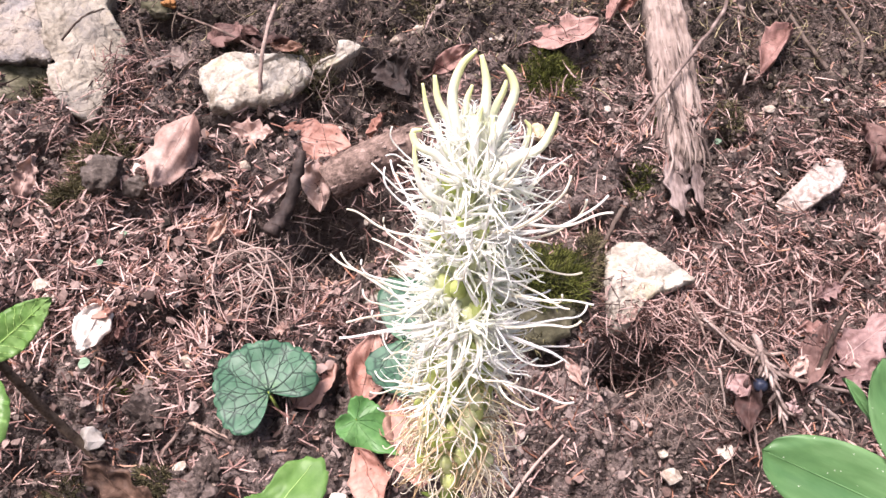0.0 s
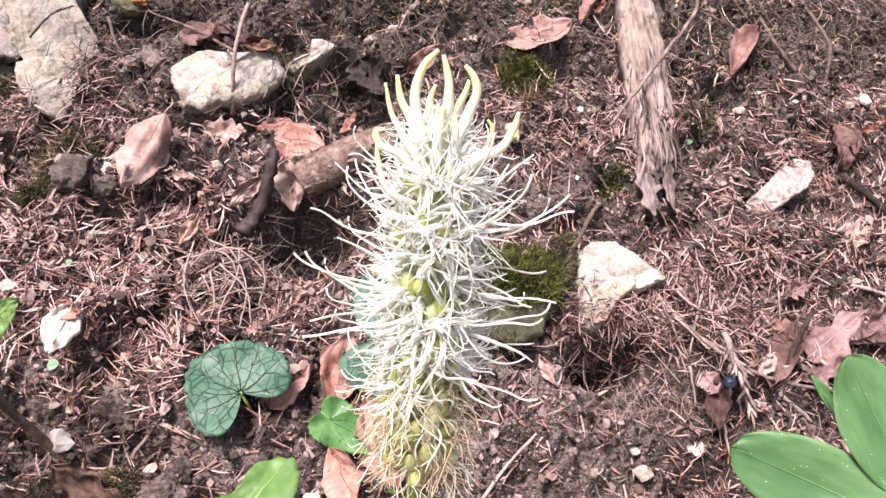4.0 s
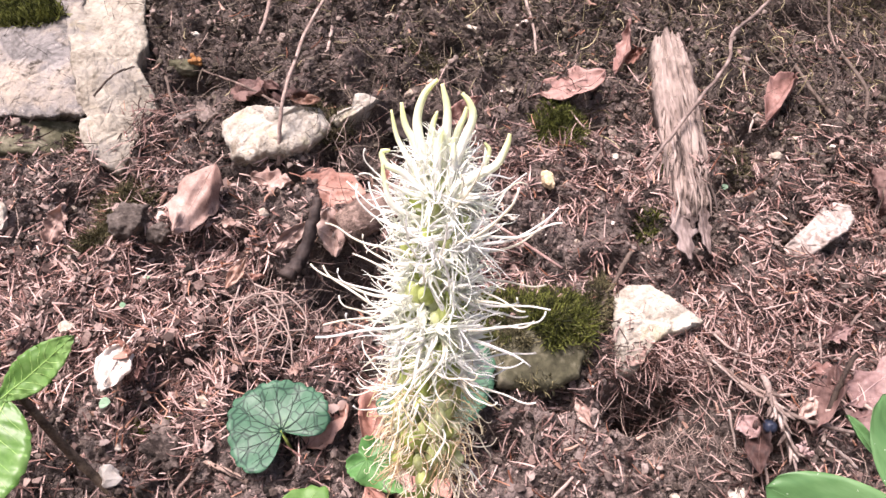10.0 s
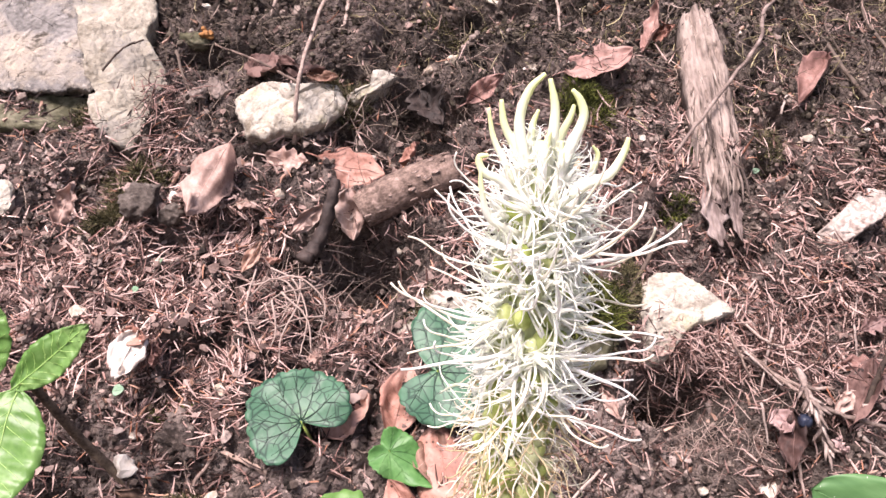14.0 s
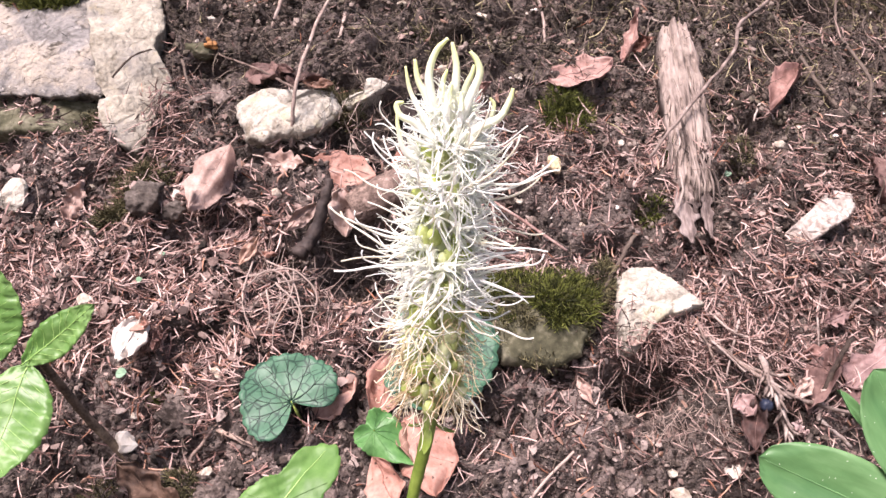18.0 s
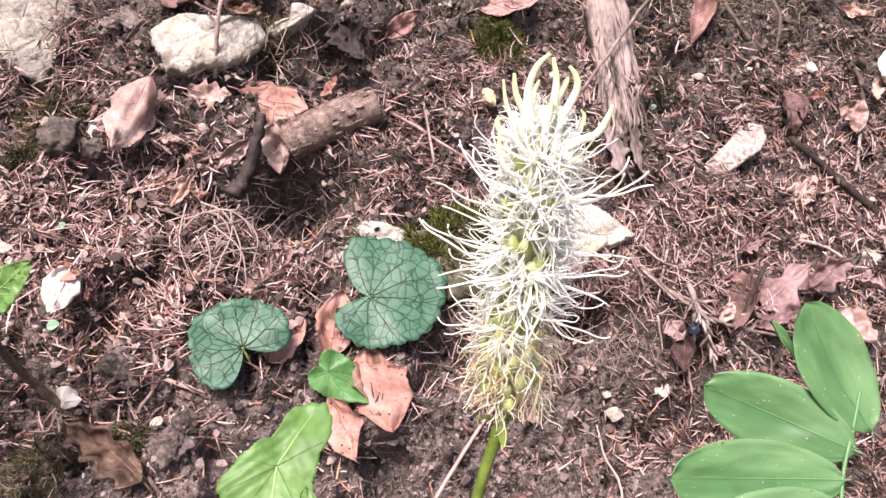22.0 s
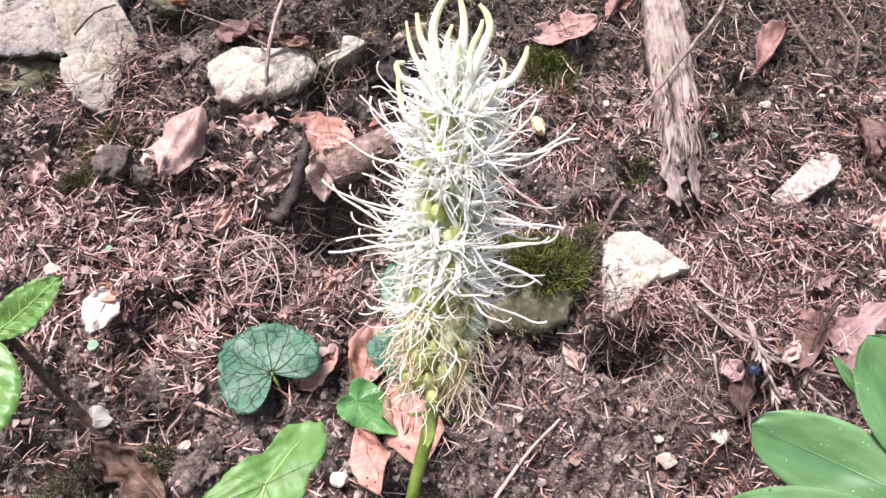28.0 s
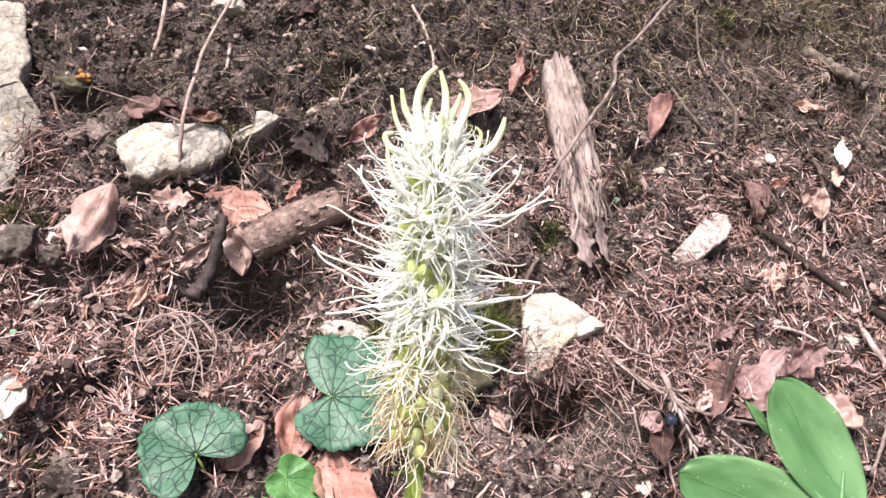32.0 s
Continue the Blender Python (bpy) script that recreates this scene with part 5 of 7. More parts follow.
fallen_leaf("pale orange curled fallen leaf", (-0.0493, -0.1388, 0.010), (-0.0203, -0.1827, 0.012), 66, DEAD_ORANGE, 25, "oval", 0.8, 0.7)
fallen_leaf("brown crumpled leaf on bare soil", (-0.1665, -0.1985, 0.010), (-0.2175, -0.1540, 0.012), 84, BROWN_LEAF, -15, "lobed", 0.9, 0.6)
fallen_leaf("orange fallen leaf at the foot of the bank", (-0.3322, -0.2452, 0.006), (-0.2703, -0.2681, 0.010), 90, DEAD_ORANGE, -20, "broad", 0.4, 0.3)
fallen_leaf("torn reddish fallen oak leaf", (0.2525, -0.0400, 0.008), (0.2840, -0.0419, 0.016), 60, DEAD_RED, 14, "lobed", 0.4, -0.2)
fallen_leaf("pinkish torn oak leaf on twigs", (0.2802, -0.0601, 0.012), (0.3341, -0.0204, 0.014), 84, DEAD_MAUVE, -8, "lobed", 0.3, -0.2)
fallen_leaf("folded bleached leaf on the upper bank", (0.4740, 0.2260, 0.016), (0.4580, 0.1790, 0.016), 34, DEAD_WHITE, 12, "lance", 0.3, 0.3)
fallen_leaf("tan fallen leaf on the litter", (0.3672, -0.0496, 0.010), (0.3821, -0.0817, 0.010), 58, DEAD_PINK, 10, "broad", 0.5, -0.3)
fallen_leaf("mauve torn maple leaf in the litter", (0.3342, -0.0361, 0.010), (0.3724, -0.0082, 0.012), 72, DEAD_MAUVE, 12, "lobed", 0.4, 0.3)
fallen_leaf("mauve leaf scrap under a sapling", (0.2745, -0.0752, 0.008), (0.3131, -0.0629, 0.012), 50, DEAD_MAUVE, -14, "lobed", 0.5, 0.4)
fallen_leaf("small mauve scrap of leaf", (0.2480, -0.0997, 0.008), (0.2340, -0.0953, 0.012), 36, DEAD_MAUVE, 20, "lobed", 0.6, 0.4)
fallen_leaf("pinkish scrap of leaf in needles", (0.2795, -0.0056, 0.006), (0.3022, 0.0075, 0.008), 34, DEAD_MAUVE, 10, "lobed", 0.5, 0.4)
fallen_leaf("curled mauve scrap of leaf", (0.3876, -0.0191, 0.006), (0.4022, -0.0347, 0.010), 40, DEAD_MAUVE, -20, "broad", 0.7, 0.5)
fallen_leaf("brown scrap of leaf on needles", (0.1625, 0.0111, 0.006), (0.1481, -0.0100, 0.008), 26, DEAD, -20, "lobed", 0.7, 0.5)
fallen_leaf("dark brown folded leaf under twigs", (0.2738, -0.0353, 0.020), (0.2507, -0.0946, 0.010), 58, DEAD_DARK, 35, "oval", 0.5, 0.8)
fallen_leaf("small brown leaf under the twigs", (0.2120, -0.0760, 0.016), (0.2170, -0.1110, 0.012), 40, DEAD_DARK, 35, "oval", 0.6, 0.6)
fallen_leaf("blackish leaf on the litter", (0.3620, 0.1270, 0.008), (0.3560, 0.1640, 0.026), 54, DEAD_DARK, 15, "oval", -0.4, 0.5)
fallen_leaf("dark rotting leaf on the upper bank", (-0.0811, 0.3500, 0.006), (-0.0475, 0.3812, 0.008), 44, DEAD_DARK, 10, "oval", 0.5, 0.4)
fallen_leaf("reddish curled leaf on the upper bank", (0.1327, 0.2558, 0.010), (0.1656, 0.3008, 0.014), 40, DEAD_RED, -30, "lobed", 1.4, 0.8)
fallen_leaf("brown curled scrap of leaf", (0.4468, 0.2872, 0.006), (0.4768, 0.2668, 0.008), 30, DEAD, 20, "oval", 0.8, 0.5)
fallen_leaf("brown torn scrap of dead leaf", (0.4663, 0.2015, 0.008), (0.4493, 0.1601, 0.006), 30, DEAD, 15, "lobed", 0.6, 0.4)
fallen_leaf("pinkish curled leaf on the litter", (0.4040, 0.1400, 0.016), (0.4220, 0.1570, 0.018), 40, DEAD_PINK, 20, "broad", 0.7, 0.4)
fallen_leaf("pale pink folded leaf on the litter", (0.4180, 0.1250, 0.014), (0.4290, 0.1560, 0.018), 36, DEAD_PINK, -25, "oval", 0.6, 0.5)
fallen_leaf("orange crumbled scrap of leaf", (0.3800, 0.1640, 0.012), (0.3980, 0.1620, 0.014), 26, DEAD_ORANGE, 10, "lobed", 0.9, 0.5)
fallen_leaf("pinkish torn scrap of dead leaf", (0.3370, 0.0610, 0.010), (0.3594, 0.0470, 0.012), 64, DEAD_PINK, 5, "lobed", 0.5, 0.3)
fallen_leaf("pink scrap of leaf below the white stone", (0.1295, -0.0317, 0.006), (0.1466, -0.0219, 0.008), 32, DEAD_PINK, 0, "oval", 0.4, 0.2)
fallen_leaf("blackened rotten leaf in a hollow", (-0.0620, 0.2000, 0.008), (-0.0330, 0.1610, 0.010), 90, BLACK_LEAF, 24, "lobed", 0.9, 0.7)
fallen_leaf("dark leaf beside the stone", (-0.0534, 0.1999, 0.010), (-0.0456, 0.1730, 0.006), 44, BLACK_LEAF, -25, "oval", 0.8, 0.6)
fallen_leaf("brown leaf above the pale stone", (-0.2035, 0.2157, 0.008), (-0.1612, 0.1937, 0.018), 36, DEAD_DARK, 20, "oval", 0.4, 0.3)
fallen_leaf("dark reddish leaf behind the pale stone", (-0.2169, 0.2198, 0.010), (-0.1725, 0.1819, 0.018), 64, DEAD_DARK, 12, "broad", 0.5, 0.3)
fallen_leaf("dark crumpled leaf behind the pale stone", (-0.1800, 0.1946, 0.016), (-0.1385, 0.1856, 0.018), 46, DEAD_DARK, -12, "lobed", 0.5, 0.4)
fallen_leaf("brown leaf on top of the pale stone", (-0.1567, 0.1828, 0.024), (-0.1292, 0.1852, 0.020), 26, DEAD, 20, "oval", 0.4, 0.3)
fallen_leaf("small pinkish leaf beside a berry", (0.2385, -0.0795, 0.018), (0.2477, -0.0626, 0.018), 24, DEAD_PINK, 20, "oval", 0.4, 0.3)
fallen_leaf("dark leaf at the edge of the litter", (0.3698, 0.1718, 0.006), (0.3723, 0.1372, 0.008), 44, DEAD_DARK, 10, "oval", 0.6, 0.4)
fallen_leaf("narrow pinkish dead leaf on needles", (-0.1780, 0.0037, 0.006), (-0.1666, 0.0309, 0.010), 26, DEAD, 20, "lance", 0.4, 0.4)
fallen_leaf("narrow orange dead leaf on needles", (-0.1698, 0.0157, 0.006), (-0.1506, 0.0190, 0.006), 14, DEAD_ORANGE, 0, "lance", 0.3, 0.3)
fallen_leaf("pale torn scrap of dead leaf", (-0.1476, 0.0453, 0.008), (-0.1311, 0.0668, 0.010), 30, DEAD_PINK, 10, "lobed", 0.6, 0.4)
fallen_leaf("pinkish leaf tip in bare soil", (0.0931, -0.0611, 0.004), (0.1066, -0.0822, 0.006), 24, DEAD_PINK, 30, "lance", 0.5, 0.5)
fallen_leaf("orange curled leaf beside the slab", (0.1415, 0.2759, 0.008), (0.1674, 0.2828, 0.014), 48, DEAD_ORANGE, 20, "lobed", 1.2, 0.8)
fallen_leaf("pink scrap in the litter", (-0.1947, 0.0659, 0.004), (-0.1794, 0.0607, 0.006), 26, DEAD_PINK, 15, "lobed", 0.8, 0.5)
fallen_leaf("small pale leaf on the litter", (-0.1188, -0.0585, 0.006), (-0.1065, -0.0591, 0.006), 26, DEAD_PINK, 0, "lobed", 0.8, 0.5)
fallen_leaf("brown leaf under the lily", (0.2244, -0.1771, 0.006), (0.2376, -0.1597, 0.008), 44, DEAD, 10, "oval", 0.5, 0.4)
fallen_leaf("orange-brown leaf against the boulder", (0.2020, -0.0760, 0.016), (0.2110, -0.0920, 0.016), 38, DEAD_MAUVE, 10, "oval", 0.6, 0.4)

# ---- green leaves on the ground ----


def heart_leaf(label, centre, foot_way, outline, up, seed, fold=0.12, material=None, point=0.0):
    """A kidney-shaped basal leaf with scalloped edge: blade, veins and stalk. centre is where the stalk meets the blade; foot_way points from it to the notch;
    outline gives its reach by degrees from the tip."""
    m = Matrix.Translation(centre) @ frame_of(-Vector(foot_way), up)
    ob = thing("basal_leaf", m, label, "leaf", "green basal leaves")
    rings, spokes = 12, 120
    g = np.random.default_rng(seed)
    verts = []

    def where(r, th):
        # th: 0 to the tip, +-180 at the notch
        deg = math.degrees(th)
        reach = float(np.interp(deg, [a for a, b in outline], [b for a, b in outline]))
        reach *= 1 + 0.05 * abs(math.sin(th * 12)) * r
        x, y = math.cos(th) * reach * r, math.sin(th) * reach * r
        z = fold * abs(y) + 0.0018 * math.sin(x * 150 + seed) * r * r + 0.0026 * math.sin(th * 5 + seed) * r ** 2 - 4.5 * (r * reach * 0.5) ** 2
        return x, y, z

    for k in range(rings + 1):
        for j in range(spokes + 1):
            verts.append(where(max(0.02, k / rings), -math.pi + 2 * math.pi * j / spokes))
    c = spokes + 1
    faces = [(k * c + j, (k + 1) * c + j, (k + 1) * c + j + 1, k * c + j + 1) for k in range(rings) for j in range(spokes)]
    top = np.array(verts)
    n = len(top)
    full = faces + [(q[3] + n, q[2] + n, q[1] + n, q[0] + n) for q in faces]
    rim = [rings * c + j for j in range(c)]
    full += [(rim[j], rim[j] + n, rim[j + 1] + n, rim[j + 1]) for j in range(spokes)]
    part("blade", mesh("blade", np.concatenate([top, top - np.array([0, 0, 0.0004])]), full, material or HEART), ob)
    for th in (-2.15, -1.6, -1.05, -0.5, 0.0, 0.5, 1.05, 1.6, 2.15):
        pts = [np.array(where(r, th + 0.10 * math.sin(r * 4 + th))) + np.array([0, 0, 0.0001]) for r in np.linspace(0.03, 0.90, 12)]
        v, f = tube(pts, (0.00052, 0.00034, 0.00010), 5)
        vein = part("vein", mesh("vein", v, f, VEIN if material is None else FRESH_VEIN if point == 0 else SMALL_GREEN), ob)
        for r0, sg in ((0.42, 0.20), (0.55, -0.22), (0.68, 0.14)):
            pts = [np.array(where(r0 + q * 0.28, th + sg * q + 0.10 * math.sin(r0 * 4 + th) * (1 - q))) + np.array([0, 0, 0.0001]) for q in np.linspace(0, 1, 5)]
            v, f = tube(pts, (0.00032, 0.00012), 4)
            part("side_vein", mesh("side_vein", v, f, VEIN if material is None else SMALL_GREEN), vein)
    down = m.to_3x3().inverted() @ -OUT
    v, f = tube([(0, 0, 0), Vector((-0.006, 0, 0)) + down * 0.006, Vector((-0.012, 0, 0)) + down * 0.030], (0.0010, 0.0013), 6)
    part("stalk", mesh("stalk", v, f, STALK), ob)
    return ob


def way(a, b):
    return smooth_at(*b) - smooth_at(*a)


KIDNEY = ((-180, 0.002), (-152, 0.003), (-143, 0.013), (-134, 0.024), (-118, 0.0320), (-92, 0.0345), (-50, 0.0345), (-19, 0.0335), (21, 0.0390), (59, 0.0330), (98, 0.0340), (120, 0.0330), (134, 0.026), (143, 0.014), (152, 0.003), (180, 0.002))
HEART_SHAPE = ((-180, 0.0028), (-165, 0.0074), (-150, 0.0242), (-137, 0.0316), (-110, 0.0353), (-62, 0.0391), (-25, 0.0474), (0, 0.0521), (29, 0.0577), (55, 0.0530), (90, 0.0474), (115, 0.0465), (130, 0.0372), (145, 0.0186), (162, 0.0056), (180, 0.0028))
POINTED = ((-180, 0.0068), (-165, 0.0090), (-140, 0.0138), (-110, 0.0155), (-80, 0.0160), (-55, 0.0174), (-35, 0.0208), (-20, 0.0270), (-8, 0.0340), (0, 0.0400), (8, 0.0340), (20, 0.0270), (35, 0.0208), (55, 0.0174), (80, 0.0160), (110, 0.0155), (140, 0.0138), (165, 0.0090), (180, 0.0068))
SMALL = tuple((a, b * 0.55) for a, b in POINTED)
heart_leaf("dark green kidney-shaped leaf with net veins", smooth_at(-0.1111, -0.1108, 0.024), way((-0.1111, -0.1108, 0.02), (-0.0983, -0.1261, 0.02)), KIDNEY, OUT + Vector((-0.05, 0, 0.1)), 3, fold=0.16)
heart_leaf("dark green heart-shaped leaf with black net veins", smooth_at(-0.0244, -0.0670, 0.028), way((-0.0244, -0.0670, 0.028), (-0.0464, -0.0650, 0.028)), HEART_SHAPE, OUT + Vector((0.03, -0.05, 0.05)), 5, fold=0.05)
heart_leaf("small fresh green heart-shaped leaf", smooth_at(-0.0517, -0.1225, 0.016), way((-0.0193, -0.1400, 0.016), (-0.0517, -0.1225, 0.016)), POINTED, OUT, 9, fold=0.10, material=SMALL_GREEN, point=0.80)
heart_leaf("small green leaf at the foot of the bank", smooth_at(-0.2871, -0.2749, 0.030), way((-0.2871, -0.2749, 0.03), (-0.2844, -0.2877, 0.03)), SMALL, OUT, 10, fold=0.10, material=SMALL_GREEN, point=0.3)
for u, v, r in ((-0.2540, -0.0197, 4), (-0.2460, 0.0095, 4), (0.2203, 0.1358, 4), (-0.2497, -0.0932, 6)):
    p = at(u, v, 0.006)
    ob = leaf("seedling", "tiny round green seedling leaf on the litter", p, p + BANK.to_3x3() @ Vector((r * 0.0016, 0.001, 0.001)), r * 0.0014, SEEDLING, SEEDLING, kind="broad", category="seedling", group="seedlings", bend=0.4, cup=0.2, ns=8, nw=6, stalk=0.010, stalk_way=(-0.2, 0, -1), rib=0.0003)

# ---- plants in front of the bank ----


def plant(name, label, category, root, node_line, r0, r1, material, leaves, leaf_material, rib_material, **shape):
    """A stem with leaves on it. leaves: foot, tip, width and roll of each, in the world."""
    ob = thing(name, Matrix.Translation(root), label, category)
    inv = Matrix.Translation(-Vector(root))
    v, f = tube([inv @ Vector(q) for q in spline(node_line, 8)], (r0, r1), 8, 0.06, 2)
    part("stem", mesh("stem", v, f, material), ob)
    for k, (foot, tip, w, roll, up, kw) in enumerate(leaves):
        leaf("leaf", "", foot, tip, w, leaf_material, rib_material, roll=roll, own=ob, up=up, seed=400 + k, **{**shape, **kw})
    return ob


def over(u, v, n):
    return smooth_at(u, v, n)


LOOKING = Vector((0, -1, 0.45))
node = over(-0.2658, -0.1149, 0.105)
plant("beech_seedling", "young beech shoot with three fresh pleated leaves", "seedling", over(-0.2092, -0.1668, 0.0),
      [over(-0.2106, -0.1662, -0.004), over(-0.2206, -0.1552, 0.012), over(-0.2435, -0.1379, 0.045), over(-0.2551, -0.1252, 0.080), node], 0.0036, 0.0024, WOODY,
      ((over(-0.2663, -0.1267, 0.102), over(-0.2247, -0.0875, 0.108), 0.024, 8, LOOKING, {}),
       (over(-0.2628, -0.1250, 0.102), over(-0.2649, -0.2031, 0.112), 0.052, -6, LOOKING, {"bend": 0.35}),
       (over(-0.2868, -0.1284, 0.100), over(-0.2886, -0.0730, 0.115), 0.034, 10, LOOKING, {})),
      BEECH, FRESH_VEIN, kind="oval", ribs=7, pleats=8, pleat=0.0020, bend=0.25, cup=0.12, teeth=0.06, crumple=0.003, stalk=0.004, rib=0.0004)
foot = over(-0.0566, -0.2682, 0.185)
root = Vector((foot.x, foot.y + 0.02, 0))
root.z = 0.424 - 0.082 * root.x + 0.975 * root.y - 0.03
sapling = plant("sapling", "low sapling with light green toothed leaves", "seedling", root,
      [root, root + Vector((0.005, -0.008, 0.08)), foot + Vector((0, 0.006, -0.02)), foot], 0.0016, 0.0010, STALK,
      ((over(-0.0459, -0.2810, 0.188), over(-0.0600, -0.2236, 0.188), 0.022, 14, LOOKING, {"bend": 0.4}),
       (over(-0.0015, -0.2736, 0.188), over(-0.0463, -0.2377, 0.192), 0.020, -20, LOOKING, {"bend": 0.5})),
      FRESH, FRESH, kind="broad", ribs=0, pleats=7, pleat=0.0004, cup=0.16, teeth=0.10, ragged=0.12, crumple=0.003, rib=0.0004, ns=44, nw=14)


def lobed_blade(own, centre, outline, material, rib_material, seed):
    """A broad two-lobed blade on a plant: its reach by degrees round the centre, along the bank."""
    m = own.matrix_basis.inverted() @ (Matrix.Translation(centre) @ BANK.to_3x3().to_4x4())
    rings, spokes = 14, 150
    th = np.linspace(-180, 180, spokes + 1)
    reach = np.interp(th, [p for p, q in outline], [q for p, q in outline])
    reach = (np.roll(reach[:-1], 1) + 2 * reach[:-1] + np.roll(reach[:-1], -1)) / 4
    reach = reach * (1 + 0.045 * ((np.arange(spokes) * 0.23 + 0.5 * speckle(np.arange(spokes) * 0.3, np.zeros(spokes), seed)) % 1.0 - 0.5))

    def where(r, k):
        a, d = math.radians(th[k % spokes]), float(reach[k % spokes]) * r
        x, y = d * math.cos(a), d * math.sin(a)
        off = x * 0.94 - y * 0.34
        z = 0.16 * abs(off) - 5.0 * d * d + 0.0040 * (float(speckle(np.array([x * 90 + 50]), np.array([y * 90 + 50]), seed)[0]) - 0.5) + 0.00022 * math.sin((y * 0.94 + abs(off)) * 900)
        return x, y, z

    pts = [where(max(0.01, i / rings), k) for i in range(rings + 1) for k in range(spokes)]
    quads = [(i * spokes + k, (i + 1) * spokes + k, (i + 1) * spokes + (k + 1) % spokes, i * spokes + (k + 1) % spokes) for i in range(rings) for k in range(spokes)]
    n = len(pts)
    top = np.array(pts)
    quads += [(q[3] + n, q[2] + n, q[1] + n, q[0] + n) for q in quads]
    quads += [(rings * spokes + k, rings * spokes + k + n, rings * spokes + (k + 1) % spokes + n, rings * spokes + (k + 1) % spokes) for k in range(spokes)]
    blade = part("leaf", mesh("leaf", np.concatenate([top, top - np.array([0, 0, 0.0004])]), quads, material), own, "", m)
    for turn, r0, r1 in ((-92, 0.004, 0.028), (62, 0.004, 0.030), (-150, 0.002, 0.023), (-122, 0.002, 0.024), (-60, 0.002, 0.025), (172, 0.002, 0.016), (30, 0.003, 0.022)):
        k = int((turn + 180) / 360 * spokes)
        far = float(reach[k])
        line = [np.array(where(r / far, k)) + np.array([0, 0, 0.0002]) for r in np.linspace(r0 * 0.1, min(r1, far * 0.92), 10)]
        part("vein", mesh("vein", *tube(line, (0.00040 if abs(turn) in (92, 62) else 0.00022, 0.0001), 5), rib_material if abs(turn) in (92, 62) else material), blade)
    return blade


LOBED = ((-180, 0.0185), (-177, 0.0195), (-159, 0.0266), (-141, 0.0271), (-119, 0.0280), (-95, 0.0300), (-74, 0.0313), (-53, 0.0303), (-40, 0.0220), (-24, 0.0174), (0, 0.0175), (17, 0.0193), (38, 0.0298), (55, 0.0355), (66, 0.0323), (82, 0.0255), (90, 0.0170), (106, 0.0130), (150, 0.0140), (180, 0.0185))
lobed_blade(sapling, over(-0.0714, -0.2162, 0.197), LOBED, FRESH, FRESH_VEIN, 31)
foot = over(0.2306, -0.2584, 0.150)
root = Vector((foot.x + 0.01, foot.y + 0.03, 0))
root.z = 0.424 - 0.082 * root.x + 0.975 * root.y - 0.03
plant("lily_shoot", "woodland lily shoot with broad smooth green leaves", "plant", root,
      [root, root + Vector((0, -0.01, 0.06)), foot, over(0.2325, -0.2347, 0.152), over(0.2372, -0.2071, 0.155), over(0.2482, -0.1782, 0.155), over(0.2539, -0.1591, 0.155)], 0.0015, 0.0010, LILY_VEIN,
      ((over(0.2586, -0.1819, 0.152), over(0.2189, -0.1098, 0.150), 0.046, 6, LOOKING, {}),
       (over(0.2472, -0.1933, 0.155), over(0.1718, -0.1495, 0.160), 0.044, -8, LOOKING, {}),
       (over(0.2382, -0.2085, 0.155), over(0.1343, -0.2063, 0.165), 0.043, 10, LOOKING, {}),
       (over(0.2339, -0.2241, 0.154), over(0.1352, -0.2474, 0.165), 0.046, 4, LOOKING, {}),
       (over(0.2413, -0.1528, 0.140), over(0.2113, -0.1156, 0.138), 0.010, 30, LOOKING, {"cup": 0.6})),
      LILY, LILY_VEIN, kind="lily", bend=0.35, cup=0.12, pleats=0, crumple=0.003, ns=26, nw=14, rib=0.0004, stalk=0.004)

# ---- small finds ----
v, f = rock_shape((0.0043, 0.0043, 0.0041), 9, 0, 0.02, 3)
berry = thing("berry", Matrix.Translation(at(0.2179, -0.0847, 0.020)), "dark blue berry lying on twigs", "berry")
part("skin", mesh("skin", v, f, BERRY), berry)
v, f = tube([(0, -0.0030, 0.0026), (0, -0.0034, 0.0034)], (0.0014, 0.0010), 6, 0.3)
part("crown", mesh("crown", v, f, BERRY), berry)
fungus = thing("fungus", on_bank(-0.2633, 0.2486, 0.008), "small yellowish-brown crumbly fungus on a stone", "fungus")
for n in range(16):
    v, f = rock_shape((0.0026, 0.0024, 0.0022), 500 + n, 3, 0.3, 2)
    part("lobe", mesh("lobe", v, f, FUNGUS), fungus, "", pose(rng.normal() * 0.0026, rng.normal() * 0.0026, rng.normal() * 0.0014))

# ---- the spiked flower ----
SPIKE_FOOT, SPIKE_TIP = Vector((0.0014, -0.4112, 0.5226)), Vector((0.0071, -0.4120, 0.6120))
AXIS = (SPIKE_TIP - SPIKE_FOOT).normalized()
CORE = (SPIKE_TIP - SPIKE_FOOT).length - 0.0118
root = Vector((-0.006, -0.400, 0.0))
root.z = 0.424 - 0.082 * root.x + 0.975 * root.y - 0.02
rampion = thing("rampion_flower", Matrix.Translation(root), "tall white spiked flower head on a green stem", "flower")
foot = SPIKE_FOOT - root
z = AXIS
x = (Vector((1, 0, 0)) - z * z.x).normalized()
spike = Matrix.Translation(foot) @ Matrix((x, z.cross(x), z)).transposed().to_4x4()
line = spline([Vector((0, 0, -0.01)), Vector((-0.002, -0.006, 0.20)), foot - AXIS * 0.10 + Vector((-0.010, 0, 0)), foot - AXIS * 0.03 + Vector((-0.004, 0, 0)), foot, foot + AXIS * CORE * 0.5, foot + AXIS * CORE], 8)
v, f = tube([q for q in line if (q - foot).dot(AXIS) < 0.004], (0.0015, 0.0015, 0.0014, 0.0018), 12, 0.05, 4)
part("stem", mesh("stem", v, f, STALK), rampion)
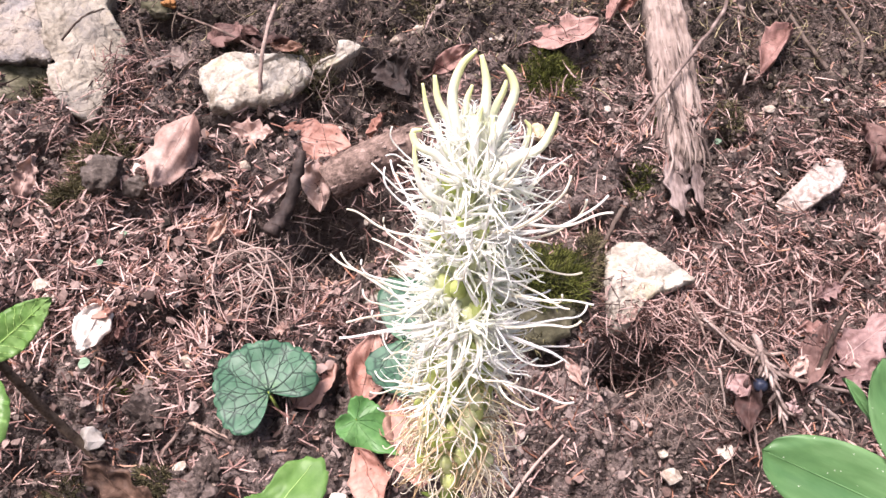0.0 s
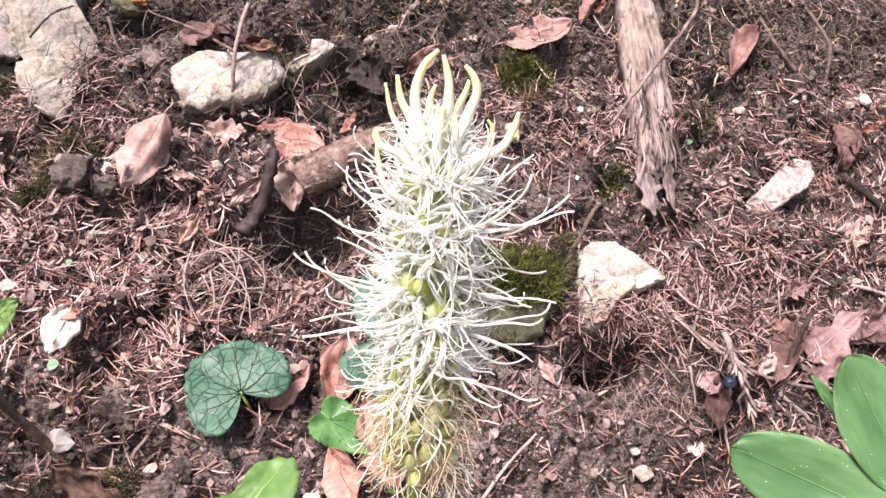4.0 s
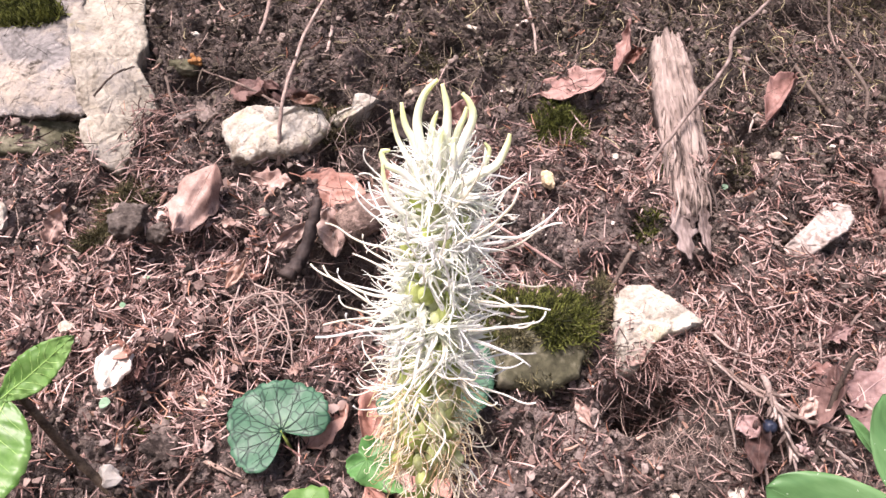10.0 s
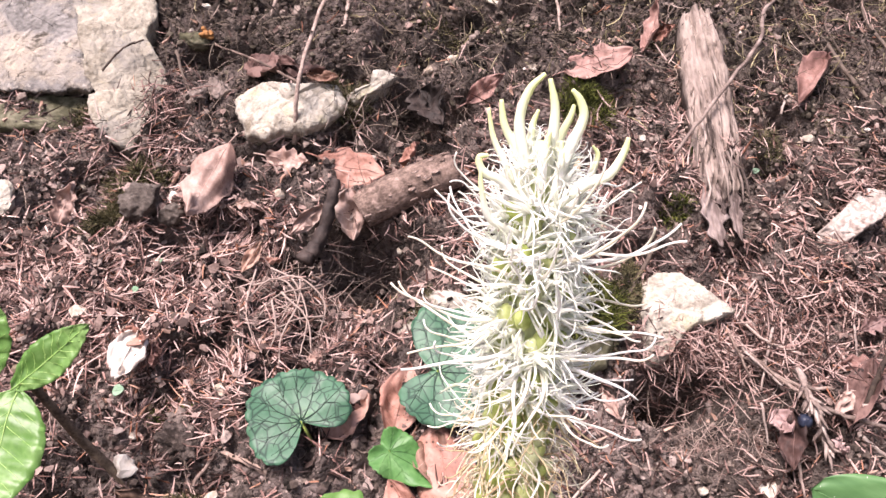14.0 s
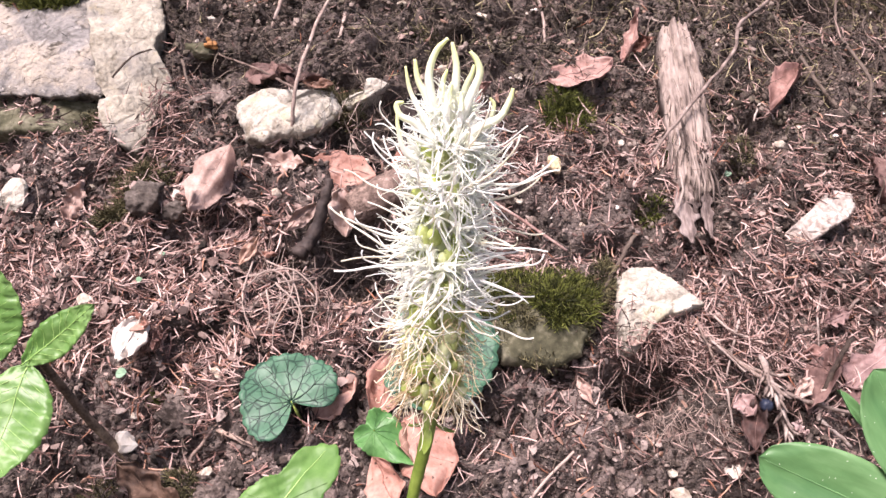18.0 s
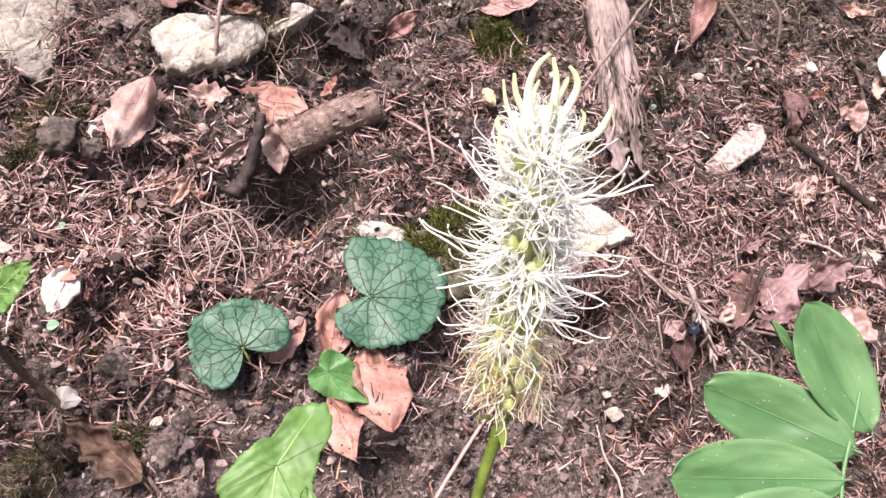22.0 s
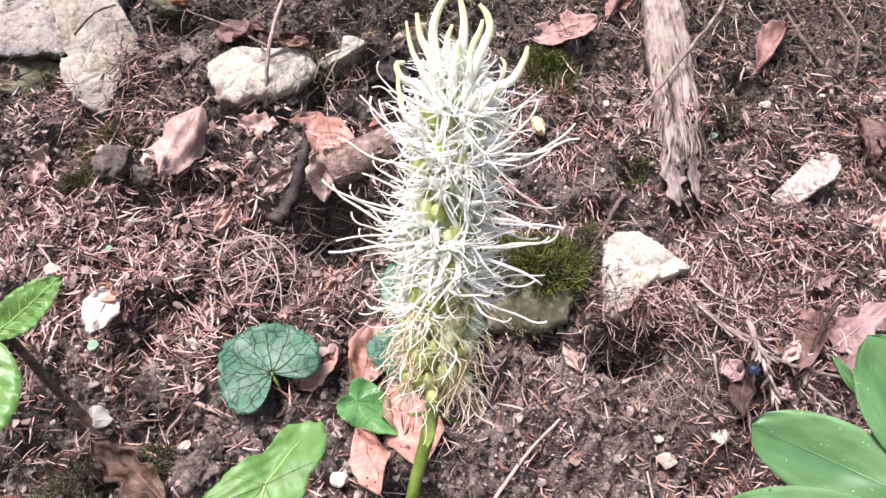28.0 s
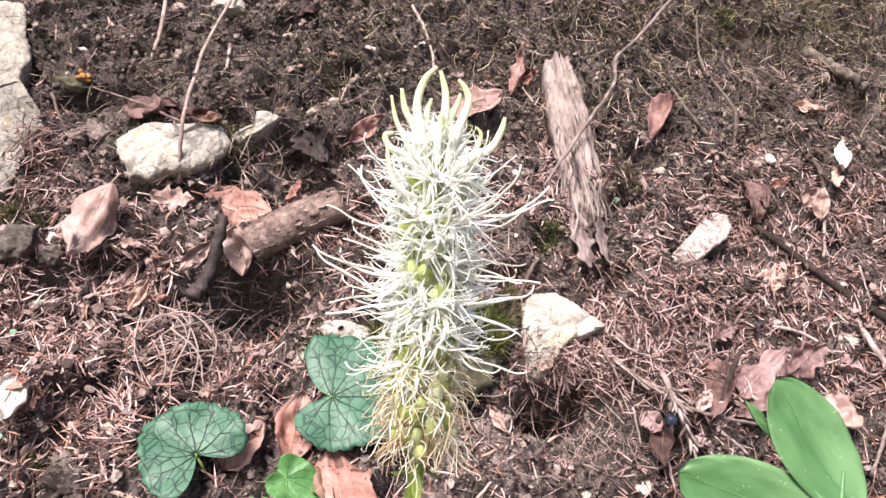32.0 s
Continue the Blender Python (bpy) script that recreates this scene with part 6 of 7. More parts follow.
v, f = tube([foot + AXIS * CORE * k / 16 for k in range(17)], (0.0020, 0.0036, 0.0034, 0.0030, 0.0016), 12, 0.12, 4)
part("axis", mesh("axis", v, f, AXIS_GREEN), rampion, "pale yellow-green flower axis")
g = np.random.default_rng(12)


def strand(length, rise0, rise1, hook, sway, radii, steps=12, sides=6, wave=0.0, phase=0.0, start=(0, 0, 0)):
    """A curved strand from the axis outwards (x), turning up by rise and hooking at its end."""
    p, pts = np.array(start, float), []
    step = length / steps
    for k in range(steps + 1):
        s = k / steps
        pts.append(p.copy())
        a = math.radians(rise0 + (rise1 - rise0) * s ** 1.4 + hook * max(0, s - 0.80) / 0.20 + wave * math.sin(s * 9 + phase))
        b = math.radians(sway * math.sin(s * 2.6) + wave * math.cos(s * 7 + phase))
        p = p + step * np.array([math.cos(a) * math.cos(b), math.sin(b), math.sin(a)])
    return tube(pts, radii, sides)


def floret_petals(seed):
    """An open floret: a short white tube torn into many thin curling strips."""
    g = np.random.default_rng(seed)
    pet = [tube([(0, 0, 0), (0.0020, 0, 0.0002), (0.0045, 0, 0.0008), (0.0075, 0, 0.0019)], (0.0007, 0.0009, 0.0006, 0.0002), 8, 0.15, seed)]
    for k in range(11):
        r = 0.00009 + 0.00014 * g.random() ** 1.5
        a = -55 + 95 * g.random()
        pet.append(strand(0.0050 + 0.0080 * g.random(), a, a + 20 + g.normal() * 45, g.normal() * 100, g.normal() * 60, (r * 2.0, r * 1.9, r * 1.1, r * 0.5), 11, 4, 7, g.random() * 6, start=(0.002, 0, 0.0004)))
    return mesh("floret", *joined(pet), PETAL)


def floret_style(seed, rise0, rise1, hook):
    """A long pale style, thick at its foot, with a small curled tip."""
    g = np.random.default_rng(seed)
    return mesh("style", *strand(0.0215, rise0 + g.normal() * 8, rise1 + g.normal() * 11, hook + g.normal() * 45, g.normal() * 30, (0.00030, 0.00033, 0.00030, 0.00026, 0.00022, 0.00019, 0.00019), 24, 6, 13.0 if rise0 < -10 else 9.0, g.random() * 6), STYLE)


def horn(points, radius):
    """An unopened bud, curved like a horn, along (right, back, up) points in millimetres from the spike's top."""
    line = spline([Vector((p[0] * 0.88, p[1] * 0.88, p[2])) * 0.001 for p in points], 8)
    return mesh("bud", *tube(line, (radius * 0.95, radius * 1.1, radius * 1.05, radius * 0.9, radius * 0.72, radius * 0.40), 10, 0.07, 3), HORN)


def floret_dry(seed, material):
    """A withered floret: long thin wavy curls that hang down."""
    g = np.random.default_rng(seed)
    pcs = []
    for k in range(5):
        r = 0.00010 + 0.00011 * g.random()
        a = 25 - 75 * g.random()
        pcs.append(strand(0.009 + 0.010 * g.random(), a, -98 + g.normal() * 24, g.normal() * 130, g.normal() * 45, (r, r * 1.3, r * 1.1, r * 0.7), 20, 4, 27, g.random() * 6))
    return mesh("dry_floret", *joined(pcs), material)


def hanging_strap(seed):
    g = np.random.default_rng(seed)
    return mesh("wilted_petal", *strand(0.019, 5, -96, g.normal() * 25, g.normal() * 22, (0.00020, 0.00032, 0.00040, 0.00034, 0.00025, 0.00012), 16, 5, 12, g.random() * 6), PETAL)


petals = [floret_petals(900 + k) for k in range(14)]
styles_low, styles_mid, styles_high = ([floret_style(930 + 20 * j + k, *how) for k in range(9)] for j, how in enumerate(((-22, 14, 50), (-6, 26, 35), (12, 48, 10))))
dries, creams = ([floret_dry(970 + 20 * j + k, m) for k in range(12)] for j, m in enumerate((WITHER, CREAM)))
straps = [hanging_strap(990 + k) for k in range(6)]
cv, cf = ico(2)
capsule = mesh("capsule", cv * np.array([0.0040, 0.0018, 0.0022]), cf, CAPSULE)
REACH = ((0.0, 0.009), (0.13, 0.011), (0.24, 0.014), (0.34, 0.0205), (0.50, 0.0235), (0.70, 0.0230), (0.84, 0.0190), (0.92, 0.0130), (1.0, 0.008))
for n in range(210):
    s = (n + 0.5) / 210
    turn = math.degrees(n * 2.39996) + g.normal() * 14
    reach = np.interp(s, [a for a, b in REACH], [b for a, b in REACH]) * (0.82 + 0.34 * g.random())
    core = 0.0036 * (1 - 0.35 * s)
    place = spike @ pose(0, 0, 0.004 + s * (CORE - 0.007) + g.normal() * 0.0012, 0, 0, turn) @ pose(core, 0, 0)
    k = reach / 0.0215
    if s < 0.40 or (n % 2 == 0 and s < 0.84):
        part("seed_capsule", capsule, rampion, "", place @ pose(0.0012 if s < 0.5 else 0.0022, 0, 0, 0, -52 + g.normal() * 14) @ Matrix.Scale((0.9 if s < 0.4 else 0.7) + 0.25 * g.random(), 4))
    if s < 0.26:
        for j in range(1 + (n % 3 == 0)):
            kind = creams if s > 0.12 + 0.16 * g.random() else dries
            part("dry_floret", kind[(n + 5 * j) % len(kind)], rampion, "", place @ pose(0, 0, 0, g.normal() * 22, -8 + g.normal() * 12) @ Matrix.Scale(0.58 + 0.34 * g.random(), 4))
        if n % 11 == 0:
            part("wilted_petal", straps[n % len(straps)], rampion, "", place @ pose(0, 0, 0, g.normal() * 25, 10 + g.normal() * 14) @ Matrix.Scale(0.55 + 0.35 * g.random(), 4))
        continue
    if s < 0.42 and n % 2:
        part("dry_floret", creams[n % len(creams)], rampion, "", place @ pose(0, 0, 0, g.normal() * 22, -14 + g.normal() * 12) @ Matrix.Scale(0.66 + 0.36 * g.random(), 4))
    tip = np.interp(s, (0.26, 0.40, 0.60, 0.88, 1.0), (30, 10, -2, -22, -50)) + g.normal() * 10
    if n % 5 or s > 0.8:
        part("floret", petals[n % len(petals)], rampion, "", place @ pose(0, 0, 0, g.normal() * 60, tip) @ Matrix.Scale(np.interp(s, (0.26, 0.5, 0.84, 0.94, 1.0), (0.9, 1.05, 1.05, 0.8, 0.5)) * (0.85 + 0.25 * g.random()), 4))
    if s < 0.89 and n % 5 != 0 and n % 3 != 1:
        kind = styles_low if s < 0.44 else styles_mid if s < 0.66 else styles_high
        part("style", kind[n % len(kind)], rampion, "", place @ pose(0, 0, 0, g.normal() * 16, g.normal() * 9) @ Matrix.Scale(k, 4))
    if s < 0.44 and n % 9 == 0:
        part("wilted_petal", straps[n % len(straps)], rampion, "", place @ pose(0, 0, 0, g.normal() * 25, g.normal() * 14) @ Matrix.Scale(0.75 + 0.35 * g.random(), 4))
# the unopened, horn-like buds at the top
crown = spike @ Matrix.Translation((0, 0, CORE))


def crown_bud(radius, points):
    part("bud", horn(points, radius * 0.86), rampion, "white bud with a yellow-green horn tip", crown)


crown_bud(0.00105, ((-2.6, -2, -7), (-5.0, -3, 0.2), (-5.6, -3, 4.4), (-4.2, -3, 8.8), (-1.5, -3, 11.6)))
crown_bud(0.00105, ((0.6, -2, -7), (1.0, -3.4, 1.0), (0.9, -3.2, 6.2), (-0.5, -2.8, 10.8)))
crown_bud(0.00100, ((2.6, -1, -8), (4.6, -2, -1), (6.7, -2, 4.4), (5.8, -2, 7.4), (4.0, -2, 9.2)))
crown_bud(0.00080, ((1.8, 2, -8), (3.2, 2, 0.4), (4.8, 2, 4.4), (5.2, 2, 6.4)))
crown_bud(0.00090, ((-0.5, -5, -8), (-0.6, -5.5, -2), (0.2, -5.2, 2.6)))
crown_bud(0.00085, ((2.0, -5, -9), (2.8, -5.5, -4), (2.6, -5.0, 0.8)))
crown_bud(0.00080, ((-1.5, 3, -7), (-2.5, 4, 1), (-1.5, 4, 5)))
crown_bud(0.00095, ((-3.0, -1, -11), (-5.4, -2, -2.2), (-8.3, -2, 2.4), (-9.4, -2, 6.8)))
crown_bud(0.00070, ((-3.5, 0, -14), (-7.2, -1, -5), (-10.2, -1, 0), (-11.7, -1, 5.2)))
crown_bud(0.00085, ((-3.5, -3, -11), (-8.4, -5, -6.6), (-11.8, -6, -5.2), (-13.0, -6, -2.8), (-11.2, -6, -2.2)))
crown_bud(0.00100, ((3.5, -3, -11), (7.8, -5, -6.6), (12.2, -6, -4.2), (14.4, -6, -0.4), (15.0, -6, 2.2)))
crown_bud(0.00070, ((-4.0, -4, -16), (-10.0, -7, -13), (-12.0, -8, -8), (-12.6, -8, -4.6)))
crown_bud(0.00065, ((4.0, 2, -12), (9.0, 2, -8), (11.0, 2, -2.5), (9.8, 2, -0.5)))
for turn, size in ((20, 0.8), (140, 0.9), (265, 1.0)):
    p = spike @ pose(0, 0, -0.002, 0, 0, turn)
    v, f, _ = leaf_shape(0.009 * size, 0.0025, "lance", bend=0.9, cup=0.3, ns=10, nw=6)
    part("bract", mesh("bract", v, f, STALK), rampion, "", p @ pose(0.001, 0, 0, 0, 55))

# ---- litter: needles, crumbs, rootlets, moss ----


def scatter(count, weight, seed, lo=(-0.48, -0.31), hi=(0.66, 0.52)):
    """Random places on the bank, thinned by a weight from 0 to 1."""
    g = np.random.default_rng(seed)
    u, v = g.uniform(lo[0], hi[0], count * 4), g.uniform(lo[1], hi[1], count * 4)
    keep = g.random(count * 4) < weight(u, v)
    return u[keep][:count], v[keep][:count], g


def hump(u, v, cu, cv, ru, rv):
    return np.exp(-((u - cu) / ru) ** 2 - ((v - cv) / rv) ** 2)


def litter(u, v):
    w = 0.24 * (v < 0.17) * (1 - 0.6 * (v < -0.06) * (u < 0.24)) + 0.04 * (v < 0.2) + 0.012 + 2.2 * hump(u, v, -0.24, -0.01, 0.17, 0.09) + 1.1 * hump(u, v, 0.38, 0.05, 0.22, 0.14) + 0.6 * hump(u, v, 0.10, 0.12, 0.14, 0.09)
    w += 0.12 * hump(u, v, 0.12, -0.08, 0.12, 0.05) + 0.35 * hump(u, v, 0.14, -0.17, 0.08, 0.05) + 0.4 * hump(u, v, -0.30, 0.08, 0.12, 0.05) + 0.3 * hump(u, v, 0.18, -0.2, 0.2, 0.09)
    w *= 1 - np.clip(1.1 * (hump(u, v, -0.100, 0.030, 0.034, 0.026) + hump(u, v, -0.051, 0.172, 0.03, 0.028) + 1.2 * hump(u, v, 0.146, -0.062, 0.045, 0.028)), 0, 0.97)
    w = w * (1 - 0.55 * hump(u, v, 0.23, 0.06, 0.10, 0.08) - 0.4 * hump(u, v, 0.09, -0.085, 0.06, 0.04))
    w = w * (1 - 0.45 * hump(u, v, 0.08, -0.20, 0.12, 0.085) - 0.55 * hump(u, v, -0.23, -0.24, 0.12, 0.06))
    return np.clip(np.minimum(w, 2.0) * np.clip(3.0 * speckle(u * 22, v * 22, 31) * speckle(u * 60, v * 60, 32) - 0.22 + 0.5 * (speckle(u * 9, v * 9, 30) - 0.5), 0.05, 1), 0, 1)


def open_soil(u, v):
    """Nought where the soil lies bare in hollows, else one."""
    return 1 - np.clip(1.3 * (hump(u, v, -0.088, 0.026, 0.060, 0.040) + hump(u, v, 0.146, -0.062, 0.045, 0.026) + hump(u, v, -0.051, 0.172, 0.040, 0.030) + 0.5 * hump(u, v, 0.08, -0.20, 0.11, 0.08)), 0, 0.97)


def lying(g, k, lift_by=0.25, drift=None):
    """Directions along the bank; with drift (u, v) neighbours lie more or less alike."""
    a = g.uniform(0, 2 * np.pi, k)
    if drift is not None:
        a = 9.0 * speckle(drift[0] * 26, drift[1] * 26, 77) + 4.0 * speckle(drift[0] * 80, drift[1] * 80, 78) + 0.75 * g.normal(size=k)
    return np.stack([np.cos(a), np.sin(a), lift_by * g.normal(size=k)], -1)


u, v, g = scatter(40000, lambda u, v: litter(u, v) * open_soil(u, v), 41)
fuzz("needle_litter", "thick litter of fallen reddish-brown spruce needles", "needles", lift(u, v, 0.0012 + 0.003 * g.random(len(u))), lying(g, len(u), 0.22, (u, v)), 0.006 + 0.015 * g.random(len(u)) ** 1.2, 0.00066, NEEDLE, 0.11, 3, 3, 42)
u, v, g = scatter(21000, lambda u, v: np.clip(0.30 + litter(u, v), 0, 1) * (0.25 + 0.75 * speckle(u * 30, v * 30, 39)), 93)
fuzz("old_needles", "fine dark litter of broken old needles", "needles", lift(u, v, 0.0006 + 0.0016 * g.random(len(u))), lying(g, len(u), 0.3), 0.003 + 0.010 * g.random(len(u)) ** 1.5, 0.00050, DARK_NEEDLE, 0.25, 2, 3, 94)
u, v, g = scatter(15000, lambda u, v: np.clip(1.0 * hump(u, v, -0.24, -0.005, 0.16, 0.085) + 0.25 * hump(u, v, 0.36, 0.03, 0.16, 0.10), 0, 1) * open_soil(u, v) * (0.25 + 0.75 * speckle(u * 28, v * 28, 101)), 102)
fuzz("needle_mat", "dry pale reddish needles and stalks matted on the bank", "needles", lift(u, v, 0.003 + 0.004 * g.random(len(u))), lying(g, len(u), 0.25, (u, v)), 0.006 + 0.016 * g.random(len(u)) ** 1.4, 0.00064, MAT, 0.12, 3, 3, 103)
u, v, g = scatter(4200, lambda u, v: open_soil(u, v) * np.clip(1.0 * hump(u, v, -0.24, -0.01, 0.15, 0.075) + 0.3 * hump(u, v, 0.36, 0.03, 0.16, 0.10), 0, 1), 115)
fuzz("bark_slivers", "flat slivers of bark and wood in the needle litter", "leaf litter", lift(u, v, 0.004 + 0.003 * g.random(len(u))), lying(g, len(u), 0.2), 0.005 + 0.012 * g.random(len(u)) ** 2, 0.0010, MAT, 0.06, 1, 4, 116)
u, v, g = tufts(((0.1700, -0.0300, 0.026, 0.011, 620), (0.1400, -0.0390, 0.014, 0.010, 120), (-0.2810, 0.1576, 0.016, 0.018, 160), (-0.2888, 0.1015, 0.020, 0.010, 90), (0.2076, -0.0330, 0.030, 0.020, 260), (0.2726, 0.0161, 0.03, 0.02, 260), (0.4893, 0.3471, 0.03, 0.015, 110), (0.3620, 0.3393, 0.03, 0.012, 80), (0.2853, 0.4236, 0.02, 0.008, 40), (0.5022, 0.2799, 0.03, 0.015, 90)), 104)
fuzz("needle_clumps", "clumps of reddish needles caught on the bank", "needles", lift(u, v, 0.004 + 0.008 * g.random(len(u))), lying(g, len(u), 0.4), g.uniform(0.008, 0.024, len(u)), 0.00054, NEEDLE, 0.09, 2, 4, 105)
u, v, g = scatter(1300, lambda u, v: np.clip(litter(u, v) * 0.9 + 0.08, 0, 1), 40)
fuzz("orange_needles", "freshly fallen orange-brown spruce needles", "needles", lift(u, v, 0.003 + 0.002 * g.random(len(u))), lying(g, len(u), 0.25), g.uniform(0.007, 0.018, len(u)), 0.00062, ORANGE_NEEDLE, 0.14, 3, 4, 39)
u, v, g = scatter(7500, lambda u, v: np.clip(0.25 + 0.8 * (v > 0.12) * speckle(u * 16, v * 16, 33) + 0.5 * hump(u, v, -0.08, 0.03, 0.08, 0.06) + 0.5 * hump(u, v, 0.17, -0.04, 0.08, 0.05), 0, 1), 43)
w = lying(g, len(u), 0.5)
w[:, 1] -= 0.5
fuzz("rootlets", "tangle of fine brown rootlets in the soil", "roots", lift(u, v, 0.001), w, g.uniform(0.010, 0.038, len(u)), 0.00034, FIBRE, 0.45, 4, 3, 44)
u, v, g = scatter(9000, lambda u, v: np.clip((v - 0.16) * 4, 0, 1) * np.clip(0.35 + u * 2, 0.1, 1) * np.clip(3 * speckle(u * 20, v * 20, 111) * speckle(u * 50, v * 50, 112) - 0.3, 0, 1), 113)
w = lying(g, len(u), 0.6)
w[:, 1] -= 0.4
fuzz("moss_threads", "thin olive moss threads over the upper bank", "moss", lift(u, v, 0.003), w, g.uniform(0.007, 0.026, len(u)), 0.00048, OLIVE, 0.45, 4, 3, 114)
u, v, g = scatter(1500, lambda u, v: np.clip((v - 0.20) * 6, 0, 1) * np.clip(0.25 + u * 2, 0.05, 1) * (0.2 + 0.8 * speckle(u * 14, v * 14, 141)), 142)
w = lying(g, len(u), 0.5)
w[:, 1] -= 1.1
fuzz("hanging_stems", "thin dry stems and roots hanging on the upper bank", "roots", lift(u, v, 0.005), w, g.uniform(0.010, 0.042, len(u)), 0.00042, PALE_FIBRE, 0.35, 5, 3, 143)
u, v, g = tufts(((-0.1420, -0.0159, 0.026, 0.016, 40), (-0.10, 0.035, 0.02, 0.02, 40), (-0.1201, -0.0320, 0.018, 0.010, 40), (0.1705, -0.0882, 0.030, 0.012, 6), (0.2035, -0.0499, 0.025, 0.020, 12), (-0.1064, 0.1726, 0.04, 0.02, 40)), 45)
fuzz("dry_roots", "loose net of pale dry rootlets", "roots", lift(u, v, 0.004 + 0.004 * g.random(len(u))), lying(g, len(u), 0.30), g.uniform(0.016, 0.048, len(u)), 0.00044, PALE_FIBRE, 0.28, 7, 4, 46)
u, v, g = scatter(6500, lambda u, v: np.clip((v - 0.12) * 5, 0, 1) * (0.25 + 0.75 * speckle(u * 12, v * 12, 37)), 88)
w = lying(g, len(u), 0.45)
w[:, 1] -= 0.9
fuzz("root_mat", "matted dark roots hanging in the upper bank", "roots", lift(u, v, 0.002), w, g.uniform(0.012, 0.045, len(u)), 0.00042, DARK_FIBRE, 0.35, 4, 3, 89)

u, v, g = tufts(((0.1740, -0.0880, 0.015, 0.007, 120), (0.1860, -0.0960, 0.010, 0.005, 40)), 131)
fuzz("root_net", "fine whitish net of dead roots over a hollow", "roots", lift(u, v, 0.006 + 0.006 * g.random(len(u))), lying(g, len(u), 0.25), g.uniform(0.006, 0.022, len(u)), 0.00022, PALE_FIBRE, 0.35, 5, 3, 132)


def crumbs(name, label, category, count, weight, seed, lo, hi, material, level=1, sink=0.2, heap=0, flat=1.0, out_by=0.0):
    u, v, g = scatter(count, weight, seed)
    up = 0 * u
    if heap:
        # each place becomes a small heap of crumbs
        wide = np.repeat(0.0025 + 0.0055 * g.random(len(u)) ** 2, heap)
        ball = g.normal(size=(len(u) * heap, 3))
        ball /= np.linalg.norm(ball, axis=1)[:, None]
        u, v = np.repeat(u, heap) + ball[:, 0] * wide, np.repeat(v, heap) + ball[:, 1] * wide
        up = (0.35 + ball[:, 2]) * wide * 0.8
    bv, bf = ico(level)
    k, n = len(u), len(bv)
    size = lo + (hi - lo) * g.random(k) ** 3
    axes = size[:, None] * g.uniform(0.65, 1.25, (k, 3))
    jit = 1 + 0.8 * (g.random((k, n, 1)) - 0.5)
    a = g.uniform(0, 6.28, k)
    p = bv[None] * axes[:, None] * jit
    x, y = p[..., 0] * np.cos(a)[:, None] - p[..., 1] * np.sin(a)[:, None], p[..., 0] * np.sin(a)[:, None] + p[..., 1] * np.cos(a)[:, None]
    if flat < 1:
        p[..., 2] = p[..., 2] * flat + x * (0.35 * g.normal(size=k))[:, None] + y * (0.35 * g.normal(size=k))[:, None]
    c = lift(u, v, out_by) + np.stack([0 * u, 0 * u, up + size * (0.6 - sink)], -1)
    verts = np.stack([x, y, p[..., 2]], -1) + c[:, None]
    faces = (np.array(bf)[None] + (np.arange(k) * n)[:, None, None]).reshape(-1, 3)
    me = bpy.data.meshes.new(name)
    me.from_pydata(verts.reshape(-1, 3), [], faces)
    me.materials.append(material)
    me.update()
    ob = new(name, me)
    ob.matrix_basis = BANK
    return tagged(ob, label, category, kind="stuff")


crumbs("leaf_flakes", "flat pale flakes of bark and leaf in the litter", "leaf litter", 5200, lambda u, v: np.clip(1.0 * hump(u, v, -0.24, -0.005, 0.16, 0.085) + 0.25 * hump(u, v, 0.36, 0.03, 0.18, 0.12) + 0.12 * litter(u, v), 0, 1) * open_soil(u, v), 106, 0.0012, 0.0044, FLAKE, 1, 0.0, flat=0.16, out_by=0.004)
crumbs("soil_crumbs", "loose dark crumbs of soil", "soil", 21000, lambda u, v: np.clip(0.35 + 0.6 * speckle(u * 14, v * 14, 35) - 0.3 * litter(u, v) + 0.3 * (v < -0.1), 0, 1), 47, 0.0005, 0.0026, CLOD, 1, 0.4, flat=0.7)
crumbs("soil_clods", "crumbly clods of dark soil", "soil", 1250, lambda u, v: np.clip(0.15 + 0.5 * (v > 0.11) + 0.9 * speckle(u * 11, v * 11, 36) - 0.4 * litter(u, v), 0, 1) * (1 - 0.85 * hump(u, v, 0.10, -0.20, 0.14, 0.09) - 0.7 * hump(u, v, -0.22, -0.24, 0.12, 0.06)), 87, 0.0008, 0.0034, CLOD, 1, 0.0, heap=15)
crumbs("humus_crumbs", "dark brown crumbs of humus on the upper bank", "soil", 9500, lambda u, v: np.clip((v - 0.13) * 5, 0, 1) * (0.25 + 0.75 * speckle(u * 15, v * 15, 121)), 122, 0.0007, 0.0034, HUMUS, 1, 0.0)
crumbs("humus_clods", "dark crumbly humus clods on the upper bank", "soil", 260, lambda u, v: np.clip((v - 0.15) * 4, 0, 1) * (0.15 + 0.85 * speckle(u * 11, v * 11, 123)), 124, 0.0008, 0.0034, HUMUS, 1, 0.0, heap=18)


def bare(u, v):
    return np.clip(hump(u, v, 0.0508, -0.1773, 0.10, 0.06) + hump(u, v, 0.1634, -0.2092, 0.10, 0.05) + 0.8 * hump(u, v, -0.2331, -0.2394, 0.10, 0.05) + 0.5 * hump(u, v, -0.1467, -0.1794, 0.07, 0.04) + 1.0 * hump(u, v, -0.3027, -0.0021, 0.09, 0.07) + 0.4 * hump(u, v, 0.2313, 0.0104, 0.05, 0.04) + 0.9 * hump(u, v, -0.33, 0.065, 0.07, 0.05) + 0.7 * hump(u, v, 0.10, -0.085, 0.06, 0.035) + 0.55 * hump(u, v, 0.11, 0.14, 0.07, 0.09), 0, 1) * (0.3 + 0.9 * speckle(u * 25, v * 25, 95))


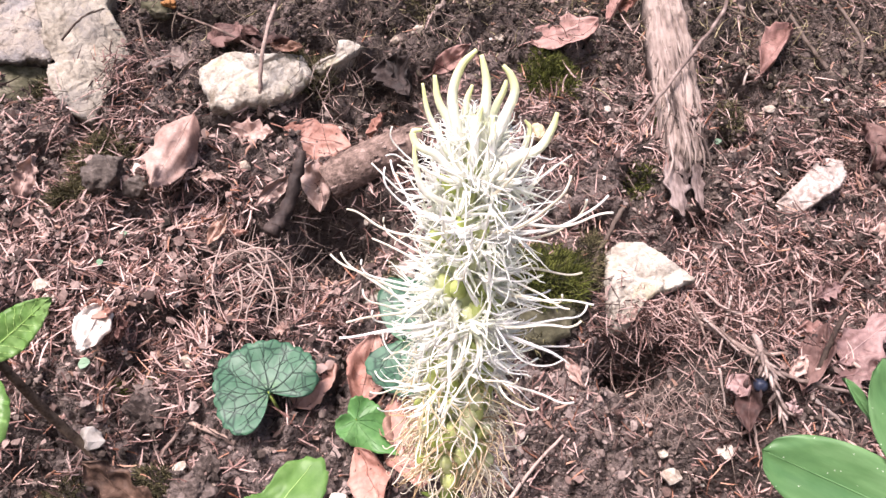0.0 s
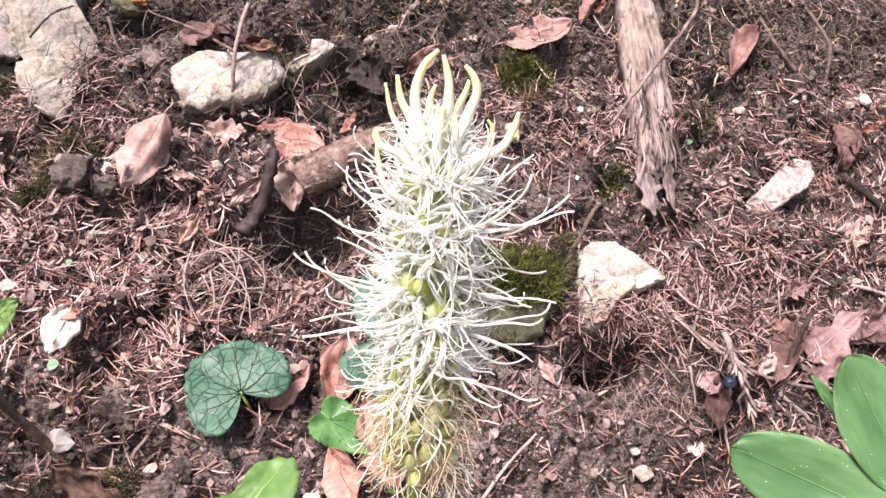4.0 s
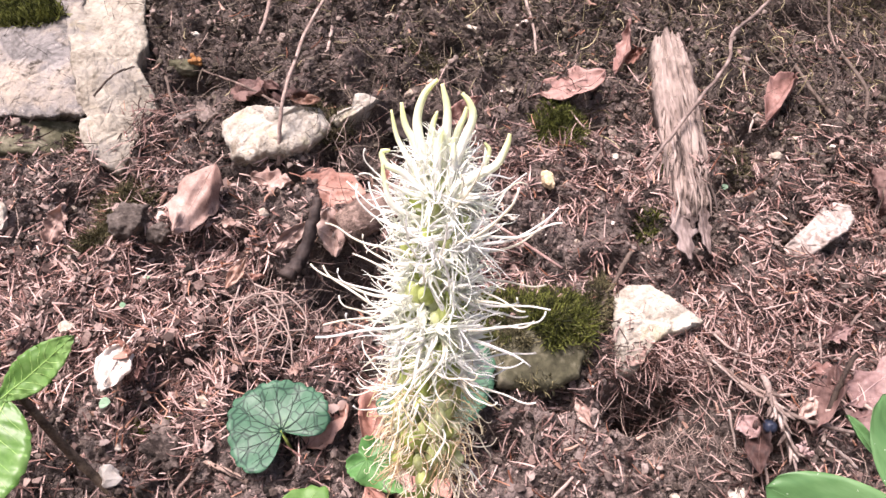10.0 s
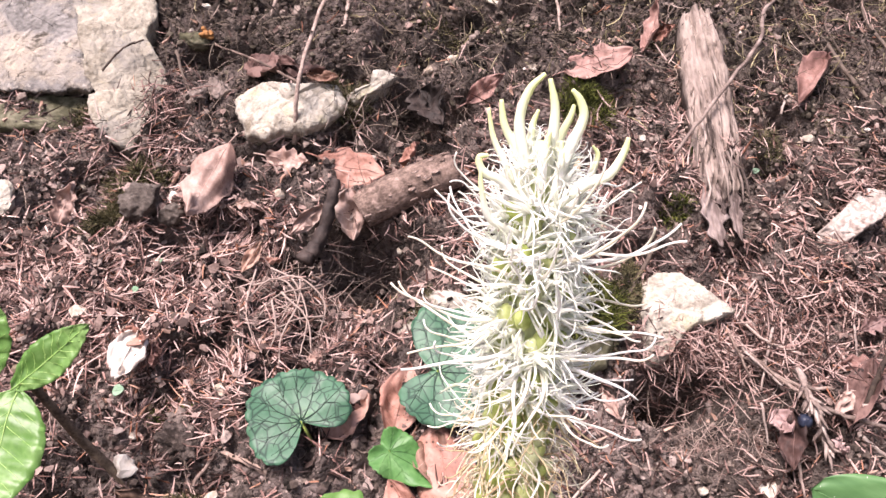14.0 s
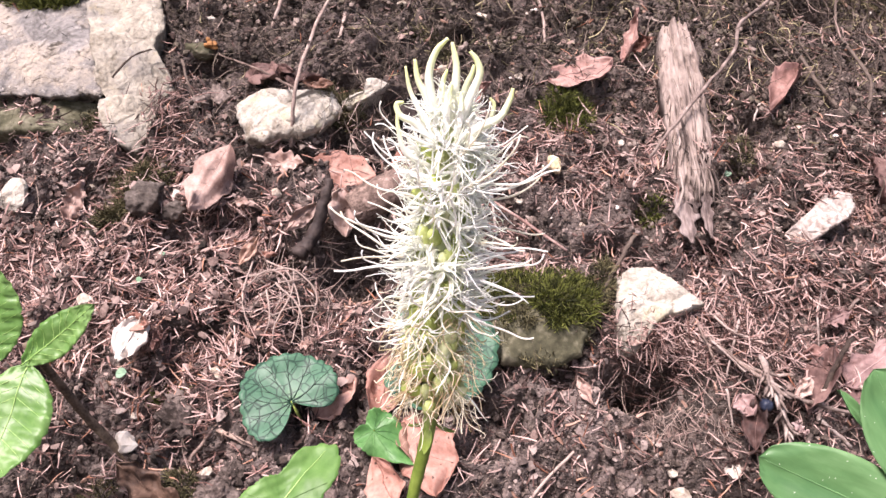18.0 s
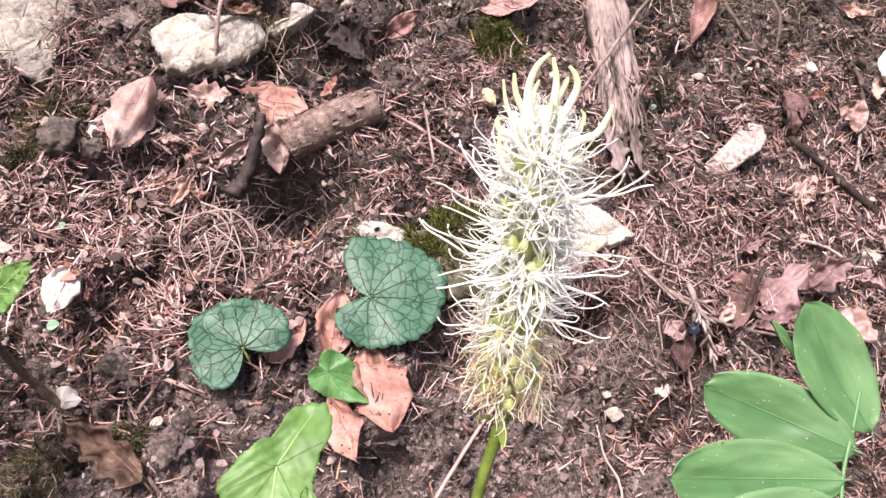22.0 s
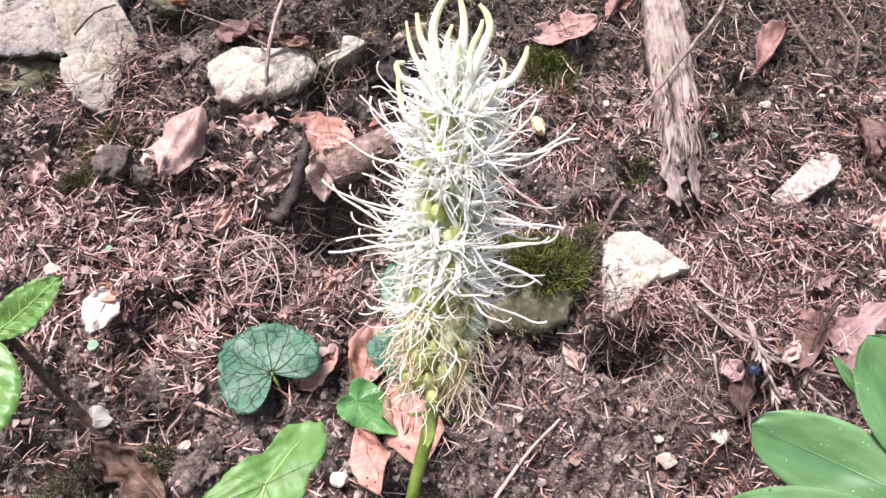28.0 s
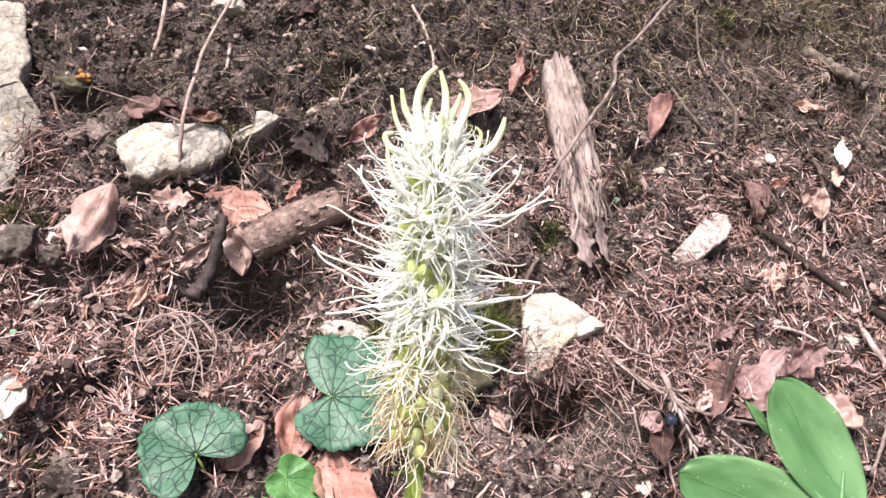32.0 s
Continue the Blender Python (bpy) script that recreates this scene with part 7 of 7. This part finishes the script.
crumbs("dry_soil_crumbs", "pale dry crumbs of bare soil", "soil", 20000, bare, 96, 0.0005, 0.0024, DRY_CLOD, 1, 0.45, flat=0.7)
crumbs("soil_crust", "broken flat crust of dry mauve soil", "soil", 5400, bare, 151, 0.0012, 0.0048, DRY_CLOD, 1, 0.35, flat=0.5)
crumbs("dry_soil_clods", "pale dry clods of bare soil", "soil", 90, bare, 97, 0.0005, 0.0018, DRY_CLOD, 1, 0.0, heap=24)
crumbs("stone_grit", "scattered whitish limestone grit", "gravel", 420, lambda u, v: 0.4 + 0 * u, 48, 0.0008, 0.0030, CHIPS, 1)
crumbs("bark_crumbs", "small flakes of bark, bud scales and torn leaf", "leaf litter", 8000, lambda u, v: np.clip(litter(u, v) * 0.9 + 0.10, 0, 1), 91, 0.0008, 0.0034, SCRAP, 1, 0.0, flat=0.22, out_by=0.002)
u, v, g = scatter(700, lambda u, v: np.clip(litter(u, v) * 0.8 + 0.1, 0, 1), 49)
fuzz("leaf_scraps", "small torn scraps of dead leaves and bud scales", "leaf litter", lift(u, v, 0.003), lying(g, len(u), 0.25), g.uniform(0.004, 0.012, len(u)), 0.0016, DEAD, 0.2, 2, 4, 50)


def moss(label, u, v, ru, rv, count, n=-0.001, length=0.008, material=None, seed=1, dome=0.0, radius=0.00035):
    g = np.random.default_rng(seed)
    r, a = np.sqrt(g.random(count)), g.uniform(0, 6.283, count)
    r *= 0.75 + 0.5 * speckle(a * 2.5, a * 0 + seed, seed)
    x, y = r * np.cos(a), r * np.sin(a)
    base = lift(u + x * ru, v + y * rv, n + dome * np.maximum(0, 1 - r * r))
    w = np.stack([0.8 * x + 0.6 * g.normal(size=count), 0.8 * y + 0.6 * g.normal(size=count) - 0.1, 0.9 + 0 * x], -1)
    return fuzz("moss", label, "moss", base, w, 0.75 * length * (0.5 + 0.8 * g.random(count)), radius, material or MOSS, 0.3, 2, 3, seed)


moss_on("thick green moss cushion on the flat boulder", mossy, 8000, lambda p, n: (n[:, 2] > 0.15) & (p[:, 1] > -0.030 + 0.15 * np.abs(p[:, 0] - 0.06)) & (speckle(p[:, 0] * 60, p[:, 1] * 60, 3) > 0.22), 0.009, MOSS, 51, 0.0005)
moss_on("olive moss on the side of the boulder", mossy, 2600, lambda p, n: (speckle(p[:, 0] * 70, p[:, 1] * 70, 4) > 0.5) & (n[:, 2] > -0.3), 0.007, DULL_MOSS, 52, 0.0004)
moss_on("small moss tufts on the pale stone", pale_flat, 500, lambda p, n: (n[:, 1] > 0.2) & (speckle(p[:, 0] * 80, p[:, 1] * 80, 5) > 0.5), 0.006, DULL_MOSS, 54, 0.0004)
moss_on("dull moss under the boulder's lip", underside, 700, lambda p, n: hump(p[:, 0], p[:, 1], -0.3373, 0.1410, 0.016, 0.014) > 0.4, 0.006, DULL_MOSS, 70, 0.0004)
moss_on("bright moss on top of the boulder", grey_face, 2600, lambda p, n: hump(p[:, 0], p[:, 1], -0.4300, 0.2760, 0.040, 0.022) > 0.4, 0.011, MOSS, 57, 0.0006)
moss("small green moss tuft on soil", 0.0827, 0.1917, 0.023, 0.025, 2400, 0.000, 0.014, MOSS, 53, 0.006)
moss("dark moss in the litter", -0.2882, 0.0854, 0.024, 0.016, 1700, 0.000, 0.014, DULL_MOSS, 55, 0.007)
moss("dark moss beside the dark stone", -0.2920, 0.0451, 0.014, 0.020, 1500, 0.000, 0.016, DULL_MOSS, 56, 0.008)
moss("dull moss between the roots", -0.1229, 0.1804, 0.018, 0.018, 900, 0.000, 0.012, DULL_MOSS, 58, 0.004)
moss("green moss tuft below the slab", 0.1551, 0.0930, 0.010, 0.012, 400, 0.000, 0.009, MOSS, 59, 0.002)
moss("mossy patch in the litter", 0.2369, 0.1603, 0.012, 0.018, 450, 0.000, 0.009, DULL_MOSS, 60, 0.002)
moss("moss on the upper bank", 0.4291, 0.4350, 0.060, 0.024, 500, 0.000, 0.018, DULL_MOSS, 61, 0.006)
moss("olive moss on the dark upper bank", 0.5549, 0.4457, 0.07, 0.03, 500, 0.000, 0.018, DULL_MOSS, 71, 0.006)
moss("moss sprig on a root", 0.4204, 0.4470, 0.010, 0.008, 160, 0.010, 0.010, MOSS, 62, 0.002)
moss("moss at the top of the bank", -0.0221, 0.2796, 0.060, 0.016, 1200, 0.000, 0.010, DULL_MOSS, 63, 0.003)
moss("yellow-green moss on the slab", 0.1740, 0.1470, 0.006, 0.009, 180, 0.018, 0.007, MOSS, 72, 0.002)
moss("moss tuft beside the crumpled leaf", -0.1797, -0.1689, 0.010, 0.012, 500, 0.002, 0.008, DULL_MOSS, 64, 0.004)
moss("yellowish moss patch in the litter", -0.2084, -0.1028, 0.016, 0.010, 420, 0.000, 0.009, MOSS, 65, 0.001)
moss("moss hanging beside the white stone", 0.1108, 0.0139, 0.010, 0.024, 600, 0.004, 0.010, DULL_MOSS, 66, 0.003)
moss("moss on the shaded soil", -0.2473, -0.1885, 0.030, 0.026, 1200, 0.000, 0.010, DULL_MOSS, 67, 0.003)
moss("moss at the boulder's foot", -0.2738, 0.0902, 0.022, 0.010, 600, 0.000, 0.011, DULL_MOSS, 68, 0.003)
moss("moss along the upper bank", 0.5138, 0.3984, 0.080, 0.030, 600, 0.000, 0.020, DULL_MOSS, 69, 0.006)
